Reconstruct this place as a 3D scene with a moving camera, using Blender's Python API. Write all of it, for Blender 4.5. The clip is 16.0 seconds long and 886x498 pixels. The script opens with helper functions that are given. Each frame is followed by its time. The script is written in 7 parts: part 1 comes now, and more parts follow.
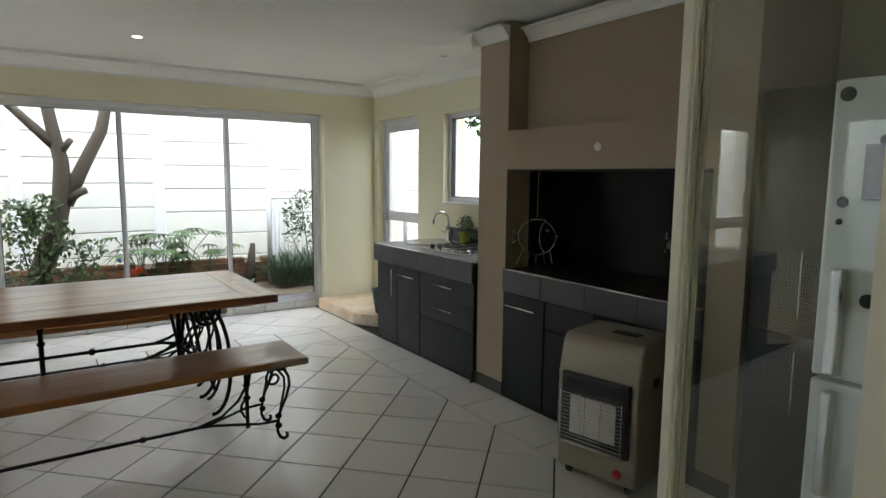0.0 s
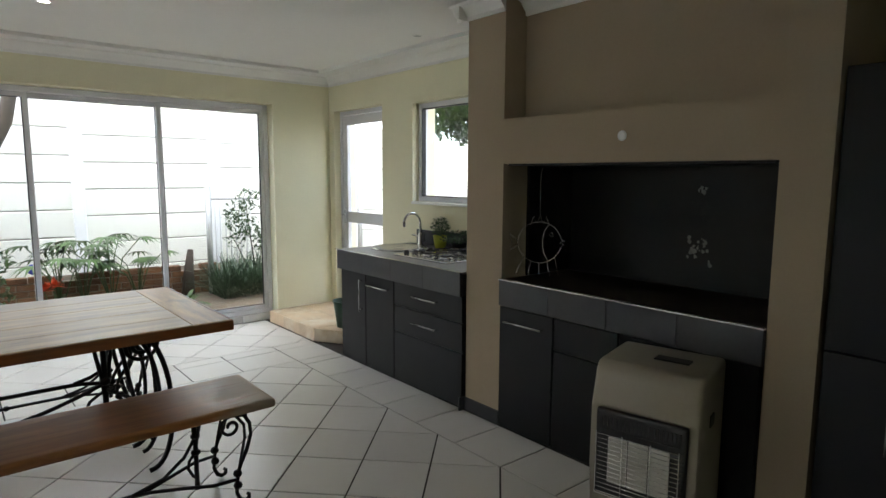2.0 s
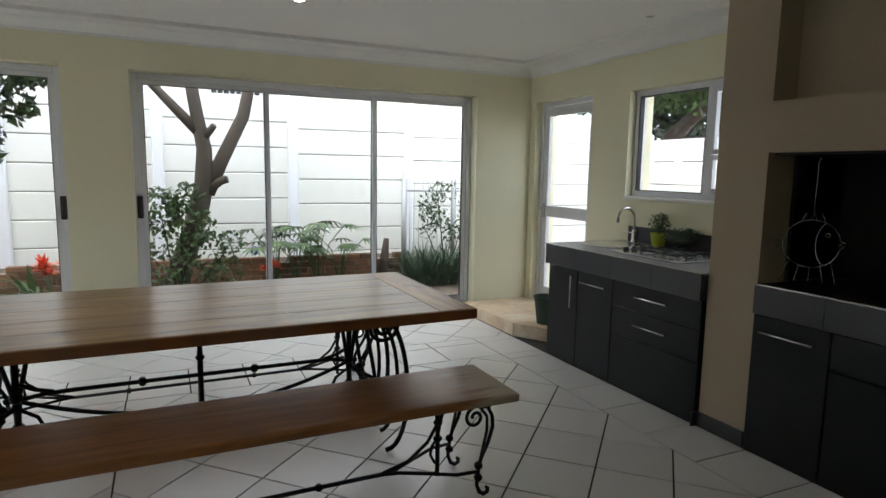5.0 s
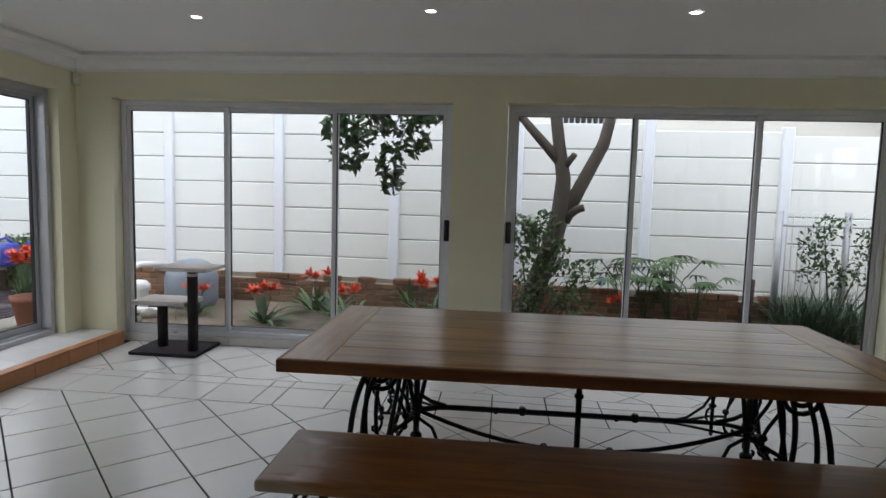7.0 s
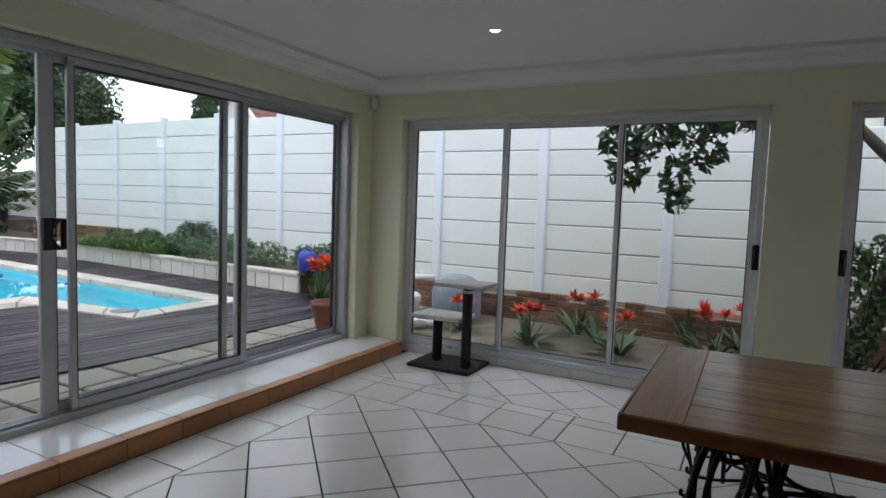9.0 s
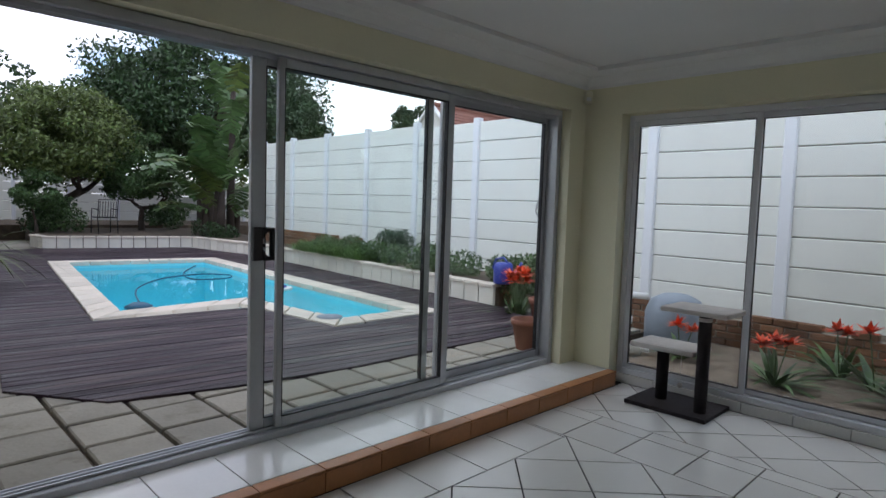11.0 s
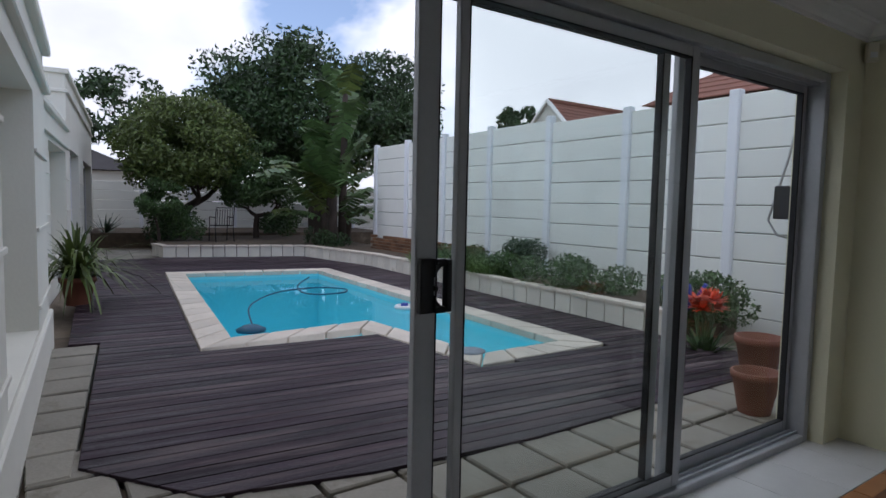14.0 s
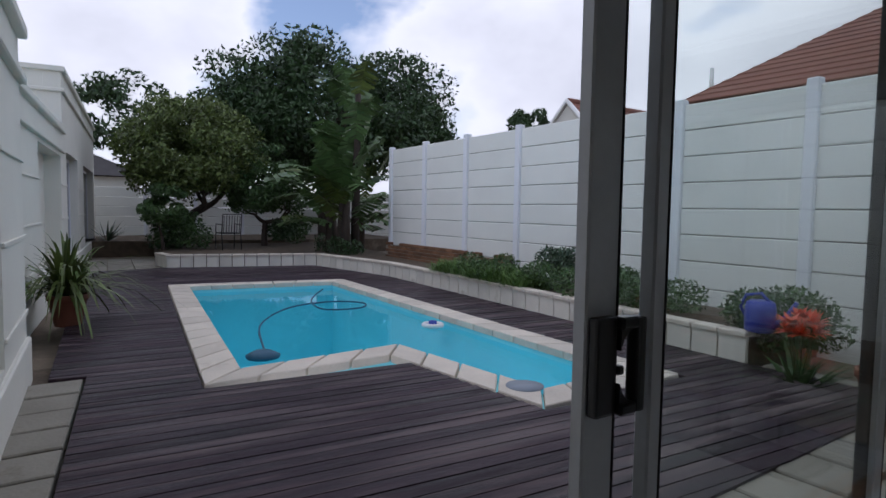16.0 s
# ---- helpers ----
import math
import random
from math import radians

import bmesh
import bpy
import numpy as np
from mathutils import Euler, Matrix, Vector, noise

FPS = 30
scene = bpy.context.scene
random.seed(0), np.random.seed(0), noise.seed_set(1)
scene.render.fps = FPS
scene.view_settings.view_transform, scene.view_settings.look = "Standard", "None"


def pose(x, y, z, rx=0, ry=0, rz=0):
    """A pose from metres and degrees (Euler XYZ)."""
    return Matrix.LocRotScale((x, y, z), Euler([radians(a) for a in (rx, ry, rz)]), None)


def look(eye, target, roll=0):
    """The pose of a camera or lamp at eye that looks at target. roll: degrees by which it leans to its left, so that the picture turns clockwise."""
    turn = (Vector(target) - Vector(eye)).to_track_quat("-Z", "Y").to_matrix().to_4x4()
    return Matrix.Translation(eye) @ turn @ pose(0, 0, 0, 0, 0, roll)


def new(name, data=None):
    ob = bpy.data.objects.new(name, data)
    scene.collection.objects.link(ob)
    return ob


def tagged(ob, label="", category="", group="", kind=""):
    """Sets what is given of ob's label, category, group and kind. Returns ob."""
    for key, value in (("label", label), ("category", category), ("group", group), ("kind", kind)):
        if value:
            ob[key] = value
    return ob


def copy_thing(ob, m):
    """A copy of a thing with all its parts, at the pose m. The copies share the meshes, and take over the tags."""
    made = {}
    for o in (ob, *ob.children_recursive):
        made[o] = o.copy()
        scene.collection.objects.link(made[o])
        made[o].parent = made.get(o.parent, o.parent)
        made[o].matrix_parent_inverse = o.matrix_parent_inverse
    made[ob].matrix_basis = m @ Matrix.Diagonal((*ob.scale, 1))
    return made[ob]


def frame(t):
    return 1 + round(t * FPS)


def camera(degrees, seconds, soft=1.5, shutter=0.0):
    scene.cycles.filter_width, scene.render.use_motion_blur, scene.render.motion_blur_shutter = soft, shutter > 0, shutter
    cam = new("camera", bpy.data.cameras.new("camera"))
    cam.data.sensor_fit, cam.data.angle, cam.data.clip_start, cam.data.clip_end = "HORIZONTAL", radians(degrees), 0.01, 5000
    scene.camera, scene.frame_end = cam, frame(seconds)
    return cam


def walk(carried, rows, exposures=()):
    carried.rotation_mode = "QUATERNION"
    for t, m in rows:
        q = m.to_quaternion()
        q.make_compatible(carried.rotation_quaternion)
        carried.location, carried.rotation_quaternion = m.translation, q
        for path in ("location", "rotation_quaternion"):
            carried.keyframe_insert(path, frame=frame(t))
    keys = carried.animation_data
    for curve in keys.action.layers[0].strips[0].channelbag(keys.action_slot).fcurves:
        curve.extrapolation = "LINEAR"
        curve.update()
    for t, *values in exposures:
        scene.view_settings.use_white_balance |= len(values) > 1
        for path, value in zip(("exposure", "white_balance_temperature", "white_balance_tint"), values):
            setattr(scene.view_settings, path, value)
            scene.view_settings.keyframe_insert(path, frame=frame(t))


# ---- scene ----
cam = camera(73.4, 16.0)
PATH = [
    (0, (-0.213, 0.144, 1.488), (0.907, 1.783, 1.244), 0.5),
    (0.5, (-0.189, 0.355, 1.471), (0.963, 1.972, 1.225), 0.5),
    (1, (-0.183, 0.573, 1.474), (1.049, 2.129, 1.227), 0.4),
    (1.5, (-0.137, 0.705, 1.468), (1.134, 2.229, 1.221), 0.4),
    (2, (-0.085, 0.791, 1.47), (1.194, 2.309, 1.223), 0.3),
    (2.5, (-0.086, 0.85, 1.463), (1.189, 2.371, 1.217), 0.3),
    (3, (-0.117, 0.901, 1.47), (1.129, 2.446, 1.222), 0.3),
    (5.5, (-0.444, 1.211, 1.411), (0.24, 3.074, 1.166), 1.1),
    (6, (-0.524, 1.282, 1.414), (-0.054, 3.213, 1.195), 1.2),
    (6.5, (-0.58, 1.385, 1.416), (-0.461, 3.372, 1.218), 1.4),
    (7, (-0.61, 1.471, 1.401), (-0.796, 3.453, 1.216), 1.6),
    (7.5, (-0.656, 1.526, 1.398), (-1.113, 3.465, 1.219), 1.7),
    (8, (-0.811, 1.585, 1.399), (-1.458, 3.471, 1.231), 1.8),
    (8.5, (-0.933, 1.646, 1.411), (-1.724, 3.476, 1.251), 2.0),
    (9, (-1.061, 1.724, 1.396), (-1.988, 3.49, 1.243), 2.0),
    (9.5, (-1.165, 1.829, 1.394), (-2.246, 3.504, 1.246), 2.0),
    (10, (-1.288, 1.906, 1.381), (-2.508, 3.483, 1.232), 2.1),
    (12.5, (-2.124, 2.337, 1.431), (-3.686, 3.577, 1.279), 1.3),
    (13, (-2.366, 2.395, 1.441), (-3.948, 3.608, 1.284), 1.3),
    (13.5, (-2.611, 2.485, 1.436), (-4.223, 3.659, 1.284), 1.3),
    (14, (-2.866, 2.529, 1.412), (-4.499, 3.675, 1.266), 1.2),
    (14.5, (-3.102, 2.584, 1.411), (-4.738, 3.724, 1.268), 1.2),
    (15, (-3.343, 2.663, 1.413), (-4.981, 3.802, 1.277), 1.1),
    (15.5, (-3.553, 2.699, 1.431), (-5.191, 3.839, 1.287), 1.1),
    (16, (-3.738, 2.749, 1.424), (-5.383, 3.879, 1.293), 0.9),
]
EXPOSURES = [(0.0, 1.1, 6400, 15), (3.2, 1.1, 6400, 15), (5.5, 0.54, 6300, 17), (7.0, 0.04, 6200, 19), (8.0, -0.18, 6100, 17), (9.0, -0.32, 6000, 17), (10.0, -0.42, 5950, 16), (12.5, -0.95, 5950, 18), (14.0, -1.25, 5900, 18), (16.0, -1.5, 5850, 19)]
walk(cam, [(t, look(eye, target, roll)) for t, eye, target, roll in PATH], exposures=EXPOSURES)


# ---- world, sun, exposure ----
world = bpy.data.worlds.new("sky")
scene.world = world
world.use_nodes = True
wn, wl = world.node_tree.nodes, world.node_tree.links
wn.clear()
w_out = wn.new("ShaderNodeOutputWorld")
w_bg = wn.new("ShaderNodeBackground")
w_sky = wn.new("ShaderNodeTexSky")
w_sky.sky_type = "NISHITA"
w_sky.sun_disc = False
w_sky.sun_elevation = radians(50)
w_sky.sun_rotation = radians(200)
w_co = wn.new("ShaderNodeTexCoord")
w_map = wn.new("ShaderNodeMapping")
w_map.inputs["Scale"].default_value = (1.0, 1.0, 1.6)
w_map.inputs["Rotation"].default_value = (0, 0, radians(17))
w_map.inputs["Location"].default_value = (0.35, 0.1, 0.2)
w_noise = wn.new("ShaderNodeTexNoise")
w_noise.inputs["Scale"].default_value = 2.1
w_noise.inputs["Detail"].default_value = 7
w_noise.inputs["Roughness"].default_value = 0.52
w_ramp = wn.new("ShaderNodeValToRGB")
w_ramp.color_ramp.elements[0].position = 0.40
w_ramp.color_ramp.elements[0].color = (0.06, 0.06, 0.06, 1)
w_ramp.color_ramp.elements[1].position = 0.475
w_tone = wn.new("ShaderNodeValToRGB")
w_tone.color_ramp.elements[0].position = 0.40
w_tone.color_ramp.elements[0].color = (20.0, 20.1, 20.2, 1)
w_tone.color_ramp.elements[1].position = 0.70
w_tone.color_ramp.elements[1].color = (11.5, 11.8, 12.3, 1)
w_mix = wn.new("ShaderNodeMix")
w_mix.data_type = "RGBA"
w_bg.inputs["Strength"].default_value = 0.15
wl.new(w_co.outputs["Generated"], w_map.inputs["Vector"])
wl.new(w_map.outputs[0], w_noise.inputs["Vector"])
wl.new(w_noise.outputs["Fac"], w_ramp.inputs[0])
wl.new(w_noise.outputs["Fac"], w_tone.inputs[0])
wl.new(w_ramp.outputs[0], w_mix.inputs["Factor"])
w_gain = wn.new("ShaderNodeVectorMath")
w_gain.operation = "SCALE"
w_gain.inputs["Scale"].default_value = 2.6
wl.new(w_sky.outputs[0], w_gain.inputs[0])
wl.new(w_gain.outputs[0], w_mix.inputs["A"])
wl.new(w_tone.outputs[0], w_mix.inputs["B"])
wl.new(w_mix.outputs["Result"], w_bg.inputs["Color"])
wl.new(w_bg.outputs[0], w_out.inputs[0])

sun_data = bpy.data.lights.new("sun", "SUN")
sun_data.energy = 0.3
sun_data.angle = radians(20)
sun_data.color = (1.0, 0.96, 0.9)
sun = new("sun", sun_data)
sun.matrix_world = look((-6, -4, 12), (-6 + 1.2, 2, 4))


# ---- materials ----
def mat(name, color, rough=0.5, metal=0.0, var=0.12, scale=6.0, fine=60.0, bump=0.0, bscale=40.0, spec=0.5, vary=0.0, stain=None,
        stain_scale=1.5, stain_lo=0.55, coat=0.0, stretch=None, island=0.0, rvar=0.0, trans=0.0):
    """A surface with two scales of variation, optional stains, bump, and variation from piece to piece."""
    m = bpy.data.materials.new(name)
    m.use_nodes = True
    n, l = m.node_tree.nodes, m.node_tree.links
    b = n["Principled BSDF"]
    b.inputs["Metallic"].default_value = metal
    b.inputs["Roughness"].default_value = rough
    b.inputs["Specular IOR Level"].default_value = spec
    b.inputs["Coat Weight"].default_value = coat
    b.inputs["Coat Roughness"].default_value = 0.15
    b.inputs["Transmission Weight"].default_value = trans
    co = n.new("ShaderNodeTexCoord")
    mp = n.new("ShaderNodeMapping")
    mp.inputs["Scale"].default_value = stretch or (1, 1, 1)
    l.new(co.outputs["Object"], mp.inputs["Vector"])
    info = n.new("ShaderNodeObjectInfo")
    if vary:
        shift = n.new("ShaderNodeVectorMath")
        shift.operation = "MULTIPLY_ADD"
        shift.inputs[1].default_value = (13, 17, 11)
        l.new(info.outputs["Random"], shift.inputs[0])
        l.new(mp.outputs[0], shift.inputs[2])
        vec = shift.outputs[0]
    else:
        vec = mp.outputs[0]
    big = n.new("ShaderNodeTexNoise")
    big.inputs["Scale"].default_value = scale
    big.inputs["Detail"].default_value = 4
    small = n.new("ShaderNodeTexNoise")
    small.inputs["Scale"].default_value = fine
    small.inputs["Detail"].default_value = 3
    l.new(vec, big.inputs["Vector"])
    l.new(vec, small.inputs["Vector"])
    add = n.new("ShaderNodeMath")
    add.operation = "MULTIPLY_ADD"
    add.inputs[1].default_value = 0.45
    l.new(small.outputs["Fac"], add.inputs[0])
    l.new(big.outputs["Fac"], add.inputs[2])
    rng = n.new("ShaderNodeMapRange")
    rng.inputs["From Min"].default_value = 0.4
    rng.inputs["From Max"].default_value = 1.05
    rng.inputs["To Min"].default_value = 1 - var
    rng.inputs["To Max"].default_value = 1 + var
    l.new(add.outputs[0], rng.inputs["Value"])
    val = rng.outputs[0]
    for amount, source in ((vary, info.outputs["Random"]), (island, None)):
        if amount:
            if source is None:
                source = n.new("ShaderNodeNewGeometry").outputs["Random Per Island"]
            mr = n.new("ShaderNodeMapRange")
            mr.inputs["To Min"].default_value = 1 - amount
            mr.inputs["To Max"].default_value = 1 + amount
            l.new(source, mr.inputs["Value"])
            mu = n.new("ShaderNodeMath")
            mu.operation = "MULTIPLY"
            l.new(val, mu.inputs[0])
            l.new(mr.outputs[0], mu.inputs[1])
            val = mu.outputs[0]
    sc = n.new("ShaderNodeVectorMath")
    sc.operation = "SCALE"
    sc.inputs[0].default_value = color
    l.new(val, sc.inputs["Scale"])
    col = sc.outputs[0]
    if stain:
        st = n.new("ShaderNodeTexNoise")
        st.inputs["Scale"].default_value = stain_scale
        st.inputs["Detail"].default_value = 6
        st.inputs["Roughness"].default_value = 0.65
        l.new(vec, st.inputs["Vector"])
        rp = n.new("ShaderNodeMapRange")
        rp.inputs["From Min"].default_value = stain_lo
        rp.inputs["From Max"].default_value = stain_lo + 0.16
        l.new(st.outputs["Fac"], rp.inputs["Value"])
        mx = n.new("ShaderNodeMix")
        mx.data_type = "RGBA"
        mx.inputs["B"].default_value = (*stain, 1)
        l.new(rp.outputs[0], mx.inputs["Factor"])
        l.new(col, mx.inputs["A"])
        col = mx.outputs["Result"]
    l.new(col, b.inputs["Base Color"])
    if rvar:
        rr = n.new("ShaderNodeMapRange")
        rr.inputs["From Min"].default_value = 0.35
        rr.inputs["From Max"].default_value = 0.65
        rr.inputs["To Min"].default_value = max(0.02, rough - rvar)
        rr.inputs["To Max"].default_value = min(1, rough + rvar)
        l.new(big.outputs["Fac"], rr.inputs["Value"])
        l.new(rr.outputs[0], b.inputs["Roughness"])
    if bump:
        bn = n.new("ShaderNodeTexNoise")
        bn.inputs["Scale"].default_value = bscale
        bn.inputs["Detail"].default_value = 4
        l.new(vec, bn.inputs["Vector"])
        bp = n.new("ShaderNodeBump")
        bp.inputs["Strength"].default_value = bump
        bp.inputs["Distance"].default_value = 0.01
        l.new(bn.outputs["Fac"], bp.inputs["Height"])
        l.new(bp.outputs[0], b.inputs["Normal"])
    return m


def glass_mat(name, tint=(0.965, 0.985, 0.975), gloss=0.5):
    """Thin clear pane: sees through, with Fresnel gloss."""
    m = bpy.data.materials.new(name)
    m.use_nodes = True
    n, l = m.node_tree.nodes, m.node_tree.links
    n.clear()
    out = n.new("ShaderNodeOutputMaterial")
    tr = n.new("ShaderNodeBsdfTransparent")
    tr.inputs[0].default_value = (*tint, 1)
    gl = n.new("ShaderNodeBsdfGlossy")
    gl.inputs["Roughness"].default_value = 0.01
    lw = n.new("ShaderNodeLayerWeight")
    lw.inputs["Blend"].default_value = 0.5
    pw = n.new("ShaderNodeMath")
    pw.operation = "POWER"
    pw.inputs[1].default_value = 5.0
    fr = n.new("ShaderNodeMath")
    fr.operation = "MULTIPLY_ADD"
    fr.inputs[1].default_value = gloss
    fr.inputs[2].default_value = 0.03
    l.new(lw.outputs["Facing"], pw.inputs[0])
    l.new(pw.outputs[0], fr.inputs[0])
    mx = n.new("ShaderNodeMixShader")
    l.new(fr.outputs[0], mx.inputs[0])
    l.new(tr.outputs[0], mx.inputs[1])
    l.new(gl.outputs[0], mx.inputs[2])
    l.new(mx.outputs[0], out.inputs[0])
    return m


def glow_mat(name, color, strength):
    m = bpy.data.materials.new(name)
    m.use_nodes = True
    b = m.node_tree.nodes["Principled BSDF"]
    b.inputs["Base Color"].default_value = (*color, 1)
    b.inputs["Emission Color"].default_value = (*color, 1)
    b.inputs["Emission Strength"].default_value = strength
    return m


CREAM = mat("cream_plaster", (0.80, 0.77, 0.56), 0.75, var=0.05, scale=1.5, fine=90, bump=0.12, bscale=70, stain=(0.70, 0.64, 0.46), stain_scale=0.9, stain_lo=0.66)
TAUPE = mat("taupe_plaster", (0.40, 0.318, 0.222), 0.8, var=0.06, scale=2, fine=80, bump=0.15, bscale=60)
CEIL = mat("ceiling_paint", (0.82, 0.82, 0.80), 0.85, var=0.03, scale=1.2, fine=50, bump=0.05)
TRIM = mat("cornice_paint", (0.84, 0.84, 0.81), 0.6, var=0.03)
TILE = mat("floor_tile_glaze", (0.72, 0.70, 0.66), 0.24, var=0.015, scale=2, fine=140, vary=0.04, spec=0.5)
GROUT = mat("tile_grout", (0.035, 0.028, 0.024), 0.9, var=0.25, scale=14)
TERRA = mat("terracotta_edging", (0.46, 0.20, 0.075), 0.45, var=0.16, scale=6, vary=0.12, bump=0.1)
STEPTILE = mat("step_tile_glaze", (0.76, 0.75, 0.72), 0.16, var=0.05, scale=7, vary=0.05)
SANDTILE = mat("sand_tile", (0.66, 0.50, 0.33), 0.5, var=0.14, scale=7, vary=0.10, stain=(0.75, 0.66, 0.52), stain_lo=0.5, stain_scale=3)
ALU = mat("white_aluminium", (0.72, 0.73, 0.76), 0.4, var=0.05, scale=5, fine=80, rvar=0.05)
ALUGREY = mat("anodised_aluminium", (0.50, 0.51, 0.53), 0.38, metal=0.35, var=0.08, scale=5)
RUBBER = mat("black_gasket", (0.015, 0.015, 0.016), 0.6)
BLACKP = mat("black_handle_plastic", (0.012, 0.012, 0.013), 0.35, var=0.2)
GLASS = glass_mat("window_glass")
BLACKCAB = mat("black_melamine", (0.007, 0.007, 0.008), 0.42, var=0.25, scale=5, rvar=0.05, spec=0.3)
SLATE = mat("dark_grey_tile", (0.045, 0.046, 0.050), 0.42, var=0.22, scale=5, fine=50, bump=0.08, vary=0.12, rvar=0.08)
TOPTILE = mat("grey_worktop_tile", (0.22, 0.22, 0.225), 0.36, var=0.14, scale=5, fine=70, vary=0.06, bump=0.05)
STEEL = mat("brushed_steel", (0.62, 0.62, 0.62), 0.24, metal=1.0, var=0.05, stretch=(1, 30, 1))
CHROME = mat("chrome", (0.75, 0.75, 0.76), 0.08, metal=1.0, var=0.02)
SOOT = mat("soot_black", (0.006, 0.0055, 0.005), 0.6, var=0.5, scale=3, fine=30, bump=0.3, bscale=15, stain=(0.03, 0.026, 0.022), stain_scale=2, stain_lo=0.6)
SLAB = mat("braai_slab", (0.035, 0.026, 0.019), 0.5, var=0.4, scale=4, fine=40, bump=0.15, stain=(0.06, 0.045, 0.032), stain_scale=3, stain_lo=0.5)
IRON = mat("wrought_iron", (0.012, 0.012, 0.013), 0.45, var=0.3, scale=30, bump=0.1, bscale=80, metal=0.3)


def wood_mat(name, color, dark, rough=0.3, axis=0, coat=0.25, vary=0.12, worn=0.0):
    """Varnished timber: stretched grain, growth rings and knots, lighter wear."""
    m = bpy.data.materials.new(name)
    m.use_nodes = True
    n, l = m.node_tree.nodes, m.node_tree.links
    b = n["Principled BSDF"]
    b.inputs["Roughness"].default_value = rough
    b.inputs["Coat Weight"].default_value = coat
    b.inputs["Coat Roughness"].default_value = 0.22
    co = n.new("ShaderNodeTexCoord")
    mp = n.new("ShaderNodeMapping")
    sc = [9.0, 9.0, 9.0]
    sc[axis] = 0.8
    mp.inputs["Scale"].default_value = sc
    info = n.new("ShaderNodeObjectInfo")
    sh = n.new("ShaderNodeVectorMath")
    sh.operation = "MULTIPLY_ADD"
    sh.inputs[1].default_value = (7, 5, 9)
    l.new(co.outputs["Object"], mp.inputs["Vector"])
    l.new(info.outputs["Random"], sh.inputs[0])
    l.new(mp.outputs[0], sh.inputs[2])
    g = n.new("ShaderNodeTexNoise")
    g.inputs["Scale"].default_value = 2.2
    g.inputs["Detail"].default_value = 7
    g.inputs["Distortion"].default_value = 0.8
    l.new(sh.outputs[0], g.inputs["Vector"])
    f = n.new("ShaderNodeTexNoise")
    f.inputs["Scale"].default_value = 14
    f.inputs["Detail"].default_value = 3
    l.new(sh.outputs[0], f.inputs["Vector"])
    k = n.new("ShaderNodeTexNoise")
    k.inputs["Scale"].default_value = 1.1
    k.inputs["Detail"].default_value = 5
    k.inputs["Roughness"].default_value = 0.7
    kp = n.new("ShaderNodeMapping")
    ks = [4.0, 4.0, 4.0]
    ks[axis] = 1.6
    kp.inputs["Scale"].default_value = ks
    l.new(co.outputs["Object"], kp.inputs["Vector"])
    l.new(kp.outputs[0], k.inputs["Vector"])
    s1 = n.new("ShaderNodeMath")
    s1.operation = "MULTIPLY_ADD"
    s1.inputs[1].default_value = 0.35
    l.new(f.outputs["Fac"], s1.inputs[0])
    l.new(g.outputs["Fac"], s1.inputs[2])
    rp = n.new("ShaderNodeValToRGB")
    rp.color_ramp.elements[0].position = 0.40
    rp.color_ramp.elements[0].color = (*dark, 1)
    rp.color_ramp.elements[1].position = 0.88
    rp.color_ramp.elements[1].color = (*color, 1)
    l.new(s1.outputs[0], rp.inputs[0])
    kr = n.new("ShaderNodeMapRange")
    kr.inputs["From Min"].default_value = 0.60
    kr.inputs["From Max"].default_value = 0.74
    kr.inputs["To Max"].default_value = 0.75
    l.new(k.outputs["Fac"], kr.inputs["Value"])
    mx = n.new("ShaderNodeMix")
    mx.data_type = "RGBA"
    mx.inputs["B"].default_value = (dark[0] * 0.45, dark[1] * 0.4, dark[2] * 0.4, 1)
    l.new(kr.outputs[0], mx.inputs["Factor"])
    l.new(rp.outputs[0], mx.inputs["A"])
    vr = n.new("ShaderNodeMapRange")
    vr.inputs["To Min"].default_value = 1 - vary
    vr.inputs["To Max"].default_value = 1 + vary
    l.new(info.outputs["Random"], vr.inputs["Value"])
    vs = n.new("ShaderNodeVectorMath")
    vs.operation = "SCALE"
    l.new(mx.outputs["Result"], vs.inputs[0])
    l.new(vr.outputs[0], vs.inputs["Scale"])
    l.new(vs.outputs[0], b.inputs["Base Color"])
    if worn:
        # varnish worn off towards both ends of the board
        sep = n.new("ShaderNodeSeparateXYZ")
        l.new(co.outputs["Object"], sep.inputs[0])
        ab = n.new("ShaderNodeMath")
        ab.operation = "ABSOLUTE"
        l.new(sep.outputs[0], ab.inputs[0])
        wr = n.new("ShaderNodeMapRange")
        wr.inputs["From Min"].default_value = worn - 0.34
        wr.inputs["From Max"].default_value = worn
        wr.inputs["To Min"].default_value = -0.25
        wr.inputs["To Max"].default_value = 0.32
        wr.clamp = False
        l.new(ab.outputs[0], wr.inputs["Value"])
        wa = n.new("ShaderNodeMath")
        wa.operation = "ADD"
        l.new(wr.outputs[0], wa.inputs[0])
        l.new(g.outputs["Fac"], wa.inputs[1])
        wf = n.new("ShaderNodeMapRange")
        wf.inputs["From Min"].default_value = 0.50
        wf.inputs["From Max"].default_value = 0.66
        wf.inputs["To Max"].default_value = 0.8
        l.new(wa.outputs[0], wf.inputs["Value"])
        wm = n.new("ShaderNodeMix")
        wm.data_type = "RGBA"
        wm.inputs["B"].default_value = (0.50, 0.42, 0.32, 1)
        l.new(wf.outputs[0], wm.inputs["Factor"])
        l.new(vs.outputs[0], wm.inputs["A"])
        l.new(wm.outputs["Result"], b.inputs["Base Color"])
        wg = n.new("ShaderNodeMapRange")
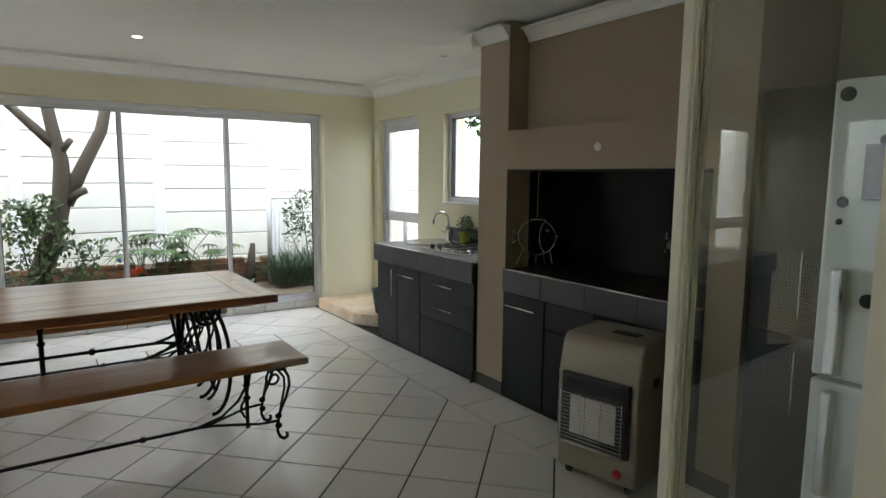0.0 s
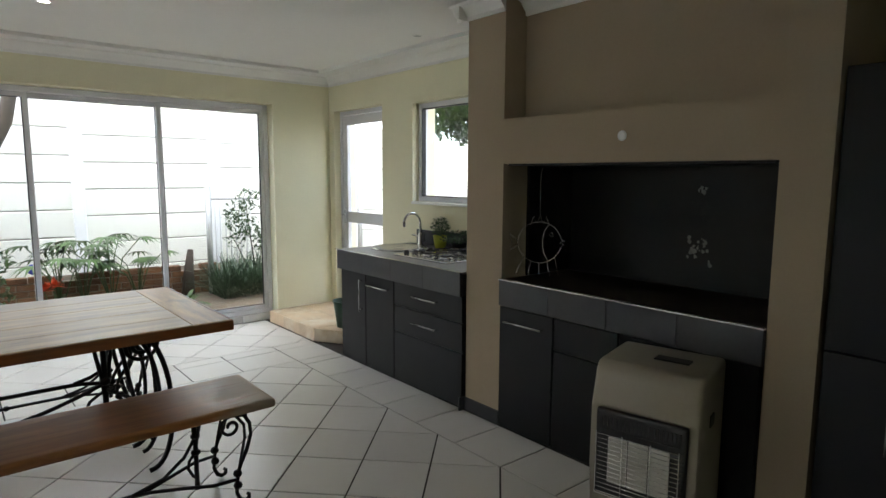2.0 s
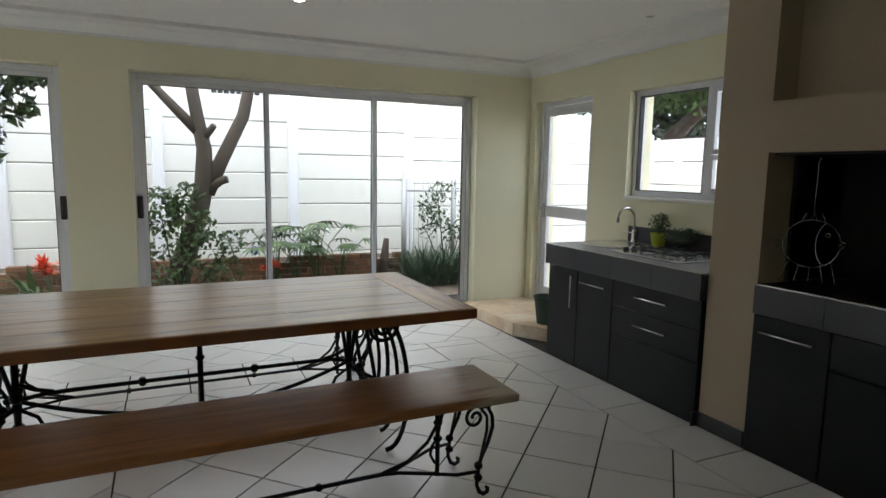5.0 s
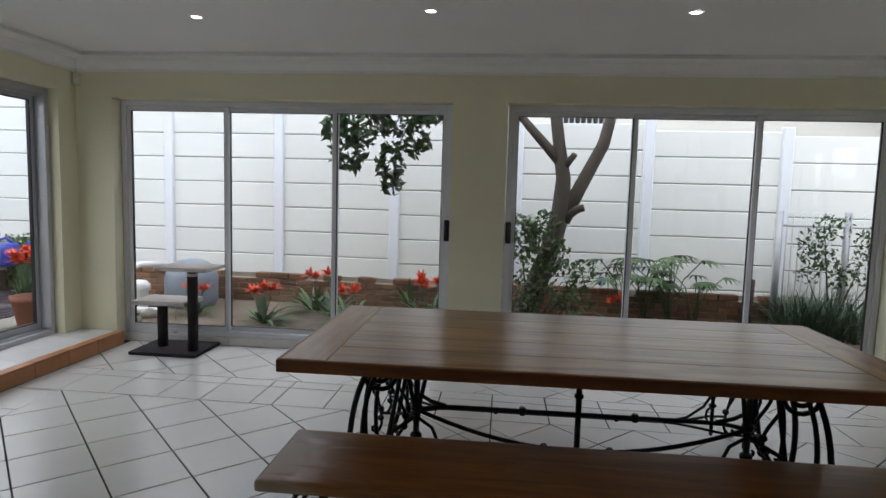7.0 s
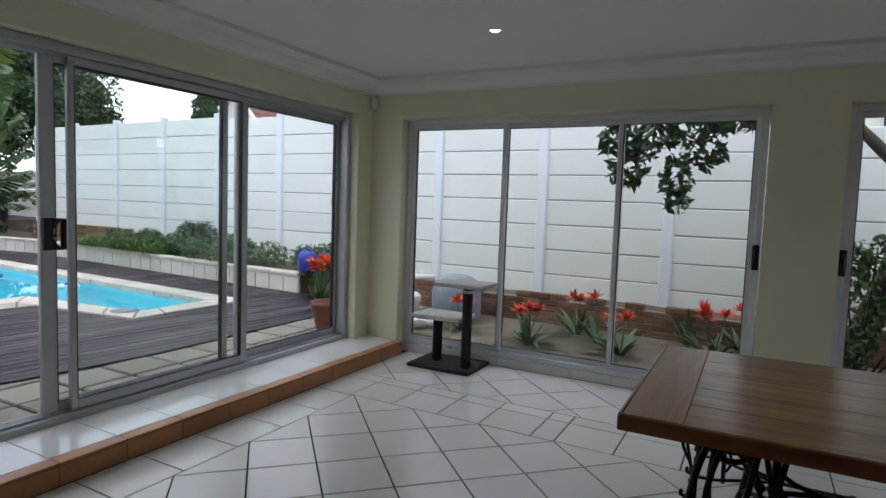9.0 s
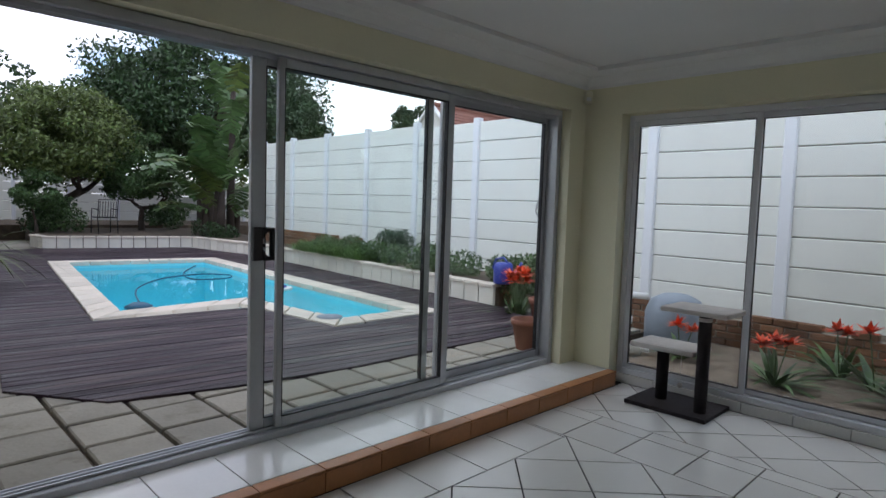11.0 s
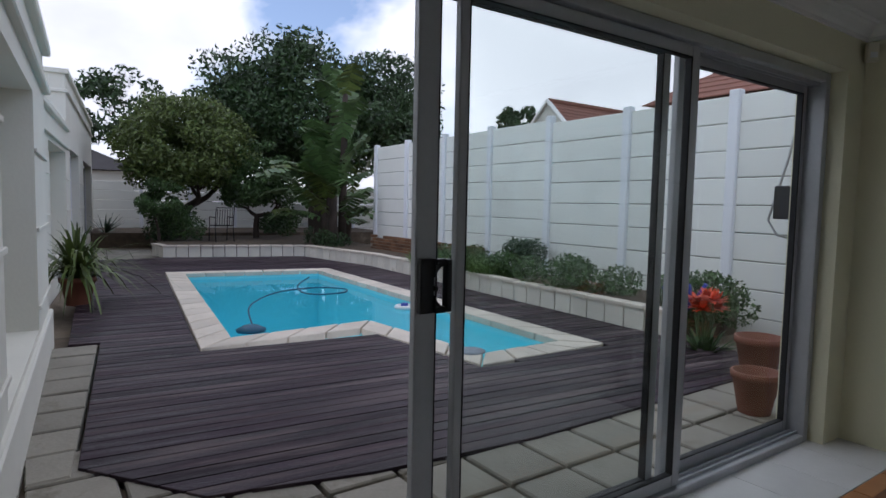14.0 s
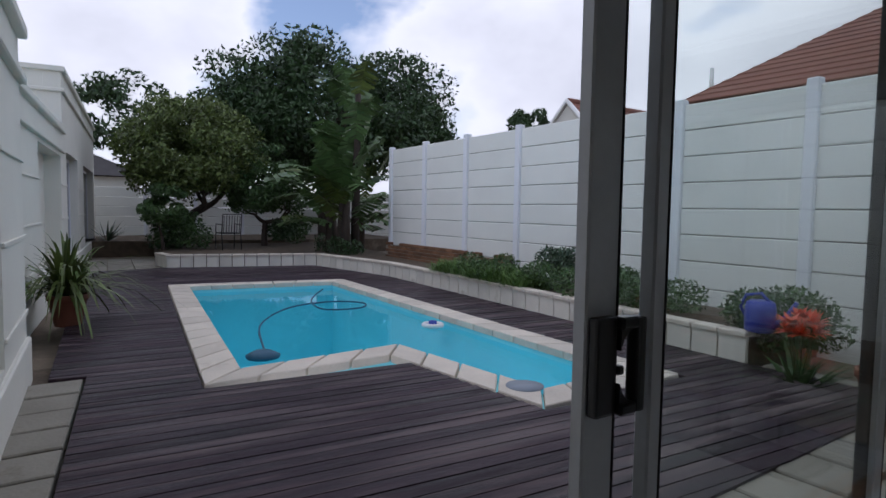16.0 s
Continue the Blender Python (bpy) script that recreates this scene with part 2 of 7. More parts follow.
        wg.inputs["To Min"].default_value = rough
        wg.inputs["To Max"].default_value = 0.7
        l.new(wf.outputs[0], wg.inputs["Value"])
        l.new(wg.outputs[0], b.inputs["Roughness"])
    bp = n.new("ShaderNodeBump")
    bp.inputs["Strength"].default_value = 0.12
    bp.inputs["Distance"].default_value = 0.004
    l.new(s1.outputs[0], bp.inputs["Height"])
    l.new(bp.outputs[0], b.inputs["Normal"])
    return m


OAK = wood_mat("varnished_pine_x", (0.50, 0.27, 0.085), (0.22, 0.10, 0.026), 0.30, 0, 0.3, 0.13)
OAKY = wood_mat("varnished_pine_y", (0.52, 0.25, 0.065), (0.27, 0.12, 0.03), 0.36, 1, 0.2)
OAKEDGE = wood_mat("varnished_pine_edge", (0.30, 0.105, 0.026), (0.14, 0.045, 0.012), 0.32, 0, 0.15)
BENCHW = wood_mat("bench_pine", (0.42, 0.175, 0.045), (0.19, 0.07, 0.016), 0.30, 0, 0.25, worn=1.17)
DECK = mat("weathered_deck", (0.024, 0.012, 0.020), 0.5, spec=0.25, var=0.6, scale=2.2, fine=50, stretch=(7, 0.6, 7), vary=0.42, bump=0.45, bscale=30, stain=(0.135, 0.104, 0.105), stain_scale=1.1, stain_lo=0.50, rvar=0.22)
PAVE = mat("concrete_paver", (0.27, 0.25, 0.205), 0.85, var=0.18, scale=3, fine=60, vary=0.12, bump=0.35, bscale=35, stain=(0.17, 0.15, 0.11), stain_scale=4.0, stain_lo=0.56)
COPING = mat("pool_coping", (0.62, 0.56, 0.47), 0.8, var=0.14, scale=3, fine=50, vary=0.10, bump=0.2, stain=(0.45, 0.38, 0.30), stain_scale=2, stain_lo=0.6)
FENCE = mat("painted_precast", (0.80, 0.81, 0.75), 0.75, var=0.05, scale=1.2, fine=50, vary=0.025, bump=0.12, bscale=40, stain=(0.68, 0.70, 0.62), stain_scale=0.8, stain_lo=0.64)
POSTM = mat("painted_precast_post", (0.80, 0.82, 0.84), 0.7, var=0.05, scale=2)
HOUSEW = mat("house_plaster", (0.72, 0.71, 0.63), 0.8, var=0.05, scale=1.3, fine=40, bump=0.1)
BRICK = mat("clay_brick", (0.185, 0.095, 0.05), 0.9, var=0.22, scale=9, fine=70, vary=0.35, bump=0.4, bscale=50, stain=(0.10, 0.075, 0.05), stain_scale=3, stain_lo=0.58)
MORTAR = mat("brick_mortar", (0.28, 0.25, 0.20), 0.95, var=0.2, scale=10)
SOIL = mat("sandy_soil", (0.19, 0.15, 0.108), 0.95, var=0.3, scale=5, fine=60, bump=0.8, bscale=25, stain=(0.14, 0.105, 0.07), stain_scale=1.6, stain_lo=0.52)
DARKSOIL = mat("dark_soil", (0.10, 0.075, 0.05), 0.95, var=0.4, scale=6, fine=60, bump=0.9, bscale=25, stain=(0.2, 0.16, 0.11), stain_scale=2, stain_lo=0.56)
POOLW = mat("pool_marbelite", (0.30, 0.80, 0.88), 0.5, var=0.05, scale=1.0, fine=20)
LEAF = mat("leaf_green", (0.062, 0.118, 0.034), 0.45, var=0.3, scale=5, fine=25, island=0.45)
LEAFD = mat("leaf_dark", (0.038, 0.078, 0.024), 0.5, var=0.3, scale=3, fine=25, island=0.45)
LEAFY = mat("leaf_yellow_green", (0.10, 0.14, 0.032), 0.5, var=0.3, scale=2, fine=25, island=0.45)
LEAFB = mat("leaf_blue_green", (0.06, 0.10, 0.055), 0.45, var=0.25, scale=5, island=0.3)
PADDLE = mat("paddle_leaf_green", (0.085, 0.15, 0.05), 0.38, var=0.3, scale=3, fine=25, island=0.3)
GRASSM = mat("grass_green", (0.12, 0.21, 0.05), 0.6, var=0.3, scale=5, island=0.4)
FLOWER = mat("orange_red_petal", (0.75, 0.10, 0.025), 0.5, var=0.2, scale=20, island=0.3)
WHITEFL = mat("white_petal", (0.8, 0.8, 0.75), 0.5)
BARK = mat("grey_bark", (0.085, 0.070, 0.056), 0.9, var=0.35, scale=8, fine=60, stretch=(1, 1, 0.3), bump=0.7, bscale=25)
BARKD = mat("dark_bark", (0.06, 0.045, 0.035), 0.9, var=0.35, scale=8, stretch=(1, 1, 0.3), bump=0.7, bscale=20)
POTC = mat("terracotta_pot", (0.20, 0.07, 0.04), 0.7, var=0.15, scale=6, bump=0.1)
BLUEP = mat("blue_plastic", (0.025, 0.05, 0.36), 0.35, var=0.1, scale=5)
GREYP = mat("grey_plastic", (0.24, 0.28, 0.33), 0.45, var=0.1, scale=4)
WHITEP = mat("white_plastic", (0.78, 0.78, 0.76), 0.4, var=0.05)
GALV = mat("galvanised_steel", (0.45, 0.46, 0.46), 0.45, metal=0.6, var=0.1)
ROOFT = mat("roof_tile_red", (0.24, 0.105, 0.075), 0.85, var=0.2, scale=3, fine=30, vary=0.2, bump=0.2)
ROOFD = mat("roof_tile_dark", (0.06, 0.055, 0.055), 0.8, var=0.2, scale=3, vary=0.2)
DOORP = mat("cream_door_paint", (0.74, 0.70, 0.54), 0.45, var=0.05, scale=3, bump=0.05)
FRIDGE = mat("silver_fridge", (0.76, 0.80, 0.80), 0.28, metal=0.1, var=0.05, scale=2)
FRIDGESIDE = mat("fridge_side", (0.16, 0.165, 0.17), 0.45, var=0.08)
HEATB = mat("heater_champagne", (0.33, 0.295, 0.235), 0.42, metal=0.25, var=0.06, scale=3)
CERAMIC = mat("radiant_ceramic", (0.62, 0.60, 0.55), 0.8, var=0.1, scale=10, bump=0.3, bscale=160)
DARKPL = mat("dark_grey_plastic", (0.022, 0.022, 0.024), 0.45, var=0.2)
REDB = mat("red_badge", (0.55, 0.03, 0.03), 0.4)
SISAL = mat("dark_sisal", (0.028, 0.022, 0.024), 0.95, var=0.3, scale=30, bump=0.6, bscale=140)
PLUSH = mat("beige_plush", (0.56, 0.52, 0.48), 0.95, var=0.12, scale=14, bump=0.6, bscale=120)
DOWNLIGHT = glow_mat("downlight_lens", (1.0, 0.93, 0.82), 18.0)
YELLOWG = mat("lime_pot", (0.50, 0.52, 0.05), 0.45, var=0.08)
GREENP = mat("dark_green_plastic", (0.02, 0.07, 0.045), 0.5, var=0.1)
# shade of the wall panel joints, put into the core's colour
JOINTSHADE = mat("shaded_joint", (0.20, 0.20, 0.18), 0.9, var=0.3, scale=4)
HOSEM = mat("dark_hose", (0.012, 0.085, 0.15), 0.5, var=0.2)
ASH = mat("pale_ash", (0.22, 0.215, 0.20), 0.9, var=0.4, scale=14)
DUSKPANE = mat("dim_window_glass", (0.10, 0.115, 0.13), 0.06, var=0.05)
PAPER = mat("white_paper", (0.78, 0.78, 0.76), 0.8, var=0.03)


# ---- builders ----
def box(bm, x0, x1, y0, y1, z0, z1, bevel=0.0, seg=1):
    """An upright block, with bevelled edges where asked."""
    vs = [bm.verts.new((x, y, z)) for z in (z0, z1) for x, y in ((x0, y0), (x1, y0), (x1, y1), (x0, y1))]
    fs = [bm.faces.new([vs[i] for i in q]) for q in ((3, 2, 1, 0), (4, 5, 6, 7), (0, 1, 5, 4), (1, 2, 6, 5), (2, 3, 7, 6), (3, 0, 4, 7))]
    if bevel:
        edges = list({e for f in fs for e in f.edges})
        bmesh.ops.bevel(bm, geom=edges, offset=bevel, segments=seg, affect="EDGES", profile=0.6)
    return bm


def B(*a, **k):
    return box(bmesh.new(), *a, **k)


def prism(bm, pts, z0, z1, bev=0.0):
    """A flat polygon pulled up from z0 to z1, its top edge eased by bev."""
    pts = [Vector((p[0], p[1])) for p in pts]
    mid = sum(pts, Vector((0, 0))) / len(pts)

    def ring(z, inset):
        out = []
        for p in pts:
            d = (mid - p)
            out.append(bm.verts.new((*(p + d * min(0.45, inset / max(d.length, 1e-6))), z)))
        return out
    r = [ring(z0, 0), ring(z1 - bev, 0)] + ([ring(z1, bev * 1.3)] if bev else [])
    n = len(pts)
    for a, b in zip(r, r[1:]):
        for i in range(n):
            bm.faces.new((a[i], a[(i + 1) % n], b[(i + 1) % n], b[i]))
    bm.faces.new(r[-1])
    bm.faces.new(list(reversed(r[0])))
    return bm


def tube(bm, pts, r, n=8, closed=False):
    """A round bar along points; r a number or one radius a point."""
    pts = [Vector(p) for p in pts]
    rs = r if isinstance(r, (list, tuple)) else [r] * len(pts)
    up, rings = None, []
    for i, p in enumerate(pts):
        a = pts[i - 1] if i or closed else pts[i]
        b = pts[(i + 1) % len(pts)] if i < len(pts) - 1 or closed else pts[i]
        d = (b - a).normalized()
        if up is None:
            up = d.orthogonal().normalized()
        up = (up - d * up.dot(d))
        up = up.normalized() if up.length > 1e-6 else d.orthogonal().normalized()
        side = d.cross(up)
        rings.append([bm.verts.new(p + (up * math.cos(t) + side * math.sin(t)) * rs[i]) for t in (2 * math.pi * k / n for k in range(n))])
    pairs = list(zip(rings, rings[1:])) + ([(rings[-1], rings[0])] if closed else [])
    for a, b in pairs:
        for k in range(n):
            f = bm.faces.new((a[k], a[(k + 1) % n], b[(k + 1) % n], b[k]))
            f.smooth = True
    if not closed:
        bm.faces.new(list(reversed(rings[0])))
        bm.faces.new(rings[-1])
    return bm


def lathe(bm, profile, n=24, at=(0, 0, 0), cap=True):
    """A turned shape: profile of (radius, height) from below to above."""
    rings = []
    for rad, z in profile:
        rings.append([bm.verts.new((at[0] + rad * math.cos(2 * math.pi * k / n), at[1] + rad * math.sin(2 * math.pi * k / n), at[2] + z)) for k in range(n)])
    for a, b in zip(rings, rings[1:]):
        for k in range(n):
            f = bm.faces.new((a[k], a[(k + 1) % n], b[(k + 1) % n], b[k]))
            f.smooth = True
    if cap:
        bm.faces.new(list(reversed(rings[0])))
        bm.faces.new(rings[-1])
    return bm


def mesh_of(name, bm, material):
    bmesh.ops.recalc_face_normals(bm, faces=bm.faces[:])
    me = bpy.data.meshes.new(name)
    bm.to_mesh(me)
    bm.free()
    me.materials.append(material)
    return me


def part(name, bm, material, parent, label=""):
    """Links a bmesh, drawn in world places, as one mesh under a thing or part."""
    ob = new(name, mesh_of(name, bm, material) if isinstance(bm, bmesh.types.BMesh) else bm)
    ob.parent = parent
    m = Matrix()
    p = parent
    while p is not None:
        m = p.matrix_basis @ m if p.parent is None else p.matrix_parent_inverse @ p.matrix_basis @ m
        p = p.parent
    top = parent
    while top.parent is not None:
        top = top.parent
    if parent is top:
        ob.matrix_parent_inverse = top.matrix_basis.inverted()
    if label:
        ob["label"] = label
    return ob


def thing(name, label, category, at=(0, 0, 0), group="", kind=""):
    ob = new(name)
    ob.empty_display_size = 0.1
    ob.matrix_basis = Matrix.Translation(at)
    return tagged(ob, label, category, group, kind)


def solid(name, bm, material, label, category, group="", kind=""):
    return tagged(new(name, mesh_of(name, bm, material)), label, category, group, kind)


def structure(name, bm, material, label, category):
    return solid(name, bm, material, label, category, kind="structure")


def raw(name, verts, faces, material, smooth=False):
    me = bpy.data.meshes.new(name)
    me.from_pydata(verts, [], faces)
    me.materials.append(material)
    if smooth:
        me.polygons.foreach_set("use_smooth", [True] * len(me.polygons))
    return me


def clip(poly, axis, limit, keep_less):
    """A polygon cut off at a line along x or y."""
    out = []
    for i, p in enumerate(poly):
        q = poly[(i + 1) % len(poly)]
        a, b = (p[axis] <= limit) == keep_less, (q[axis] <= limit) == keep_less
        if a:
            out.append(p)
        if a != b:
            t = (limit - p[axis]) / (q[axis] - p[axis])
            out.append((p[0] + t * (q[0] - p[0]), p[1] + t * (q[1] - p[1])))
    return out


def clip_rect(poly, x0, x1, y0, y1):
    for axis, limit, less in ((0, x0, False), (0, x1, True), (1, y0, False), (1, y1, True)):
        if len(poly) < 3:
            return []
        poly = clip(poly, axis, limit, less)
    return poly


def area(poly):
    return abs(sum(p[0] * q[1] - q[0] * p[1] for p, q in zip(poly, poly[1:] + poly[:1]))) / 2


def shrink(poly, d):
    """A convex polygon moved in by d on every side."""
    poly = [p for i, p in enumerate(poly) if (Vector(p) - Vector(poly[i - 1])).length > 1e-4]
    n = len(poly)
    if n < 3:
        return []
    mid = Vector((sum(p[0] for p in poly) / n, sum(p[1] for p in poly) / n))
    out = []
    for i in range(n):
        a, b, c = (Vector(poly[j % n]) for j in (i - 1, i, i + 1))
        d1, d2 = (b - a), (c - b)
        if d1.length < 1e-5 or d2.length < 1e-5:
            continue
        n1, n2 = Vector((-d1.y, d1.x)).normalized(), Vector((-d2.y, d2.x)).normalized()
        n1 = n1 if n1.dot(mid - b) > 0 else -n1
        n2 = n2 if n2.dot(mid - b) > 0 else -n2
        k = 1 + n1.dot(n2)
        out.append(tuple(b + (n1 + n2) * (d / max(k, 0.35))))
    return out


# ---- the room's shell ----
X0, X1, Y0, Y1, H = -4.29, 3.06, 0.24, 6.37, 2.475
DZ = 0.12
slab = structure("floor", B(X0 - 0.26, X1 + 0.25, -2.6, Y1 + 0.25, -0.3, -0.006), GROUT, "white glazed floor tiles with dark joints", "floor")

north = structure("wall_north", bmesh.new(), CREAM, "cream yellow plastered wall with two wide glazed openings", "wall")
bm = bmesh.new()
AX0, AX1, BX0, BX1, WT = -3.96, -1.02, -0.57, 2.44, 2.145
YN = Y1 + 0.24
for x0, x1, z0, z1 in ((X0 - 0.26, AX0, 0, WT), (AX1, BX0, 0, WT), (BX1, X1 + 0.25, 0, WT), (X0 - 0.26, X1 + 0.25, WT, H + 0.25)):
    box(bm, x0, x1, Y1, YN, z0, z1)
bm.to_mesh(north.data)
bm.free()

bm = bmesh.new()
WY0, WY1, WZ1 = 2.36, 6.16, 2.18
for y0, y1, z0, z1 in ((Y0 - 0.2, WY0, 0, WZ1), (WY1, Y1, 0, WZ1), (Y0 - 0.2, Y1, WZ1, H + 0.25)):
    box(bm, X0 - 0.26, X0, y0, y1, z0, z1)
structure("wall_west", bm, CREAM, "cream yellow plastered wall round the sliding door", "wall")

bm = bmesh.new()
EDY0, EDY1, EDZ = 5.40, 6.27, 2.11
EWY0, EWY1, EWZ0, EWZ1 = 3.62, 4.94, 1.24, 2.08
XE = X1 + 0.25
for y0, y1, z0, z1 in ((EDY1, Y1, 0, EDZ), (EWY1, EDY0, 0, EDZ), (Y0 - 0.2, EWY0, 0, EDZ), (EWY0, EWY1, 0, EWZ0), (EWY0, EWY1, EWZ1, EDZ), (EDY0, EDY1, 0, 0.12), (Y0 - 0.2, Y1, EDZ, H + 0.25)):
    box(bm, X1, XE, y0, y1, z0, z1)
structure("wall_east", bm, CREAM, "cream yellow plastered wall with a glazed door and a window", "wall")

bm = bmesh.new()
for x0, x1, z0, z1 in ((X0, -0.66, 0, 2.1), (0.40, X1, 0, 2.1), (X0, X1, 2.1, H + 0.25)):
    box(bm, x0, x1, Y0 - 0.2, Y0, z0, z1)
structure("wall_south", bm, CREAM, "cream plastered wall with the doorway to the house", "wall")
bm = bmesh.new()
box(bm, -2.2, -2.0, -2.6, 0.04, 0, H)
box(bm, 2.0, 2.2, -2.6, 0.04, 0, H)
box(bm, -2.2, 2.2, -2.8, -2.6, 0, H)
box(bm, -2.2, 2.2, -2.8, 0.04, H, H + 0.1)
structure("wall_hall", bm, CREAM, "plain cream walls of the hall behind the doorway", "wall")

# ceiling with a shallow raised tray
bm = bmesh.new()
box(bm, X0 - 0.26, XE, Y0 - 0.2, YN, H, H + 0.25)
m_, HM = 0.24, H - 0.03
for x0, x1, y0, y1 in ((X0, X0 + m_, Y0, Y1), (X1 - 0.24, X1, Y0, Y1), (X0 + m_, X1 - 0.24, Y1 - m_, Y1), (X0 + m_, X1 - 0.24, Y0, Y0 + m_)):
    box(bm, x0, x1, y0, y1, HM, H - 0.001)
structure("ceiling", bm, CEIL, "matt white plasterboard ceiling with a shallow tray", "ceiling")


def cornice(a, b, inward, name="cornice", z=H - 0.03, size=0.095):
    """A coved strip along the top of a wall from a to b."""
    a, b, n = Vector((*a, 0)), Vector((*b, 0)), Vector((*inward, 0))
    prof = [(0, 0), (0.012, 0), (0.014, 0.02), (0.03, 0.035), (0.05, 0.06), (0.062, 0.07), (0.075, 0.072), (0.085, 0.085), (0, 0.085)]
    k = size / 0.085
    bm_ = bmesh.new()
    rows_ = []
    for p in (a, b):
        rows_.append([bm_.verts.new(p + n * d * k + Vector((0, 0, z - size + h * k))) for d, h in prof])
    c = len(prof)
    for i in range(c):
        bm_.faces.new((rows_[0][i], rows_[0][(i + 1) % c], rows_[1][(i + 1) % c], rows_[1][i]))
    bm_.faces.new(rows_[0])
    bm_.faces.new(list(reversed(rows_[1])))
    return structure(name, bm_, TRIM, "white coved ceiling cornice", "trim")


cornice((X0, Y1), (X1, Y1), (0, -1), size=0.085)
cornice((X0, Y0), (X0, Y1 - 0.003), (1, 0), size=0.085)
cornice((X1, 3.46), (X1, Y1 - 0.003), (-1, 0), size=0.085)


# ---- glazed units ----
def rail_frame(bm, a0, a1, z0, z1, w, put, bevel=0.004):
    """Four bars round an opening; put(a0, a1, z0, z1) adds one."""
    put(bm, a0, a0 + w, z0, z1)
    put(bm, a1 - w, a1, z0, z1)
    put(bm, a0 + w, a1 - w, z0, z0 + w)
    put(bm, a0 + w, a1 - w, z1 - w, z1)


def glazed_wall_unit(name, x0, x1, mullions, z0, z1, yc, label, latch_x):
    """A three-pane sliding unit in the north wall."""
    w = thing(name, label, "window", (0.5 * (x0 + x1), yc, z0), kind="structure")

    def bar(d0, d1):
        def put(bm, a0, a1, c0, c1):
            box(bm, a0, a1, d0, d1, c0, c1, 0.004)
        return put
    bm = bmesh.new()
    rail_frame(bm, x0, x1, z0, z1, 0.045, bar(yc - 0.045, yc + 0.045))
    part("window_frame", bm, ALU, w, "white powder-coated aluminium outer frame")
    edges = [x0 + 0.045] + list(mullions) + [x1 - 0.045]
    for i, (a, b) in enumerate(zip(edges, edges[1:])):
        off = 0.018 if i % 2 else -0.018
        bm = bmesh.new()
        lo, hi = a - (0.022 if i else 0), b + (0.022 if i < 2 else 0)
        rail_frame(bm, lo, hi, z0 + 0.047, z1 - 0.047, 0.042, bar(yc + off - 0.014, yc + off + 0.014))
        sash = part("sash", bm, ALU, w)
        part("pane", B(lo + 0.04, hi - 0.04, yc + off - 0.003, yc + off + 0.003, z0 + 0.085, z1 - 0.085), GLASS, sash).visible_shadow = False
        bm = bmesh.new()
        rail_frame(bm, lo + 0.038, hi - 0.038, z0 + 0.083, z1 - 0.083, 0.006, bar(yc + off - 0.016, yc + off + 0.012))
        part("gasket", bm, RUBBER, sash)
    bm = bmesh.new()
    box(bm, latch_x - 0.022, latch_x + 0.022, yc - 0.062, yc - 0.03, 1.0, 1.18, 0.006)
    box(bm, latch_x - 0.012, latch_x + 0.012, yc - 0.085, yc - 0.06, 1.03, 1.15, 0.008)
    part("latch", bm, BLACKP, w, "black moulded door latch")
    return w


YG = 6.53
glazed_wall_unit("window_1", AX0 + 0.004, AX1 - 0.004, (-3.0, -2.035), 0.075, WT - 0.004, YG, "three-pane white aluminium sliding door onto the side garden, closed", -1.055)
glazed_wall_unit("window_2", BX0 + 0.004, BX1 - 0.004, (0.465, 1.435), 0.075, WT - 0.004, YG, "three-pane white aluminium sliding door, closed, facing the tree", -0.535)


def skirting(x0, x1, y0, y1, z1, step, material, name="skirting_tile"):
    holder = thing(name + "_row", "row of white glazed skirting tiles under the glazing", "baseboard", ((x0 + x1) / 2, y0, 0), kind="structure")
    n = max(1, round((x1 - x0) / step))
    for i in range(n):
        a = x0 + (x1 - x0) * i / n
        b = x0 + (x1 - x0) * (i + 1) / n
        part("skirting_tile", B(a + 0.002, b - 0.002, y0, y1, 0, z1, 0.002), material, holder)
    return holder


skirting(AX0, AX1, 6.468, 6.60, 0.074, 0.33, STEPTILE)
skirting(BX0, BX1, 6.468, 6.60, 0.074, 0.33, STEPTILE)

# the sliding door to the deck
XW = -4.44
west = thing("door_1", "wide aluminium sliding door to the deck, one leaf slid open", "door", (XW, 4.2, DZ), kind="structure")


def wbar(d0, d1):
    def put(bm, a0, a1, c0, c1):
        box(bm, d0, d1, a0, a1, c0, c1, 0.004)
    return put


bm = bmesh.new()
rail_frame(bm, WY0 + 0.004, WY1 - 0.004, DZ - 0.015, WZ1 - 0.004, 0.05, wbar(XW - 0.07, XW + 0.07))
part("door_frame", bm, ALUGREY, west, "grey aluminium outer frame")
bm = bmesh.new()
for dx in (-0.032, 0.0, 0.032):
    box(bm, XW + dx - 0.004, XW + dx + 0.004, WY0 + 0.054, WY1 - 0.054, DZ + 0.035, DZ + 0.05)
    box(bm, XW + dx - 0.004, XW + dx + 0.004, WY0 + 0.054, WY1 - 0.054, WZ1 - 0.075, WZ1 - 0.054)
part("track", bm, ALUGREY, west)


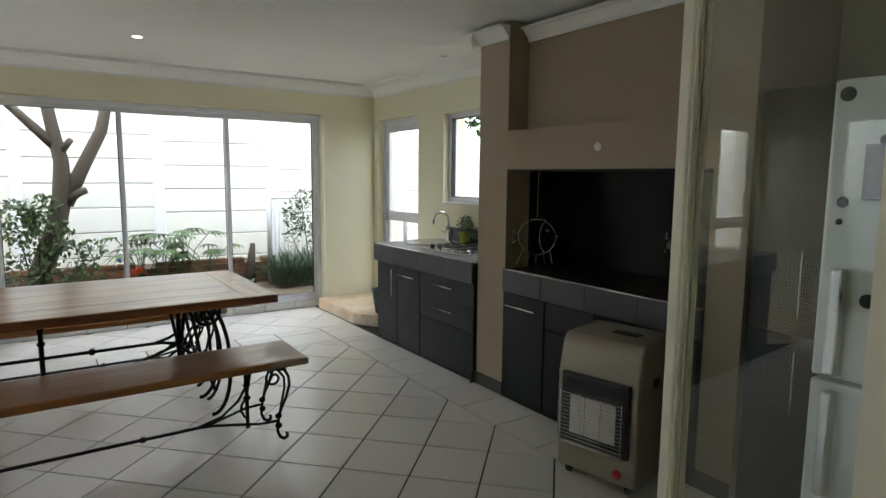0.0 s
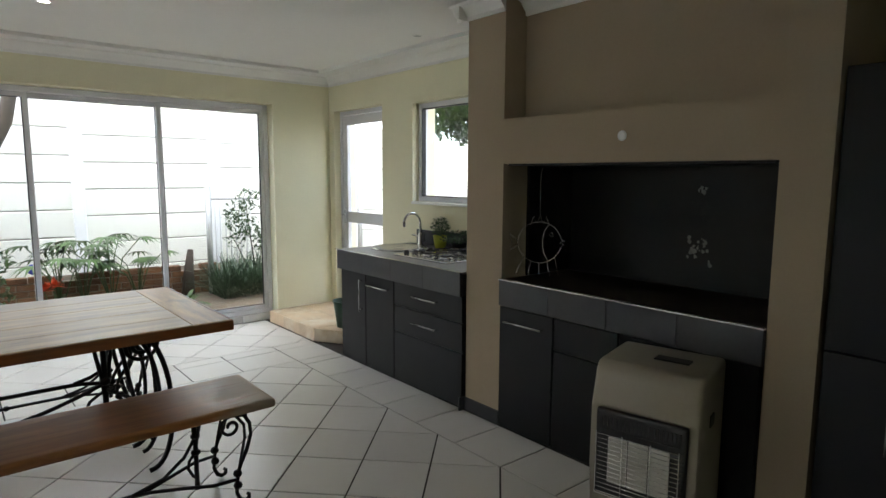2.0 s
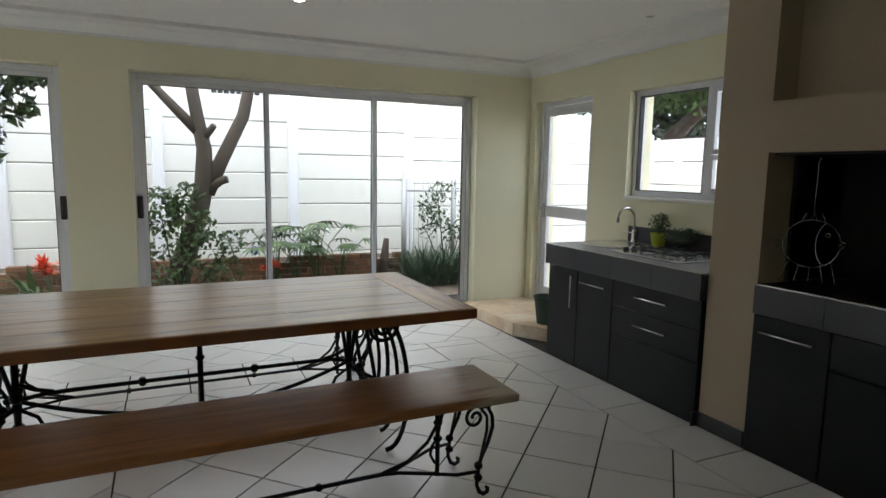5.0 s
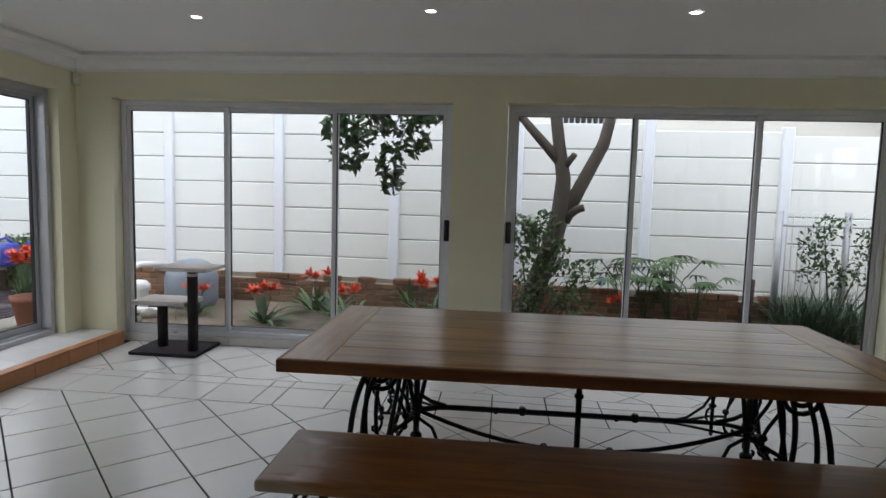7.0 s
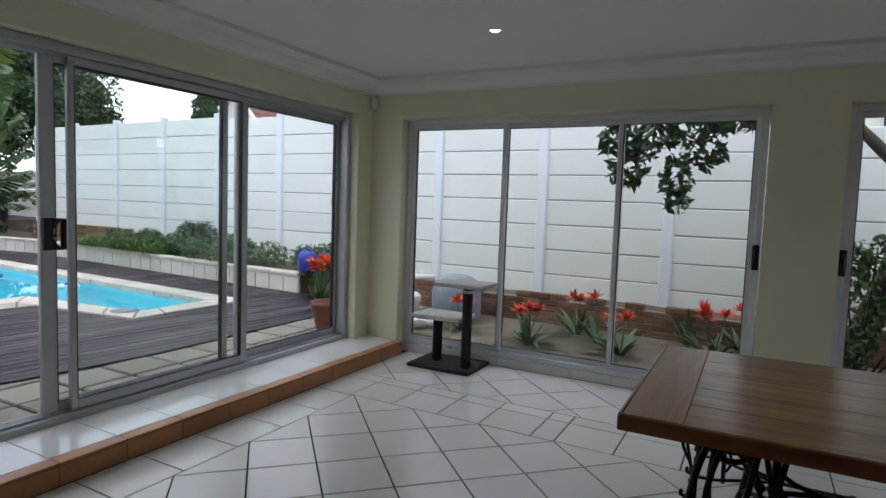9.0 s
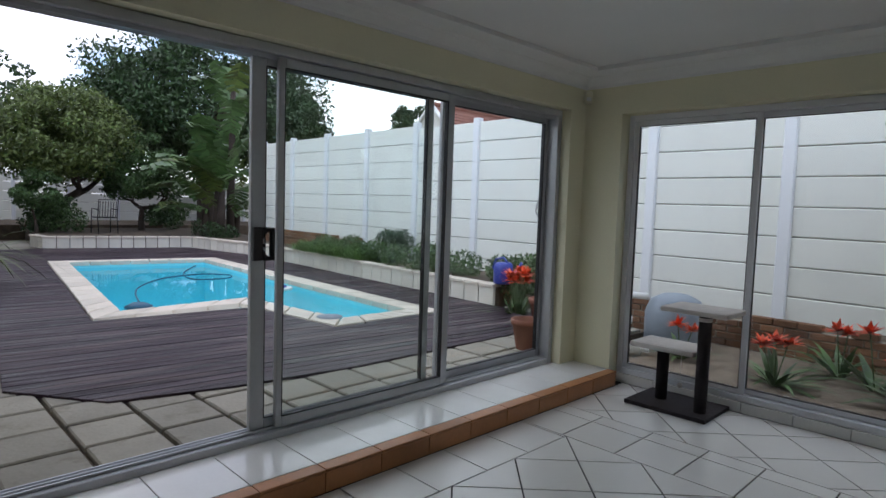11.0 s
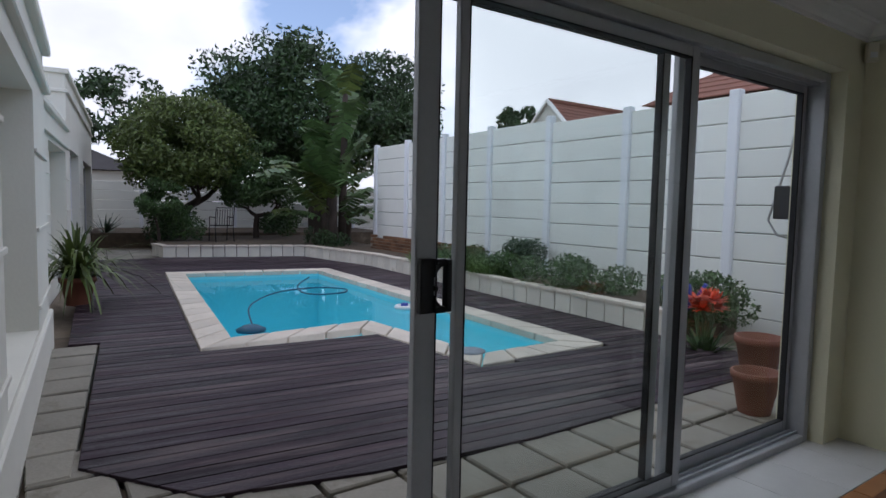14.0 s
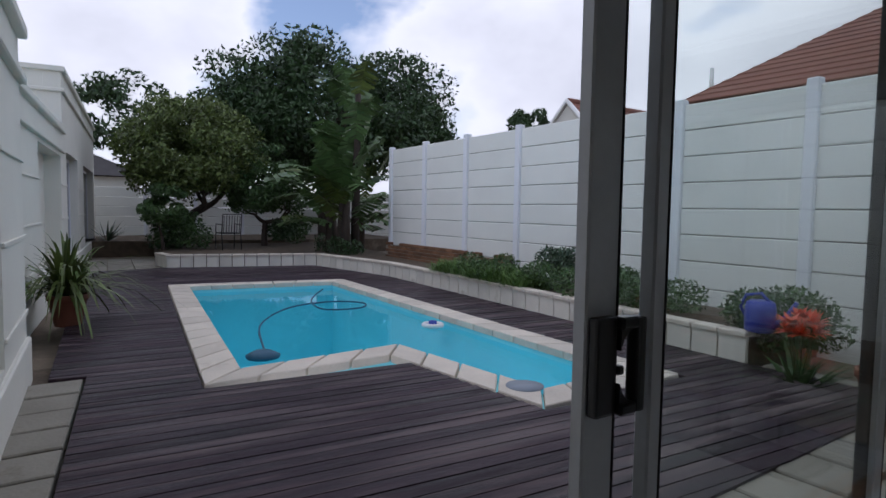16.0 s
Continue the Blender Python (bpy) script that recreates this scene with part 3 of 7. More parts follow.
def leaf(y0, y1, dx, sw0, sw1):
    bm = bmesh.new()
    z0, z1 = DZ + 0.045, WZ1 - 0.06
    put = wbar(XW + dx - 0.016, XW + dx + 0.016)
    put(bm, y0, y0 + sw0, z0, z1)
    put(bm, y1 - sw1, y1, z0, z1)
    put(bm, y0 + sw0, y1 - sw1, z0, z0 + 0.055)
    put(bm, y0 + sw0, y1 - sw1, z1 - 0.05, z1)
    lf = part("leaf", bm, ALUGREY, west)
    part("pane", B(XW + dx - 0.003, XW + dx + 0.003, y0 + sw0 - 0.004, y1 - sw1 + 0.004, z0 + 0.05, z1 - 0.045), GLASS, lf).visible_shadow = False
    bm = bmesh.new()
    rail_frame(bm, y0 + sw0 - 0.003, y1 - sw1 + 0.003, z0 + 0.053, z1 - 0.047, 0.007, wbar(XW + dx - 0.018, XW + dx + 0.018))
    part("gasket", bm, RUBBER, lf)
    return lf


open_leaf = leaf(3.521, 4.79, -0.003, 0.08, 0.052)
leaf(3.652, 4.945, 0.034, 0.036, 0.06)
leaf(4.905, WY1 - 0.055, -0.040, 0.06, 0.045)
# pull handle: a plate with a rounded finger hole
hx, hy0, hy1, hz0, hz1 = XW + 0.0135, 3.526, 3.638, 1.070, 1.245
bm = bmesh.new()
box(bm, hx, hx + 0.022, hy0, 3.5785, hz0, hz1, 0.006, seg=2)
box(bm, hx + 0.008, hx + 0.038, 3.6165, hy1, hz0 + 0.002, hz1 - 0.002, 0.007, seg=2)
box(bm, hx + 0.008, hx + 0.036, 3.5760, 3.6200, 1.2225, hz1 - 0.001, 0.004)
box(bm, hx + 0.008, hx + 0.036, 3.5760, 3.6200, hz0 + 0.001, 1.0915, 0.004)
for z_, s_ in ((1.222, -1), (1.092, 1)):
    ring_ = [(3.5775, z_ + s_ * 0.036), (3.5775, z_ - s_ * 0.004), (3.6170, z_ - s_ * 0.004), (3.5980, z_ + s_ * 0.005), (3.5850, z_ + s_ * 0.018)]
    front = [bm.verts.new((hx + 0.030, a, b)) for a, b in ring_]
    back = [bm.verts.new((hx + 0.009, a, b)) for a, b in ring_]
    bm.faces.new(front)
    bm.faces.new(list(reversed(back)))
    for i in range(5):
        bm.faces.new((front[i], front[(i + 1) % 5], back[(i + 1) % 5], back[i]))
box(bm, hx + 0.012, hx + 0.028, 3.5760, 3.5920, 1.142, 1.158, 0.003)
part("pull_handle", bm, BLACKP, open_leaf, "black moulded pull handle with a latch")

# kitchen door and window in the east wall
XD = X1 + 0.10
kd = thing("door_2", "white aluminium back door with two glass panels, closed", "door", (XD, 5.83, DZ), kind="structure")
put = wbar(XD - 0.035, XD + 0.035)
bm = bmesh.new()
rail_frame(bm, EDY0 + 0.003, EDY1 - 0.003, DZ + 0.003, EDZ - 0.003, 0.04, put)
part("door_frame", bm, ALU, kd)
bm = bmesh.new()
a0, a1, c0, c1 = EDY0 + 0.046, EDY1 - 0.046, DZ + 0.05, EDZ - 0.05
put2 = wbar(XD - 0.022, XD + 0.022)
put2(bm, a0, a0 + 0.075, c0, c1)
put2(bm, a1 - 0.075, a1, c0, c1)
for z0, z1 in ((c0, c0 + 0.09), (0.98, 1.09), (c1 - 0.09, c1)):
    put2(bm, a0 + 0.075, a1 - 0.075, z0, z1)
kleaf = part("door_leaf", bm, ALU, kd)
for z0, z1 in ((c0 + 0.085, 0.985), (1.085, c1 - 0.085)):
    part("pane", B(XD - 0.003, XD + 0.003, a0 + 0.07, a1 - 0.07, z0, z1), GLASS, kleaf).visible_shadow = False
bm = bmesh.new()
box(bm, XD - 0.04, XD - 0.02, a1 - 0.055, a1 - 0.02, 0.97, 1.11, 0.004)
tube(bm, [(XD - 0.04, a1 - 0.04, 1.06), (XD - 0.075, a1 - 0.04, 1.06), (XD - 0.08, a1 - 0.13, 1.06)], 0.008)
part("door_handle", bm, ALUGREY, kleaf)

kw = thing("window_3", "white aluminium kitchen window with a side-hung sash", "window", (XD, 4.3, EWZ0), kind="structure")
bm = bmesh.new()
rail_frame(bm, EWY0 + 0.003, EWY1 - 0.003, EWZ0 + 0.003, EWZ1 - 0.003, 0.045, put)
put(bm, 4.18, 4.235, EWZ0 + 0.048, EWZ1 - 0.048)
part("window_frame", bm, ALU, kw)
part("pane", B(XD - 0.003, XD + 0.003, 4.233, EWY1 - 0.046, EWZ0 + 0.046, EWZ1 - 0.046), GLASS, kw).visible_shadow = False
bm = bmesh.new()
rail_frame(bm, 4.233, EWY1 - 0.046, EWZ0 + 0.046, EWZ1 - 0.046, 0.007, wbar(XD - 0.037, XD + 0.01))
part("gasket", bm, RUBBER, kw)
for z0, z1 in ((EWZ0 + 0.05, 1.56), (1.565, EWZ1 - 0.05)):
    bm = bmesh.new()
    rail_frame(bm, EWY0 + 0.05, 4.178, z0, z1, 0.035, wbar(XD - 0.05, XD - 0.005))
    sash = part("sash", bm, ALU, kw)
    part("pane", B(XD - 0.03, XD - 0.025, EWY0 + 0.08, 4.148, z0 + 0.03, z1 - 0.03), GLASS, sash).visible_shadow = False
part("window_sill", B(X1 - 0.02, XD - 0.036, EWY0 + 0.003, EWY1 - 0.003, EWZ0 - 0.02, EWZ0 + 0.002, 0.004), TRIM, kw)


# ---- floor tiles: a diagonal field, a straight border, a two-course band and a diagonal strip by the glazing ----
HX, HY = 0.2485, 0.2495
FX0, FX1, FY1 = -3.54, 1.985, 5.09
BAND_A, BAND_B = FY1 + 0.345, FY1 + 0.485
tiles = []


def lay(poly):
    """Adds one tile, the whole floor laid very slightly out of square."""
    poly = [(x, y - 0.0208 * (x + 0.78)) for x, y in poly]
    poly = clip_rect(poly, -3.885, 2.34, Y0, 6.467)
    if len(poly) > 2 and area(poly) > 0.002:
        tiles.append(poly)


def diagonal(x0, x1, y0, y1, ox, oy):
    for i in range(-30, 31):
        for j in range(-30, 31):
            cx, cy = ox + (i + j) * HX, oy + (i - j) * HY
            poly = clip_rect([(cx - HX, cy), (cx, cy - HY), (cx + HX, cy), (cx, cy + HY)], x0, x1, y0, y1)
            if len(poly) > 2:
                lay(poly)


SEAM = -0.62
diagonal(FX0, SEAM, Y0 - 0.1, FY1, FX0, FY1 + HY)
diagonal(SEAM, FX1, Y0 - 0.1, FY1, FX1, FY1)
diagonal(-3.885, 2.34, BAND_B, 6.6, -3.37, 5.70)
for k in range(-10, 9):
    a, b = 3.20 + 0.354 * k, 3.20 + 0.354 * (k + 1)
    for x0, x1, d in ((FX1, 2.34, 0.0), (-3.885, FX0, 0.10)):
        q = clip_rect([(x0, a + d), (x1, a + d), (x1, b + d), (x0, b + d)], x0, x1, Y0 - 0.1, FY1)
        if len(q) > 2:
            lay(q)
joints = [-3.885, -3.57, -3.21, -2.86, -2.55, -2.20, -2.05] + [-1.70 + 0.361 * k for k in range(10)] + [1.985, 2.34]
for a, b in zip(joints, joints[1:]):
    lay([(a, FY1), (b, FY1), (b, BAND_A), (a, BAND_A)])
    lay([(a, BAND_A), (b, BAND_A), (b, BAND_B), (a, BAND_B)])
tiles = [t for t in (shrink(t, 0.0043) for t in tiles) if len(t) > 2 and area(t) > 0.002]
seen_tiles = sorted(tiles, key=lambda t: -(sum(p[1] for p in t) / len(t)) if sum(p[1] for p in t) / len(t) < 9 else 0)
near_tiles, far_tiles = seen_tiles[:300], seen_tiles[300:]
for t in near_tiles:
    part("floor_tile", prism(bmesh.new(), t, -0.005, random.uniform(-0.0004, 0.0004), 0.0012), TILE, slab)
bm = bmesh.new()
for t in far_tiles:
    prism(bm, t, -0.005, 0, 0.0012)
rest = part("floor_tile_rest", bm, TILE, slab)
rest["kind"] = "stuff"

# west step: terracotta riser and nosing, white tiles on top
wstep = thing("step_west", "low step with terracotta edging and white tiles at the sliding door", "step", (-4.1, 3.3, 0), kind="structure")
part("core", B(-4.39, -3.90, Y0, 6.362, -0.004, 0.10), GROUT, wstep)
n = 18
for i in range(n):
    a, b = Y0 + (6.36 - Y0) * i / n, Y0 + (6.36 - Y0) * (i + 1) / n
    part("riser_tile", B(-3.899, -3.886, a + 0.002, b - 0.002, 0, 0.098, 0.002), TERRA, wstep)
    part("nosing_tile", B(-3.965, -3.882, a + 0.002, b - 0.002, 0.101, 0.117, 0.006, seg=2), TERRA, wstep)
    part("step_tile", B(-4.372, -3.969, a + 0.002, b - 0.002, 0.101, 0.116, 0.002), STEPTILE, wstep)

# platform at the kitchen door
plat = thing("step_east", "low sand-coloured tiled platform before the kitchen door", "step", (2.7, 5.7, 0), kind="structure")
pp = [(2.36, 6.368), (2.36, 5.45), (2.56, 5.14), (3.058, 5.14), (3.058, 6.368)]
part("core", prism(bmesh.new(), pp, 0, 0.098), SANDTILE, plat)
for i in range(2):
    for j in range(4):
        q = clip_rect(pp, 2.34 + i * 0.36, 2.34 + (i + 1) * 0.36 + 0.01, 5.14 + j * 0.31, 5.14 + (j + 1) * 0.31)
        if len(q) > 2:
            part("platform_tile", prism(bmesh.new(), shrink(q, 0.003), 0.099, 0.115, 0.003), SANDTILE, plat)
for a, b in ((pp[0], pp[1]), (pp[1], pp[2]), (pp[2], pp[3])):
    a, b = Vector(a), Vector(b)
    d = b - a
    nrm = Vector((d.y, -d.x)).normalized()
    nrm = nrm if nrm.dot(a - Vector((2.8, 5.8))) > 0 else -nrm
    for i in range(max(1, round(d.length / 0.33))):
        k = max(1, round(d.length / 0.33))
        p, q = a + d * (i / k) + d.normalized() * 0.002, a + d * ((i + 1) / k) - d.normalized() * 0.002
        part("nosing_tile", prism(bmesh.new(), [p + nrm * 0.012, q + nrm * 0.012, q + nrm * 0.001, p + nrm * 0.001], 0.002, 0.114, 0.004), SANDTILE, plat)

# ---- fireplace wall ----
BY0, BY1, BX, OY0, OY1, OZ0, OZ1, NZ = 1.53, 3.455, 2.35, 1.71, 3.157, 0.88, 1.535, 1.782
bm = bmesh.new()
box(bm, BX, X1, OY1, BY1, 0, H - 0.002)
box(bm, BX, X1, BY0, OY0, 0, H - 0.002)
box(bm, BX, X1, OY0, OY1, OZ1, NZ)
box(bm, BX + 0.17, X1, OY0, OY1, NZ, H - 0.002)
braai = thing("built_in_fireplace", "taupe plastered built-in braai with a black fire recess and an upper niche", "fireplace", (2.7, 2.5, 0), kind="structure")
part("surround", bm, TAUPE, braai)
bm = bmesh.new()
box(bm, BX + 0.60, X1 - 0.002, OY0, OY1, 0.87, OZ1)
box(bm, BX + 0.20, BX + 0.60, OY0 + 0.001, OY0 + 0.02, OZ0, OZ1)
box(bm, BX + 0.20, BX + 0.60, OY1 - 0.02, OY1 - 0.001, OZ0, OZ1)
box(bm, BX + 0.02, BX + 0.60, OY0 + 0.021, OY1 - 0.021, OZ1 - 0.012, OZ1 - 0.001)
part("fire_recess", bm, SOOT, braai, "soot-black lining")
part("hearth_slab", B(BX + 0.004, BX + 0.60, OY0 + 0.002, OY1 - 0.002, 0.73, OZ0 - 0.004), SLAB, braai, "dark stained stone hearth")
k = 4
for i in range(k):
    a, b = OY0 + (OY1 - OY0) * i / k, OY0 + (OY1 - OY0) * (i + 1) / k
    part("fascia_tile", B(BX - 0.022, BX + 0.002, a + 0.0015, b - 0.0015, 0.728, OZ0 - 0.006, 0.0015), SLATE, braai)
part("edge_trim", B(BX - 0.026, BX - 0.004, OY0 + 0.001, OY1 - 0.001, OZ0 - 0.0055, OZ0 + 0.002, 0.001), STEEL, braai, "thin aluminium tile edge trim")
part("skirting", B(BX - 0.012, BX - 0.0005, OY1 + 0.002, BY1 + 0.01, 0, 0.085, 0.002), SLATE, braai)
part("skirting", B(BX, X1 - 0.76, BY1 + 0.0005, BY1 + 0.012, 0, 0.085, 0.002), SLATE, braai)
part("skirting", B(BX - 0.012, BX - 0.0005, BY0 + 0.002, OY0 - 0.002, 0, 0.085, 0.002), SLATE, braai)
cornice((BX, OY1), (BX, BY1 + 0.09), (-1, 0), size=0.085)
cornice((BX + 0.17, OY0), (BX + 0.17, OY1), (-1, 0), size=0.085)
cornice((BX, BY0), (BX, OY0), (-1, 0), size=0.085)
cornice((BX - 0.08, BY1), (X1, BY1), (0, 1), size=0.085)


# ---- kitchen things ----
def bar_handle(bm, p, q, out, r=0.006):
    """A bar pull from p to q standing off along out."""
    p, q, o = Vector(p), Vector(q), Vector(out)
    d = (q - p).normalized()
    tube(bm, [p + o - d * 0.012, q + o + d * 0.012], r, 10)
    tube(bm, [p, p + o], r * 0.8, 8)
    tube(bm, [q, q + o], r * 0.8, 8)
    return bm


def cabinet(name, y0, y1, label, fronts, x=2.33, z1=0.728, group="black base cabinets", toe=True):
    """A base unit with fronts: (kind, z0, z1, handle) from below."""
    c = thing(name, label, "cabinet", (2.7, (y0 + y1) / 2, 0), group)
    part("body", B(x + 0.02, 3.0, y0 + 0.002, y1 - 0.002, 0.0, z1 - 0.002), BLACKCAB, c)
    for kind, f0, f1, handle in fronts:
        f = part(kind, B(x, x + 0.019, y0 + 0.003, y1 - 0.003, f0 + 0.002, f1 - 0.002, 0.0025), BLACKCAB, c)
        if handle == "top":
            m = (y0 + y1) / 2
            w = min(0.125, (y1 - y0) * 0.33)
            part("handle", bar_handle(bmesh.new(), (x, m - w, f1 - 0.08), (x, m + w, f1 - 0.08), (-0.03, 0, 0)), STEEL, f, "brushed steel bar handle")
        elif handle == "mid":
            m = (y0 + y1) / 2
            part("handle", bar_handle(bmesh.new(), (x, m - 0.12, (f0 + f1) / 2 + 0.01), (x, m + 0.12, (f0 + f1) / 2 + 0.01), (-0.03, 0, 0)), STEEL, f, "brushed steel bar handle")
        elif handle == "side":
            part("handle", bar_handle(bmesh.new(), (x, y0 + 0.045, f1 - 0.28), (x, y0 + 0.045, f1 - 0.06), (-0.03, 0, 0)), STEEL, f, "brushed steel bar handle")
    return c


cabinet("base_cabinet", 4.57, 4.925, "black base cabinet with a tall door and vertical handle", (("door", 0.01, 0.726, "side"),))
cabinet("base_cabinet", 4.20, 4.568, "black base cabinet with a door and horizontal handle", (("door", 0.01, 0.726, "top"),))
cabinet("drawer_cabinet", 3.465, 4.198, "black base cabinet with drawers under the hob", (("drawer", 0.01, 0.36, ""), ("drawer", 0.362, 0.55, "mid"), ("drawer", 0.552, 0.726, "mid")))
cabinet("base_cabinet", 2.755, 3.15, "black cabinet with a door under the hearth", (("door", 0.01, 0.726, "top"),))
cabinet("base_cabinet", 2.36, 2.752, "black cabinet with a drawer above a door, behind the heater", (("door", 0.01, 0.55, ""), ("drawer", 0.552, 0.726, "")))
cabinet("base_cabinet", 1.715, 2.357, "black cabinet partly hidden by the heater", (("door", 0.01, 0.726, ""),))

wt = thing("worktop", "grey tiled worktop with a dark tiled front edge", "worktop", (2.7, 4.2, 0.73))
part("core", B(2.325, 3.058, 3.458, 4.935, 0.73, 0.866), SLATE, wt)
for i in range(4):
    a, b = 3.458 + 1.477 * i / 4, 3.458 + 1.477 * (i + 1) / 4
    for j in range(2):
        part("worktop_tile", B(2.312 + 0.373 * j, 2.312 + 0.373 * (j + 1) - 0.002, a + 0.001, b - 0.001, 0.867, 0.880, 0.0015), TOPTILE, wt)
    part("edge_tile", B(2.298, 2.323, a + 0.001, b - 0.001, 0.728, 0.8775, 0.0015), SLATE, wt)
for i in range(2):
    part("edge_tile", B(2.325 + 0.366 * i, 2.325 + 0.366 * (i + 1) - 0.002, 4.9365, 4.955, 0.728, 0.8775, 0.0015), SLATE, wt)
part("edge_trim", B(2.294, 2.3115, 3.458, 4.957, 0.8782, 0.8825, 0.001), STEEL, wt)
for i in range(4):
    a, b = 3.46 + 1.40 * i / 4, 3.46 + 1.40 * (i + 1) / 4
    part("upstand_tile", B(3.042, 3.058, a + 0.001, b - 0.001, 0.881, 1.005, 0.0015), SLATE, wt)

SKX, SKY = 2.73, 4.68
sk = thing("round_sink", "round stainless steel sink set into the worktop", "sink", (SKX, SKY, 0.88))
part("bowl", lathe(bmesh.new(), [(0.0, 0.884), (0.05, 0.883), (0.175, 0.884), (0.20, 0.888), (0.215, 0.893), (0.228, 0.889), (0.232, 0.8815), (0.2, 0.8812)], 40, (SKX, SKY, 0), cap=False), STEEL, sk)
part("waste", lathe(bmesh.new(), [(0.0, 0.8855), (0.035, 0.8855), (0.04, 0.884)], 20, (SKX, SKY, 0), cap=False), CHROME, sk)
tp = thing("kitchen_tap", "chrome swan-neck tap behind the sink", "tap", (2.975, 4.72, 0.88))
bm = lathe(bmesh.new(), [(0.026, 0.8805), (0.026, 0.888), (0.017, 0.9), (0.017, 0.97), (0.013, 0.985)], 16, (2.975, 4.72, 0))
part("body", bm, CHROME, tp)
pts = [(2.975, 4.72, 0.98)] + [(2.975 - 0.085 * (1 - math.cos(a)), 4.72, 1.07 + 0.085 * math.sin(a)) for a in [math.pi * i / 12 for i in range(12)]] + [(2.806, 4.72, 1.045)]
part("spout", tube(bmesh.new(), pts, 0.011, 10), CHROME, tp)
part("lever", tube(bmesh.new(), [(2.975, 4.735, 0.955), (2.96, 4.79, 0.965), (2.955, 4.81, 0.965)], 0.007, 8), CHROME, tp)

hb = thing("gas_hob", "four-burner steel gas hob with black pan supports", "hob", (2.70, 4.06, 0.88))
part("plate", B(2.44, 2.96, 3.76, 4.36, 0.8815, 0.892, 0.004), STEEL, hb)
for bx, by, br in ((2.58, 3.92, 0.045), (2.58, 4.12, 0.035), (2.82, 3.92, 0.035), (2.82, 4.12, 0.05)):
    bn = part("burner", lathe(bmesh.new(), [(br * 1.3, 0.8925), (br * 1.3, 0.898), (br, 0.902), (br, 0.908)], 20, (bx, by, 0)), STEEL, hb)
    part("burner_cap", lathe(bmesh.new(), [(br * 0.9, 0.9085), (br * 0.9, 0.915), (br * 0.7, 0.917)], 20, (bx, by, 0)), BLACKP, bn)
    bm = bmesh.new()
    for a in range(4):
        ca, sa = math.cos(a * math.pi / 2), math.sin(a * math.pi / 2)
        tube(bm, [(bx + ca * 0.025, by + sa * 0.025, 0.928), (bx + ca * 0.095, by + sa * 0.095, 0.928), (bx + ca * 0.095, by + sa * 0.095, 0.8925)], 0.004, 6)
    tube(bm, [(bx - 0.095, by - 0.095, 0.918), (bx + 0.095, by - 0.095, 0.918), (bx + 0.095, by + 0.095, 0.918), (bx - 0.095, by + 0.095, 0.918)], 0.004, 6, closed=True)
    part("pan_support", bm, BLACKP, hb)
for i in range(4):
    part("knob", lathe(bmesh.new(), [(0.022, 0.8925), (0.02, 0.9), (0.017, 0.918), (0.0, 0.919)], 16, (2.52 + 0.075 * i, 4.30, 0)), BLACKP, hb)


def leaf_cloud(n, centre, size, leaf, rng, shape=1.0, aspect=0.45):
    """Verts and faces of many small bent leaves filling a rounded clump."""
    v, f = [], []
    for _ in range(n):
        d = rng.normal(size=3)
        d /= np.linalg.norm(d)
        p = np.array(centre) + d * np.array(size) * rng.uniform(0.25, 1.0) ** (1 / 2.2) * shape
        a = rng.normal(size=3)
        a /= np.linalg.norm(a)
        b = np.cross(a, rng.normal(size=3))
        b /= np.linalg.norm(b) + 1e-9
        s = leaf * rng.uniform(0.6, 1.3)
        i = len(v)
        c = np.cross(a, b) * s * 0.12
        v += [tuple(p - a * s), tuple(p - b * s * aspect + c), tuple(p + a * s), tuple(p + b * s * aspect + c)]
        f.append((i, i + 1, i + 2, i + 3))
    return v, f


def herb_pot(x, y, z, r, h, pot_mat, leaf_mat, spread, height, n, label, seed, leaf=0.012):
    rng = np.random.default_rng(seed)
    t = thing("potted_herb", label, "plant", (x, y, z))
    part("pot", lathe(bmesh.new(), [(r * 0.72, 0.001), (r, h), (r * 1.05, h), (r * 1.05, h * 1.03), (r * 0.93, h * 1.03), (r * 0.9, h * 0.9), (0.001, h * 0.88)], 24, (x, y, z), cap=False), pot_mat, t)
    v, f = leaf_cloud(n, (x, y, z + h + height * 0.5), (spread, spread, height * 0.55), leaf, rng)
    part("foliage", raw("foliage", v, f, leaf_mat), None, t)
    bm = bmesh.new()
    for _ in range(14):
        a = rng.uniform(0, 6.28)
        k = rng.uniform(0.2, 0.9)
        tube(bm, [(x, y, z + h * 0.9), (x + spread * 0.4 * k * math.cos(a), y + spread * 0.4 * k * math.sin(a), z + h + height * 0.4), (x + spread * k * math.cos(a), y + spread * k * math.sin(a), z + h + height * 0.9)], 0.0018, 5)
    part("stems", bm, leaf_mat, t)


herb_pot(2.985, 4.47, 0.881, 0.06, 0.10, YELLOWG, LEAF, 0.085, 0.15, 260, "leafy herb in a lime-yellow pot on the worktop", 3)
herb_pot(2.965, 4.22, 0.881, 0.065, 0.06, DARKPL, LEAFB, 0.15, 0.10, 520, "bushy grey-green herb in a low dark pot", 4)
sock = thing("wall_socket", "small dark wall socket on the upstand", "socket", (3.04, 4.78, 0.93))
part("plate", B(3.03, 3.0415, 4.74, 4.82, 0.905, 0.985, 0.003), DARKPL, sock)
part("switch", B(3.024, 3.0295, 4.765, 4.795, 0.93, 0.95, 0.002), WHITEP, sock)
bk = thing("bucket", "dark green plastic bucket on the platform beside the cabinet", "bucket", (2.62, 5.34, 0.116))
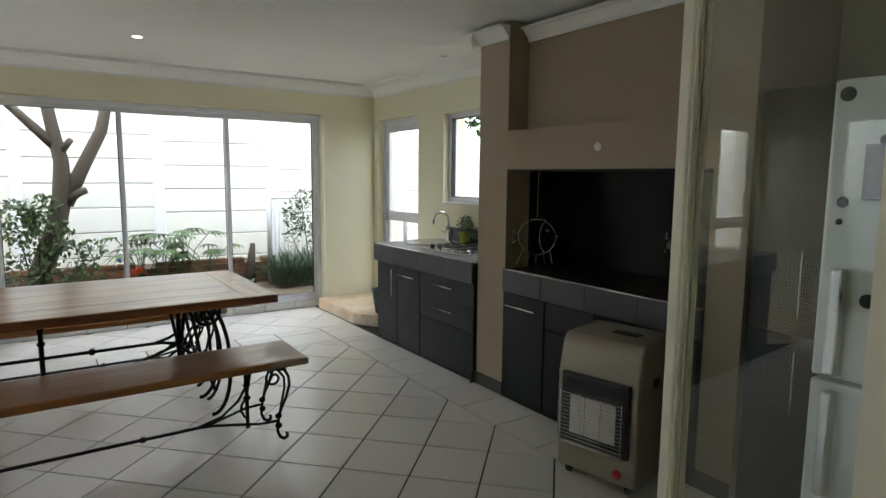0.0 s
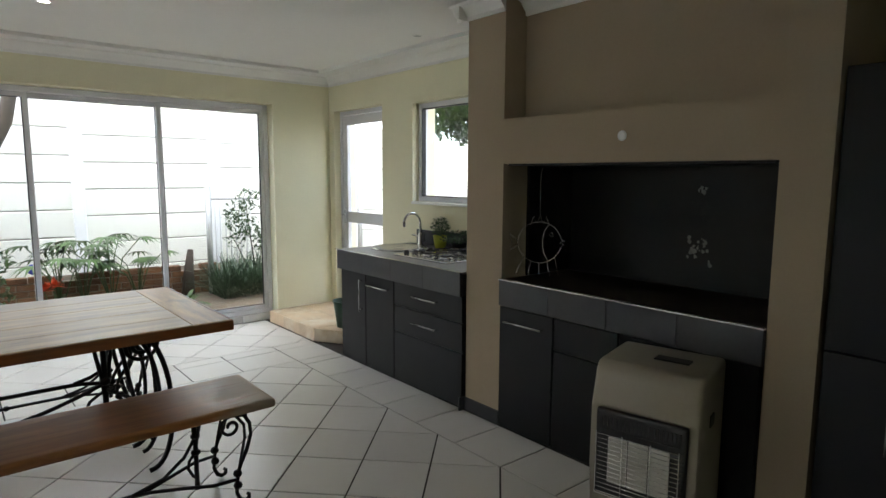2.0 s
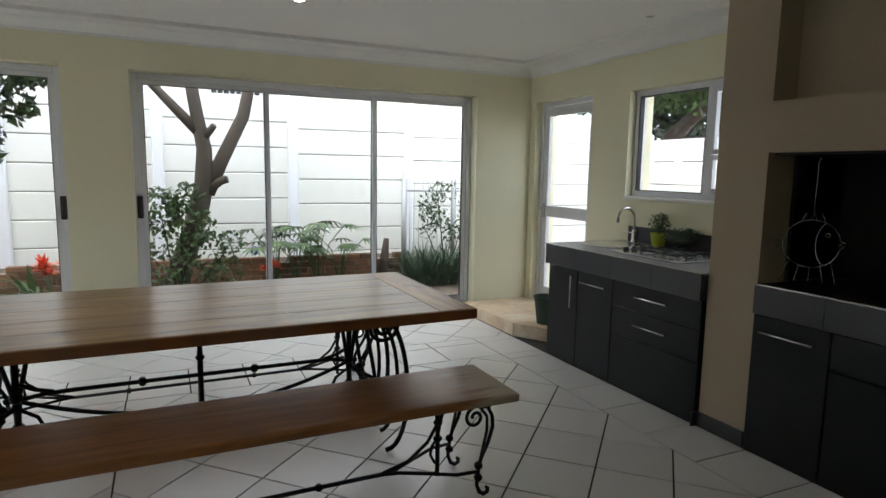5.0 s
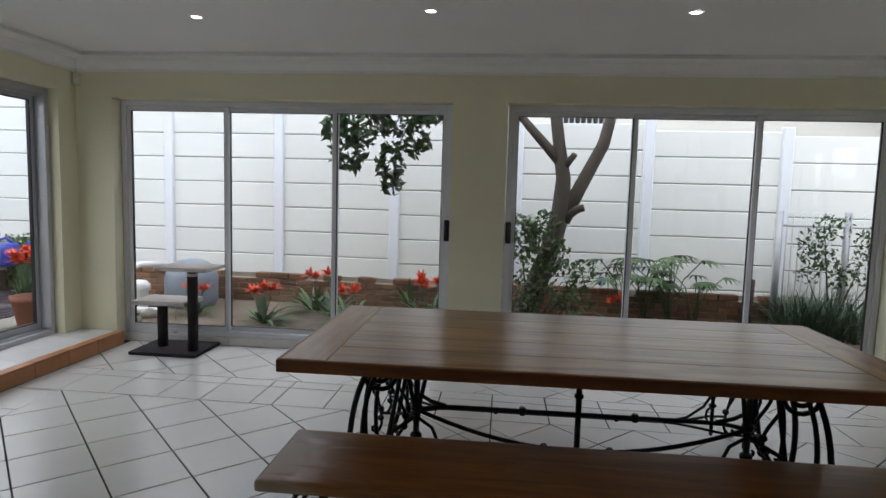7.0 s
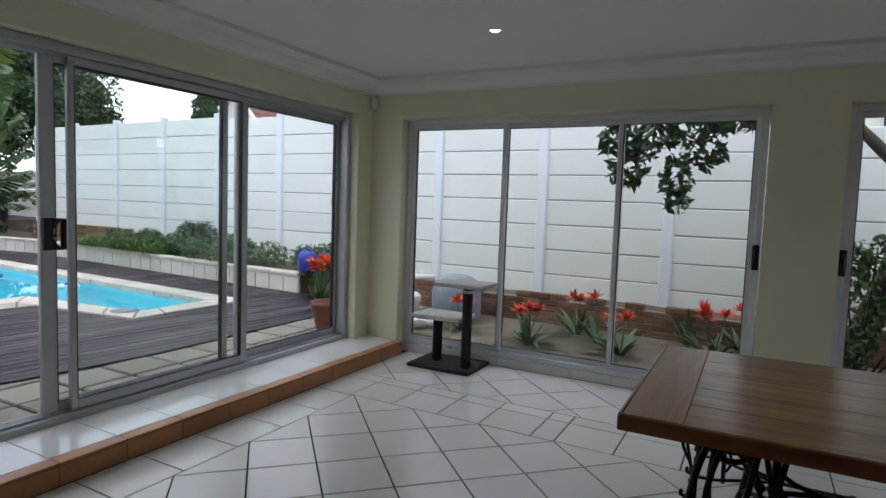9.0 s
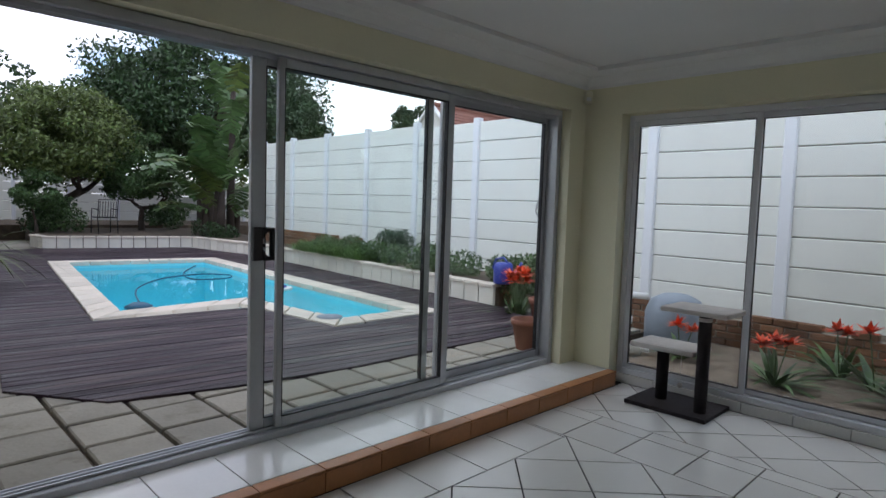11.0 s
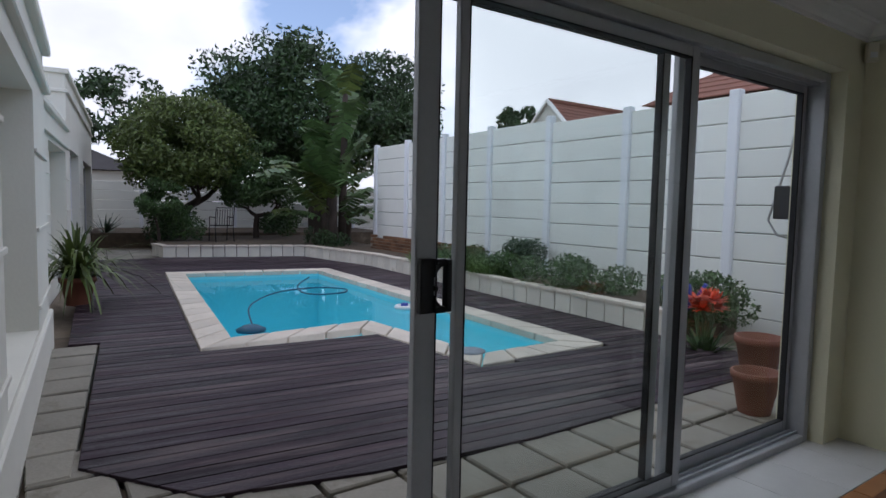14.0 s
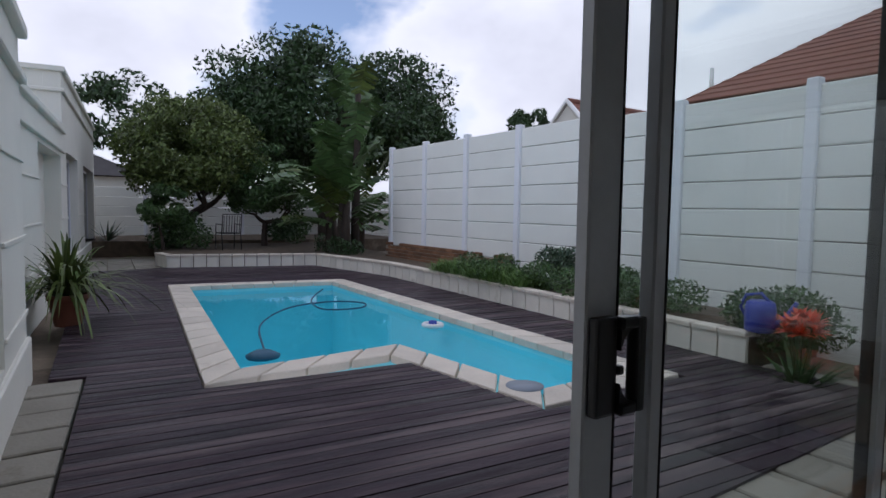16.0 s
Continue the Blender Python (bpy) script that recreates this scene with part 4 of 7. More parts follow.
part("body", lathe(bmesh.new(), [(0.0, 0.118), (0.085, 0.117), (0.115, 0.34), (0.122, 0.345), (0.122, 0.355), (0.112, 0.355), (0.08, 0.13), (0, 0.128)], 28, (2.62, 5.34, 0), cap=False), GREENP, bk)
part("bail", tube(bmesh.new(), [(2.62 + 0.118 * math.cos(a), 5.34 + 0.05 * math.sin(a) * 0.4 - 0.118 * math.sin(a) * 0.9, 0.345 + 0.0 * a) for a in [math.pi * i / 10 for i in range(11)]], 0.003, 6), GALV, bk)

# gas heater before the hearth, turned towards the room
def gas_heater(at, yaw):
    t = thing("gas_heater", "champagne-coloured portable gas heater with a wire guard", "heater", (0, 0, 0))
    w, d, h = 0.21, 0.19, 0.70
    bm = bmesh.new()
    rows_ = [(-0.185, 0.045), (-0.19, 0.30), (-0.185, 0.54), (-0.165, 0.685), (-0.135, 0.725), (0.15, 0.735), (0.19, 0.72), (0.19, 0.045)]
    ring0 = [bm.verts.new((-w, yy, zz)) for yy, zz in rows_]
    ring1 = [bm.verts.new((w, yy, zz)) for yy, zz in rows_]
    k = len(rows_)
    for i in range(k):
        bm.faces.new((ring0[i], ring0[(i + 1) % k], ring1[(i + 1) % k], ring1[i]))
    bm.faces.new(ring0)
    bm.faces.new(list(reversed(ring1)))
    bmesh.ops.bevel(bm, geom=bm.edges[:], offset=0.018, segments=3, affect="EDGES", profile=0.5, clamp_overlap=True)
    for f in bm.faces:
        f.smooth = True
    part("casing", bm, HEATB, t)
    fr = part("burner_frame", B(-0.178, 0.178, -0.215, -0.184, 0.19, 0.545, 0.012, seg=2), DARKPL, t, "dark grey burner surround")
    part("reflector", B(-0.155, 0.155, -0.219, -0.2155, 0.21, 0.47, 0.002), DARKPL, fr)
    for i in range(3):
        part("ceramic_panel", B(-0.12 + i * 0.081, -0.042 + i * 0.081, -0.226, -0.2195, 0.25, 0.44, 0.003), CERAMIC, fr)
    bm = bmesh.new()
    for i in range(20):
        xx = -0.15 + i * 0.0158
        box(bm, xx, xx + 0.006, -0.221, -0.2155, 0.48, 0.52)
    part("louvre", bm, BLACKP, fr)
    guard = part("wire_guard", tube(bmesh.new(), [(-0.168, -0.216, 0.205), (-0.16, -0.2465, 0.205), (0.16, -0.2465, 0.205), (0.168, -0.216, 0.205)], 0.0024, 6), CHROME, t)
    for i in range(14):
        zz = 0.213 + i * 0.0185
        part("wire", tube(bmesh.new(), [(-0.168, -0.216, zz), (-0.16, -0.245, zz), (0.16, -0.245, zz), (0.168, -0.216, zz)], 0.0017, 6), CHROME, guard)
    for xx in (-0.16, -0.055, 0.055, 0.16):
        part("wire", tube(bmesh.new(), [(xx, -0.2475, 0.205), (xx, -0.2475, 0.465)], 0.002, 6), CHROME, guard)
    part("control_slot", B(-0.02, 0.12, -0.03, 0.03, 0.7275, 0.736, 0.003), DARKPL, t)
    bm = lathe(bmesh.new(), [(0.022, -0.002), (0.022, 0.002), (0.0, 0.0025)], 20)
    bmesh.ops.transform(bm, matrix=pose(0.12, -0.189, 0.10, 90, 0, 0), verts=bm.verts[:])
    part("badge", bm, REDB, t, "round red maker's badge")
    part("side_grip", B(w - 0.004, w + 0.004, -0.04, 0.02, 0.50, 0.55, 0.003), DARKPL, t)
    for xx in (-0.16, 0.16):
        for yy in (-0.14, 0.14):
            bm = lathe(bmesh.new(), [(0.024, -0.012), (0.027, -0.006), (0.027, 0.006), (0.024, 0.012)], 16)
            bmesh.ops.transform(bm, matrix=pose(xx, yy, 0.0275, 0, 90, 0), verts=bm.verts[:])
            cs = part("castor", bm, BLACKP, t)
            part("fork", B(xx - 0.016, xx + 0.016, yy - 0.012, yy + 0.012, 0.0475, 0.06), STEEL, cs)
    t.matrix_basis = pose(at[0], at[1], 0, 0, 0, yaw)
    return t


gas_heater((2.12, 2.02, 0), -78)

# shell ornament and wire fish
orn = solid("shell_ornament", lathe(bmesh.new(), [(0.0, 0.0), (0.022, 0.002), (0.025, 0.006), (0.017, 0.011), (0.010, 0.010), (0.0, 0.013)], 11, cap=False), PAPER, "round pale shell ornament on the taupe wall", "ornament")
orn.matrix_basis = pose(BX, 2.394, 1.655, 0, -90, 0)
fish = thing("wire_fish", "hanging fish figure of bent steel wire", "ornament", (0, 0, 0))
R_ = 0.0016
ring_ = [(0.12 * math.cos(a), 0, 0.115 * math.sin(a)) for a in [0.16 + (2 * math.pi - 0.32) * i / 34 for i in range(35)]]
part("body_ring", tube(bmesh.new(), ring_, R_, 6), STEEL, fish)
part("mouth", tube(bmesh.new(), [ring_[-1], (0.138, 0, -0.008), (0.108, 0, 0.0), (0.138, 0, 0.012), ring_[0]], R_, 6), STEEL, fish)
part("gill", tube(bmesh.new(), [(0.062 - 0.045 * math.sin(a), 0, 0.10 * math.cos(a)) for a in [math.pi * i / 12 for i in range(13)]], R_, 6), STEEL, fish)
part("eye", tube(bmesh.new(), [(0.065 + 0.010 * math.cos(a), 0, 0.045 + 0.010 * math.sin(a)) for a in [2 * math.pi * i / 10 for i in range(10)]], R_, 6, closed=True), STEEL, fish)
bm = bmesh.new()
tube(bm, [(-0.05 + 0.017 * i, 0, (0.106, 0.15)[i % 2] - 0.002 * abs(i - 3)) for i in range(7)], R_, 6)
part("crest", bm, STEEL, fish)
for c, tx in ((-0.085, -0.13), (-0.045, -0.06), (0.0, 0.0), (0.045, 0.06), (0.085, 0.11)):
    part("leg", tube(bmesh.new(), [(c, 0, -0.115 * (1 - (c / 0.12) ** 2) ** 0.5), (tx, 0, -0.185), (tx + 0.012, 0, -0.178)], R_, 6), STEEL, fish)
part("tail", tube(bmesh.new(), [(-0.119, 0, 0.005), (-0.165, 0, 0.045), (-0.155, 0, -0.005), (-0.165, 0, -0.05), (-0.118, 0, -0.012)], R_, 6), STEEL, fish)
part("hanger", tube(bmesh.new(), [(0.0, 0, 0.149), (0.0, 0, 0.39), (0.01, 0, 0.405), (-0.004, 0, 0.423)], R_, 6), STEEL, fish)
fish.matrix_basis = pose(2.45, 2.965, 1.10, 0, 0, -52)

# pale ash marks on the back of the fire recess
bm = bmesh.new()
for cy_, cz_, spread_, n_ in ((2.31, 1.08, 0.055, 26), (2.27, 1.13, 0.02, 8), (2.24, 1.02, 0.015, 4), (2.30, 1.40, 0.03, 9)):
    for _ in range(n_):
        fy_, fz_, r_ = cy_ + random.gauss(0, spread_ * 0.5), cz_ + random.gauss(0, spread_ * 0.5), random.uniform(0.005, 0.014)
        ring_ = []
        for k in range(7):
            q = r_ * random.uniform(0.5, 1.2)
            ring_.append(bm.verts.new((BX + 0.5985 - 0.00008 * len(bm.faces), fy_ + q * math.cos(k * math.pi / 3.5), fz_ + q * math.sin(k * math.pi / 3.5))))
        bm.faces.new(ring_)
part("ash_mark", bm, ASH, braai, "pale flaking ash marks")

# tall black cupboard and silver fridge past the fireplace
cb = thing("tall_cupboard", "tall black cupboard with two doors and slim vertical handles", "cupboard", (2.7, 1.2, 0))
part("body", B(2.40, 3.05, 0.92, 1.525, 0, 1.86), BLACKCAB, cb)
for z0, z1, h0, h1 in ((0.01, 0.83, 0.52, 0.76), (0.835, 1.855, 0.92, 1.18)):
    dr = part("door", B(2.38, 2.399, 0.925, 1.52, z0, z1, 0.002), BLACKCAB, cb)
    part("handle", bar_handle(bmesh.new(), (2.38, 1.30, h0), (2.38, 1.30, h1), (-0.03, 0, 0), 0.005), STEEL, dr)
FGX, FG0, FG1 = 1.80, 0.36, 1.0
fg = thing("fridge", "tall silver fridge-freezer with papers and magnets on its door", "fridge", (2.1, 0.78, 0))
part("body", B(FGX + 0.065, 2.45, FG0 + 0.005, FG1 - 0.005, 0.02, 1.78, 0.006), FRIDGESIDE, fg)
up = part("door", B(FGX, FGX + 0.06, FG0, FG1, 0.872, 1.785, 0.012, seg=2), FRIDGE, fg)
lo = part("door", B(FGX, FGX + 0.06, FG0, FG1, 0.06, 0.86, 0.012, seg=2), FRIDGE, fg)
part("handle", B(FGX - 0.045, FGX - 0.002, FG1 - 0.085, FG1 - 0.05, 0.89, 1.22, 0.008, seg=2), STEEL, up)
part("handle", B(FGX - 0.045, FGX - 0.002, FG1 - 0.085, FG1 - 0.05, 0.5, 0.84, 0.008, seg=2), STEEL, lo)
part("plinth", B(FGX + 0.03, FGX + 0.064, FG0 + 0.02, FG1 - 0.02, 0, 0.055), DARKPL, fg)
for y_, z_, r_ in ((0.96, 1.74, 0.022), (0.95, 1.42, 0.016), (0.955, 1.36, 0.01), (0.86, 1.13, 0.022), (0.76, 1.11, 0.022), (0.85, 1.60, 0.018)):
    mg = solid("fridge_magnet", lathe(bmesh.new(), [(r_, 0), (r_, 0.004), (r_ * 0.8, 0.006), (0, 0.006)], 14, cap=False), DARKPL, "small round magnet on the fridge door", "magnet", "fridge magnets")
    mg.matrix_basis = pose(FGX - 0.0005, y_, z_, 0, -90, 0)
solid("paper_note", B(FGX - 0.004, FGX - 0.0015, 0.50, 0.78, 1.20, 1.56), PAPER, "white sheet of paper held on the fridge door", "paper")
solid("photo_card", B(FGX - 0.007, FGX - 0.0045, 0.785, 0.90, 1.43, 1.59), FRIDGESIDE, "small grey card under a magnet on the fridge", "paper")

# open glazed door in the doorway
gd = thing("door_3", "cream timber glass door standing open into the room", "door", (0, 0, 0), kind="structure")
DL = 0.90
bm = bmesh.new()
for a, b, z0, z1 in ((0, 0.10, 0.01, 2.06), (DL - 0.085, DL, 0.01, 2.06), (0.10, DL - 0.085, 0.01, 0.22), (0.10, DL - 0.085, 1.96, 2.06)):
    box(bm, a, b, -0.02, 0.02, z0, z1, 0.004)
dl = part("door_leaf", bm, DOORP, gd)
bm = bmesh.new()
for s in (-1, 1):
    for k, wd in ((0.012, 0.012), (0.024, 0.008)):
        def beadput(b_, a0, a1, c0, c1, s=s, k=k):
            box(b_, a0, a1, min(s * 0.004, s * (0.026 - k)), max(s * 0.004, s * (0.026 - k)), c0, c1, 0.002)
        rail_frame(bm, 0.101 + k - 0.012, DL - 0.086 - k + 0.012, 0.221 + k - 0.012, 1.959 - k + 0.012, wd, beadput)
part("glazing_bead", bm, DOORP, dl)
part("pane", B(0.104, DL - 0.09, -0.003, 0.003, 0.225, 1.955), GLASS, dl).visible_shadow = False
part("hinge", tube(bmesh.new(), [(-0.004, 0.018, 0.25), (-0.004, 0.018, 0.35)], 0.007, 8), STEEL, dl)
part("hinge", tube(bmesh.new(), [(-0.004, 0.018, 1.65), (-0.004, 0.018, 1.75)], 0.007, 8), STEEL, dl)
gd.matrix_basis = pose(0.385, 0.286, 0, 0, 0, 47.6)


# ---- table and benches ----
def spiral(cx, cz, r0, r1, a0, turns, n=28):
    return [(cx + (r0 + (r1 - r0) * i / n) * math.cos(a0 + turns * 2 * math.pi * i / n), cz + (r0 + (r1 - r0) * i / n) * math.sin(a0 + turns * 2 * math.pi * i / n)) for i in range(n + 1)]


def collar(bm, p, r=0.014, h=0.014):
    lathe(bm, [(r * 0.6, -h), (r, -h * 0.4), (r, h * 0.4), (r * 0.6, h)], 10, p)


def dining_table(x0, x1, y0, y1, z):
    t = thing("dining_table", "long varnished timber table on scrolled wrought-iron legs", "table", ((x0 + x1) / 2, (y0 + y1) / 2, 0))
    th = 0.048
    ew = 0.17
    k = 5
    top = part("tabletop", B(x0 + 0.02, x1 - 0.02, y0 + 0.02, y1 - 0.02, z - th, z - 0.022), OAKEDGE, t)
    ys = [y0 + (y1 - y0) * i / k for i in range(k + 1)]
    for a, b in zip(ys, ys[1:]):
        part("plank", B(x0 + ew, x1 - ew, a + 0.0008, b - 0.0008, z - 0.0215, z, 0.002), OAK, top)
    for a, b in ((x0, x0 + ew), (x1 - ew, x1)):
        part("end_board", B(a + 0.001, b - 0.001, y0 + 0.001, y1 - 0.001, z - 0.0215, z, 0.003), OAKY, top)
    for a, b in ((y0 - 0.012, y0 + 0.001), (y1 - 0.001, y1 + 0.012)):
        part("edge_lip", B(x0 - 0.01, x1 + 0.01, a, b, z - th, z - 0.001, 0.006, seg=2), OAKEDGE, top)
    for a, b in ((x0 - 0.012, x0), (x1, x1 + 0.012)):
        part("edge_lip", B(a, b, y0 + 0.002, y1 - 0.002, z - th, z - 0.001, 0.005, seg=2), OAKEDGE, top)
    zt = z - th
    ym = (y0 + y1) / 2
    BAR = 0.47
    for s, xe in ((-1, x0 + 0.43), (1, x1 - 0.44)):
        for sy in (-1, 1):
            yy = ym + sy * 0.12
            bm = bmesh.new()
            # outer sweep from the top down to the floor, and a second one inside it
            arc = [(xe + s * (0.07 + 0.175 * math.sin(a) ** 0.9), yy + sy * 0.05 * (1 - math.cos(a)) / 2, zt - 0.012 - (zt - 0.03) * (1 - math.cos(a)) / 2) for a in [math.pi * i / 18 for i in range(19)]]
            arc = [(x_ + s * 0.07 * (i / 18) ** 2, y_, z_) for i, (x_, y_, z_) in enumerate(arc)]
            tube(bm, arc, 0.0125, 8)
            arc2 = [(xe + s * (0.06 + 0.135 * math.sin(a)) + s * 0.06 * (i / 16) ** 2, yy + sy * 0.02, zt - 0.03 - (zt - 0.14) * (1 - math.cos(a)) / 2) for i, a in enumerate([math.pi * i / 16 for i in range(17)])]
            tube(bm, arc2, 0.0105, 8)
            coil = spiral(xe + s * 0.135, zt - 0.105, 0.088, 0.012, math.pi / 2, -s * 2.3, 44)
            tube(bm, [(x_, yy + sy * 0.01, z_) for x_, z_ in coil], 0.0105, 8)
            part("scroll_leg", bm, IRON, t)
            bm = bmesh.new()
            tube(bm, [(xe + s * 0.03, yy, zt - 0.004), (xe + s * 0.06, yy, zt - 0.14), (xe + s * 0.10, yy, 0.38), (xe + s * 0.17, yy + sy * 0.02, 0.16)], 0.0105, 8)
            part("strut", bm, IRON, t)
            bm = bmesh.new()
            hook = [(xe + s * (0.075 + 0.035 * math.sin(2 * math.pi * i / 14)), zt - 0.08 - 0.33 * i / 14) for i in range(15)]
            tube(bm, [(x_, ym + sy * 0.05, z_) for x_, z_ in hook], 0.008, 8)
            co = spiral(xe + s * 0.055, zt - 0.085, 0.030, 0.010, 0 if s > 0 else math.pi, s * 1.1, 14)
            tube(bm, [(x_, ym + sy * 0.05, z_) for x_, z_ in co], 0.007, 8)
            co = spiral(xe + s * 0.095, zt - 0.415, 0.024, 0.010, math.pi if s > 0 else 0, s * 0.8, 12)
            tube(bm, [(x_, ym + sy * 0.05, z_) for x_, z_ in co], 0.007, 8)
            collar(bm, (hook[10][0], ym + sy * 0.05, hook[10][1]), 0.017)
            collar(bm, (hook[12][0], ym + sy * 0.05, hook[12][1]), 0.017)
            part("side_scroll", bm, IRON, t)
        bm = bmesh.new()
        tube(bm, [(xe, ym, 0.285), (xe, ym, BAR), (xe, ym, zt - 0.004)], 0.014, 8)
        for sx in (-1, 1):
            tube(bm, [(xe, ym, BAR - 0.13), (xe + sx * 0.012, ym, BAR), (xe + sx * 0.065, ym + sx * 0.05, zt - 0.004)], 0.010, 8)
        collar(bm, (xe, ym, BAR - 0.01), 0.026, 0.02)
        collar(bm, (xe, ym, BAR - 0.14), 0.026, 0.02)
        part("leg_post", bm, IRON, t)
        part("cross_bar", tube(bmesh.new(), [(xe + s * 0.10, ym - 0.12, 0.38), (xe, ym, BAR - 0.05), (xe + s * 0.10, ym + 0.12, 0.38)], 0.009, 8), IRON, t)
        part("top_bar", B(xe - 0.02, xe + 0.02, y0 + 0.12, y1 - 0.12, zt - 0.008, zt - 0.001), IRON, t)
        part("curl", tube(bmesh.new(), [(xe - s * 0.01, ym, BAR - 0.06), (xe - s * 0.07, ym, BAR - 0.10), (xe - s * 0.10, ym, BAR - 0.17), (xe - s * 0.085, ym, BAR - 0.24)], 0.008, 8), IRON, t)
    xa, xb = x0 + 0.43, x1 - 0.44
    bm = tube(bmesh.new(), [(xa, ym, BAR - 0.02), (xa + 0.10, ym, BAR - 0.002), (xa + 0.2, ym, BAR), (xb - 0.2, ym, BAR), (xb - 0.10, ym, BAR - 0.002), (xb, ym, BAR - 0.02)], 0.010, 8)
    for xr, d in ((xa, 1), (xb, -1)):
        tube(bm, [(xr, ym, BAR + 0.055), (xr + d * 0.06, ym, BAR + 0.022), (xr + d * 0.13, ym, BAR + 0.004)], 0.009, 8)
    for f in (0.33, 0.67):
        collar(bm, (xa + (xb - xa) * f, ym, BAR), 0.019, 0.018)
    part("stretcher", bm, IRON, t)
    pts_ = [(xa + (xb - xa) * i / 20, ym, BAR - 0.02 - 0.145 * (1 - (2 * i / 20 - 1) ** 2)) for i in range(21)]
    bm = tube(bmesh.new(), pts_, 0.010, 8)
    for i in (8, 12):
        collar(bm, pts_[i], 0.019, 0.018)
    part("bowed_stretcher", bm, IRON, t)
    xm = (xa + xb) / 2
    bm = tube(bmesh.new(), [(xm, ym, BAR - 0.168), (xm, ym, zt - 0.16)], 0.013, 8)
    for s in (-1, 1):
        tube(bm, [(xm, ym, zt - 0.21)] + [(xm + s * 0.13 * (1 - math.cos(a)), ym, zt - 0.18 + 0.175 * math.sin(a)) for a in [math.pi / 2 * i / 10 for i in range(11)]], 0.010, 8)
    collar(bm, (xm, ym, zt - 0.20), 0.02)
    part("centre_fork", bm, IRON, t)
    return t


dining_table(-1.375, 0.90, 3.485, 4.52, 0.80)


def bench(at, length=2.35, depth=0.43, z=0.48):
    t = thing("bench", "long varnished timber bench on scrolled wrought-iron legs", "bench", (0, 0, 0), "benches at the table")
    hl, hd = length / 2, depth / 2
    part("seat", B(-hl, hl, -hd, hd, z - 0.042, z, 0.019, seg=4), BENCHW, t)
    zt = z - 0.042
    for s in (-1, 1):
        xe = s * (hl - 0.16)
        for sy in (-1, 1):
            yy = sy * (hd - 0.07)
            bm = bmesh.new()
            # cabriole leg: a curl under the seat, a bulge outwards, two knots and a curled foot
            leg = [(xe - s * 0.01, zt - 0.006), (xe + s * 0.035, zt - 0.022), (xe + s * 0.062, zt - 0.07), (xe + s * 0.066, zt - 0.12), (xe + s * 0.045, zt - 0.19), (xe + s * 0.015, zt - 0.25), (xe + s * 0.004, 0.155), (xe - s * 0.004, 0.10), (xe - s * 0.006, 0.06), (xe + s * 0.008, 0.026), (xe + s * 0.03, 0.012), (xe + s * 0.048, 0.020), (xe + s * 0.050, 0.036), (xe + s * 0.040, 0.042)]
            tube(bm, [(x_, yy, z_) for x_, z_ in leg], [0.0085] * 9 + [0.010] * 3 + [0.008] * 2, 8)
            coil = spiral(xe - s * 0.022, zt - 0.066, 0.050, 0.012, math.pi / 2 - s * 0.5, s * 1.35, 24)
            tube(bm, [(xe + s * 0.05, yy, zt - 0.03)] + [(x_, yy, z_) for x_, z_ in coil], 0.0075, 8)
            tube(bm, [(xe - s * 0.005, yy, zt - 0.014), (xe + s * 0.036, yy, zt - 0.07), (xe + s * 0.038, yy, zt - 0.13), (xe + s * 0.018, yy, zt - 0.22), (xe + s * 0.006, yy, 0.16)], 0.007, 8)
            for z_, r_ in ((0.150, 0.020), (0.095, 0.020)):
                lathe(bm, [(0.006, -0.017), (r_ * 0.8, -0.011), (r_, 0), (r_ * 0.8, 0.011), (0.006, 0.017)], 10, (xe, yy, z_))
            part("scroll_leg", bm, IRON, t)
            part("strut", tube(bmesh.new(), [(xe, yy, 0.122), (xe - s * 0.10, yy * 0.93, 0.122), (xe - s * 0.20, yy * 0.55, 0.122), (xe - s * 0.32, yy * 0.12, 0.120), (xe - s * 0.40, 0, 0.12)], 0.008, 8), IRON, t)
        bm = bmesh.new()
        xp = xe - s * 0.13
        tube(bm, [(xp, 0, 0.06), (xp, 0, 0.25), (xp - s * 0.008, 0, zt - 0.004)], 0.011, 8)
        for sy in (-1, 1):
            tube(bm, [(xp, 0, 0.25), (xp + s * 0.006, sy * 0.012, 0.32), (xp + s * 0.02, sy * 0.045, zt - 0.004)], 0.0085, 8)
        tube(bm, [(xp, 0, 0.24), (xp - s * 0.03, 0, 0.20), (xp - s * 0.035, 0, 0.165), (xp - s * 0.015, 0, 0.125), (xp, 0, 0.115)], 0.007, 8)
        tube(bm, [(xp - s * 0.005, 0, 0.30), (xp - s * 0.05, 0, 0.225), (xp - s * 0.14, 0, 0.155), (xp - s * 0.27, 0, 0.12)], 0.008, 8)
        collar(bm, (xp, 0, 0.31), 0.021, 0.012)
        collar(bm, (xp, 0, 0.235), 0.021, 0.012)
        part("leg_post", bm, IRON, t)
        part("top_bar", B(xe - 0.015, xe + 0.015, -hd + 0.05, hd - 0.05, zt - 0.006, zt - 0.001), IRON, t)
    bm = tube(bmesh.new(), [(-hl + 0.54, 0, 0.12), (hl - 0.54, 0, 0.12)], 0.0095, 8)
    for f in (-0.35, 0.35):
        lathe(bm, [(0.01, -0.014), (0.018, -0.005), (0.018, 0.005), (0.01, 0.014)], 10, (f, 0, 0.12))
    part("stretcher", bm, IRON, t)
    t.matrix_basis = pose(*at)
    return t


b1 = bench((-0.185, 3.43, 0))
copy_thing(b1, pose(-0.24, 4.92, 0))

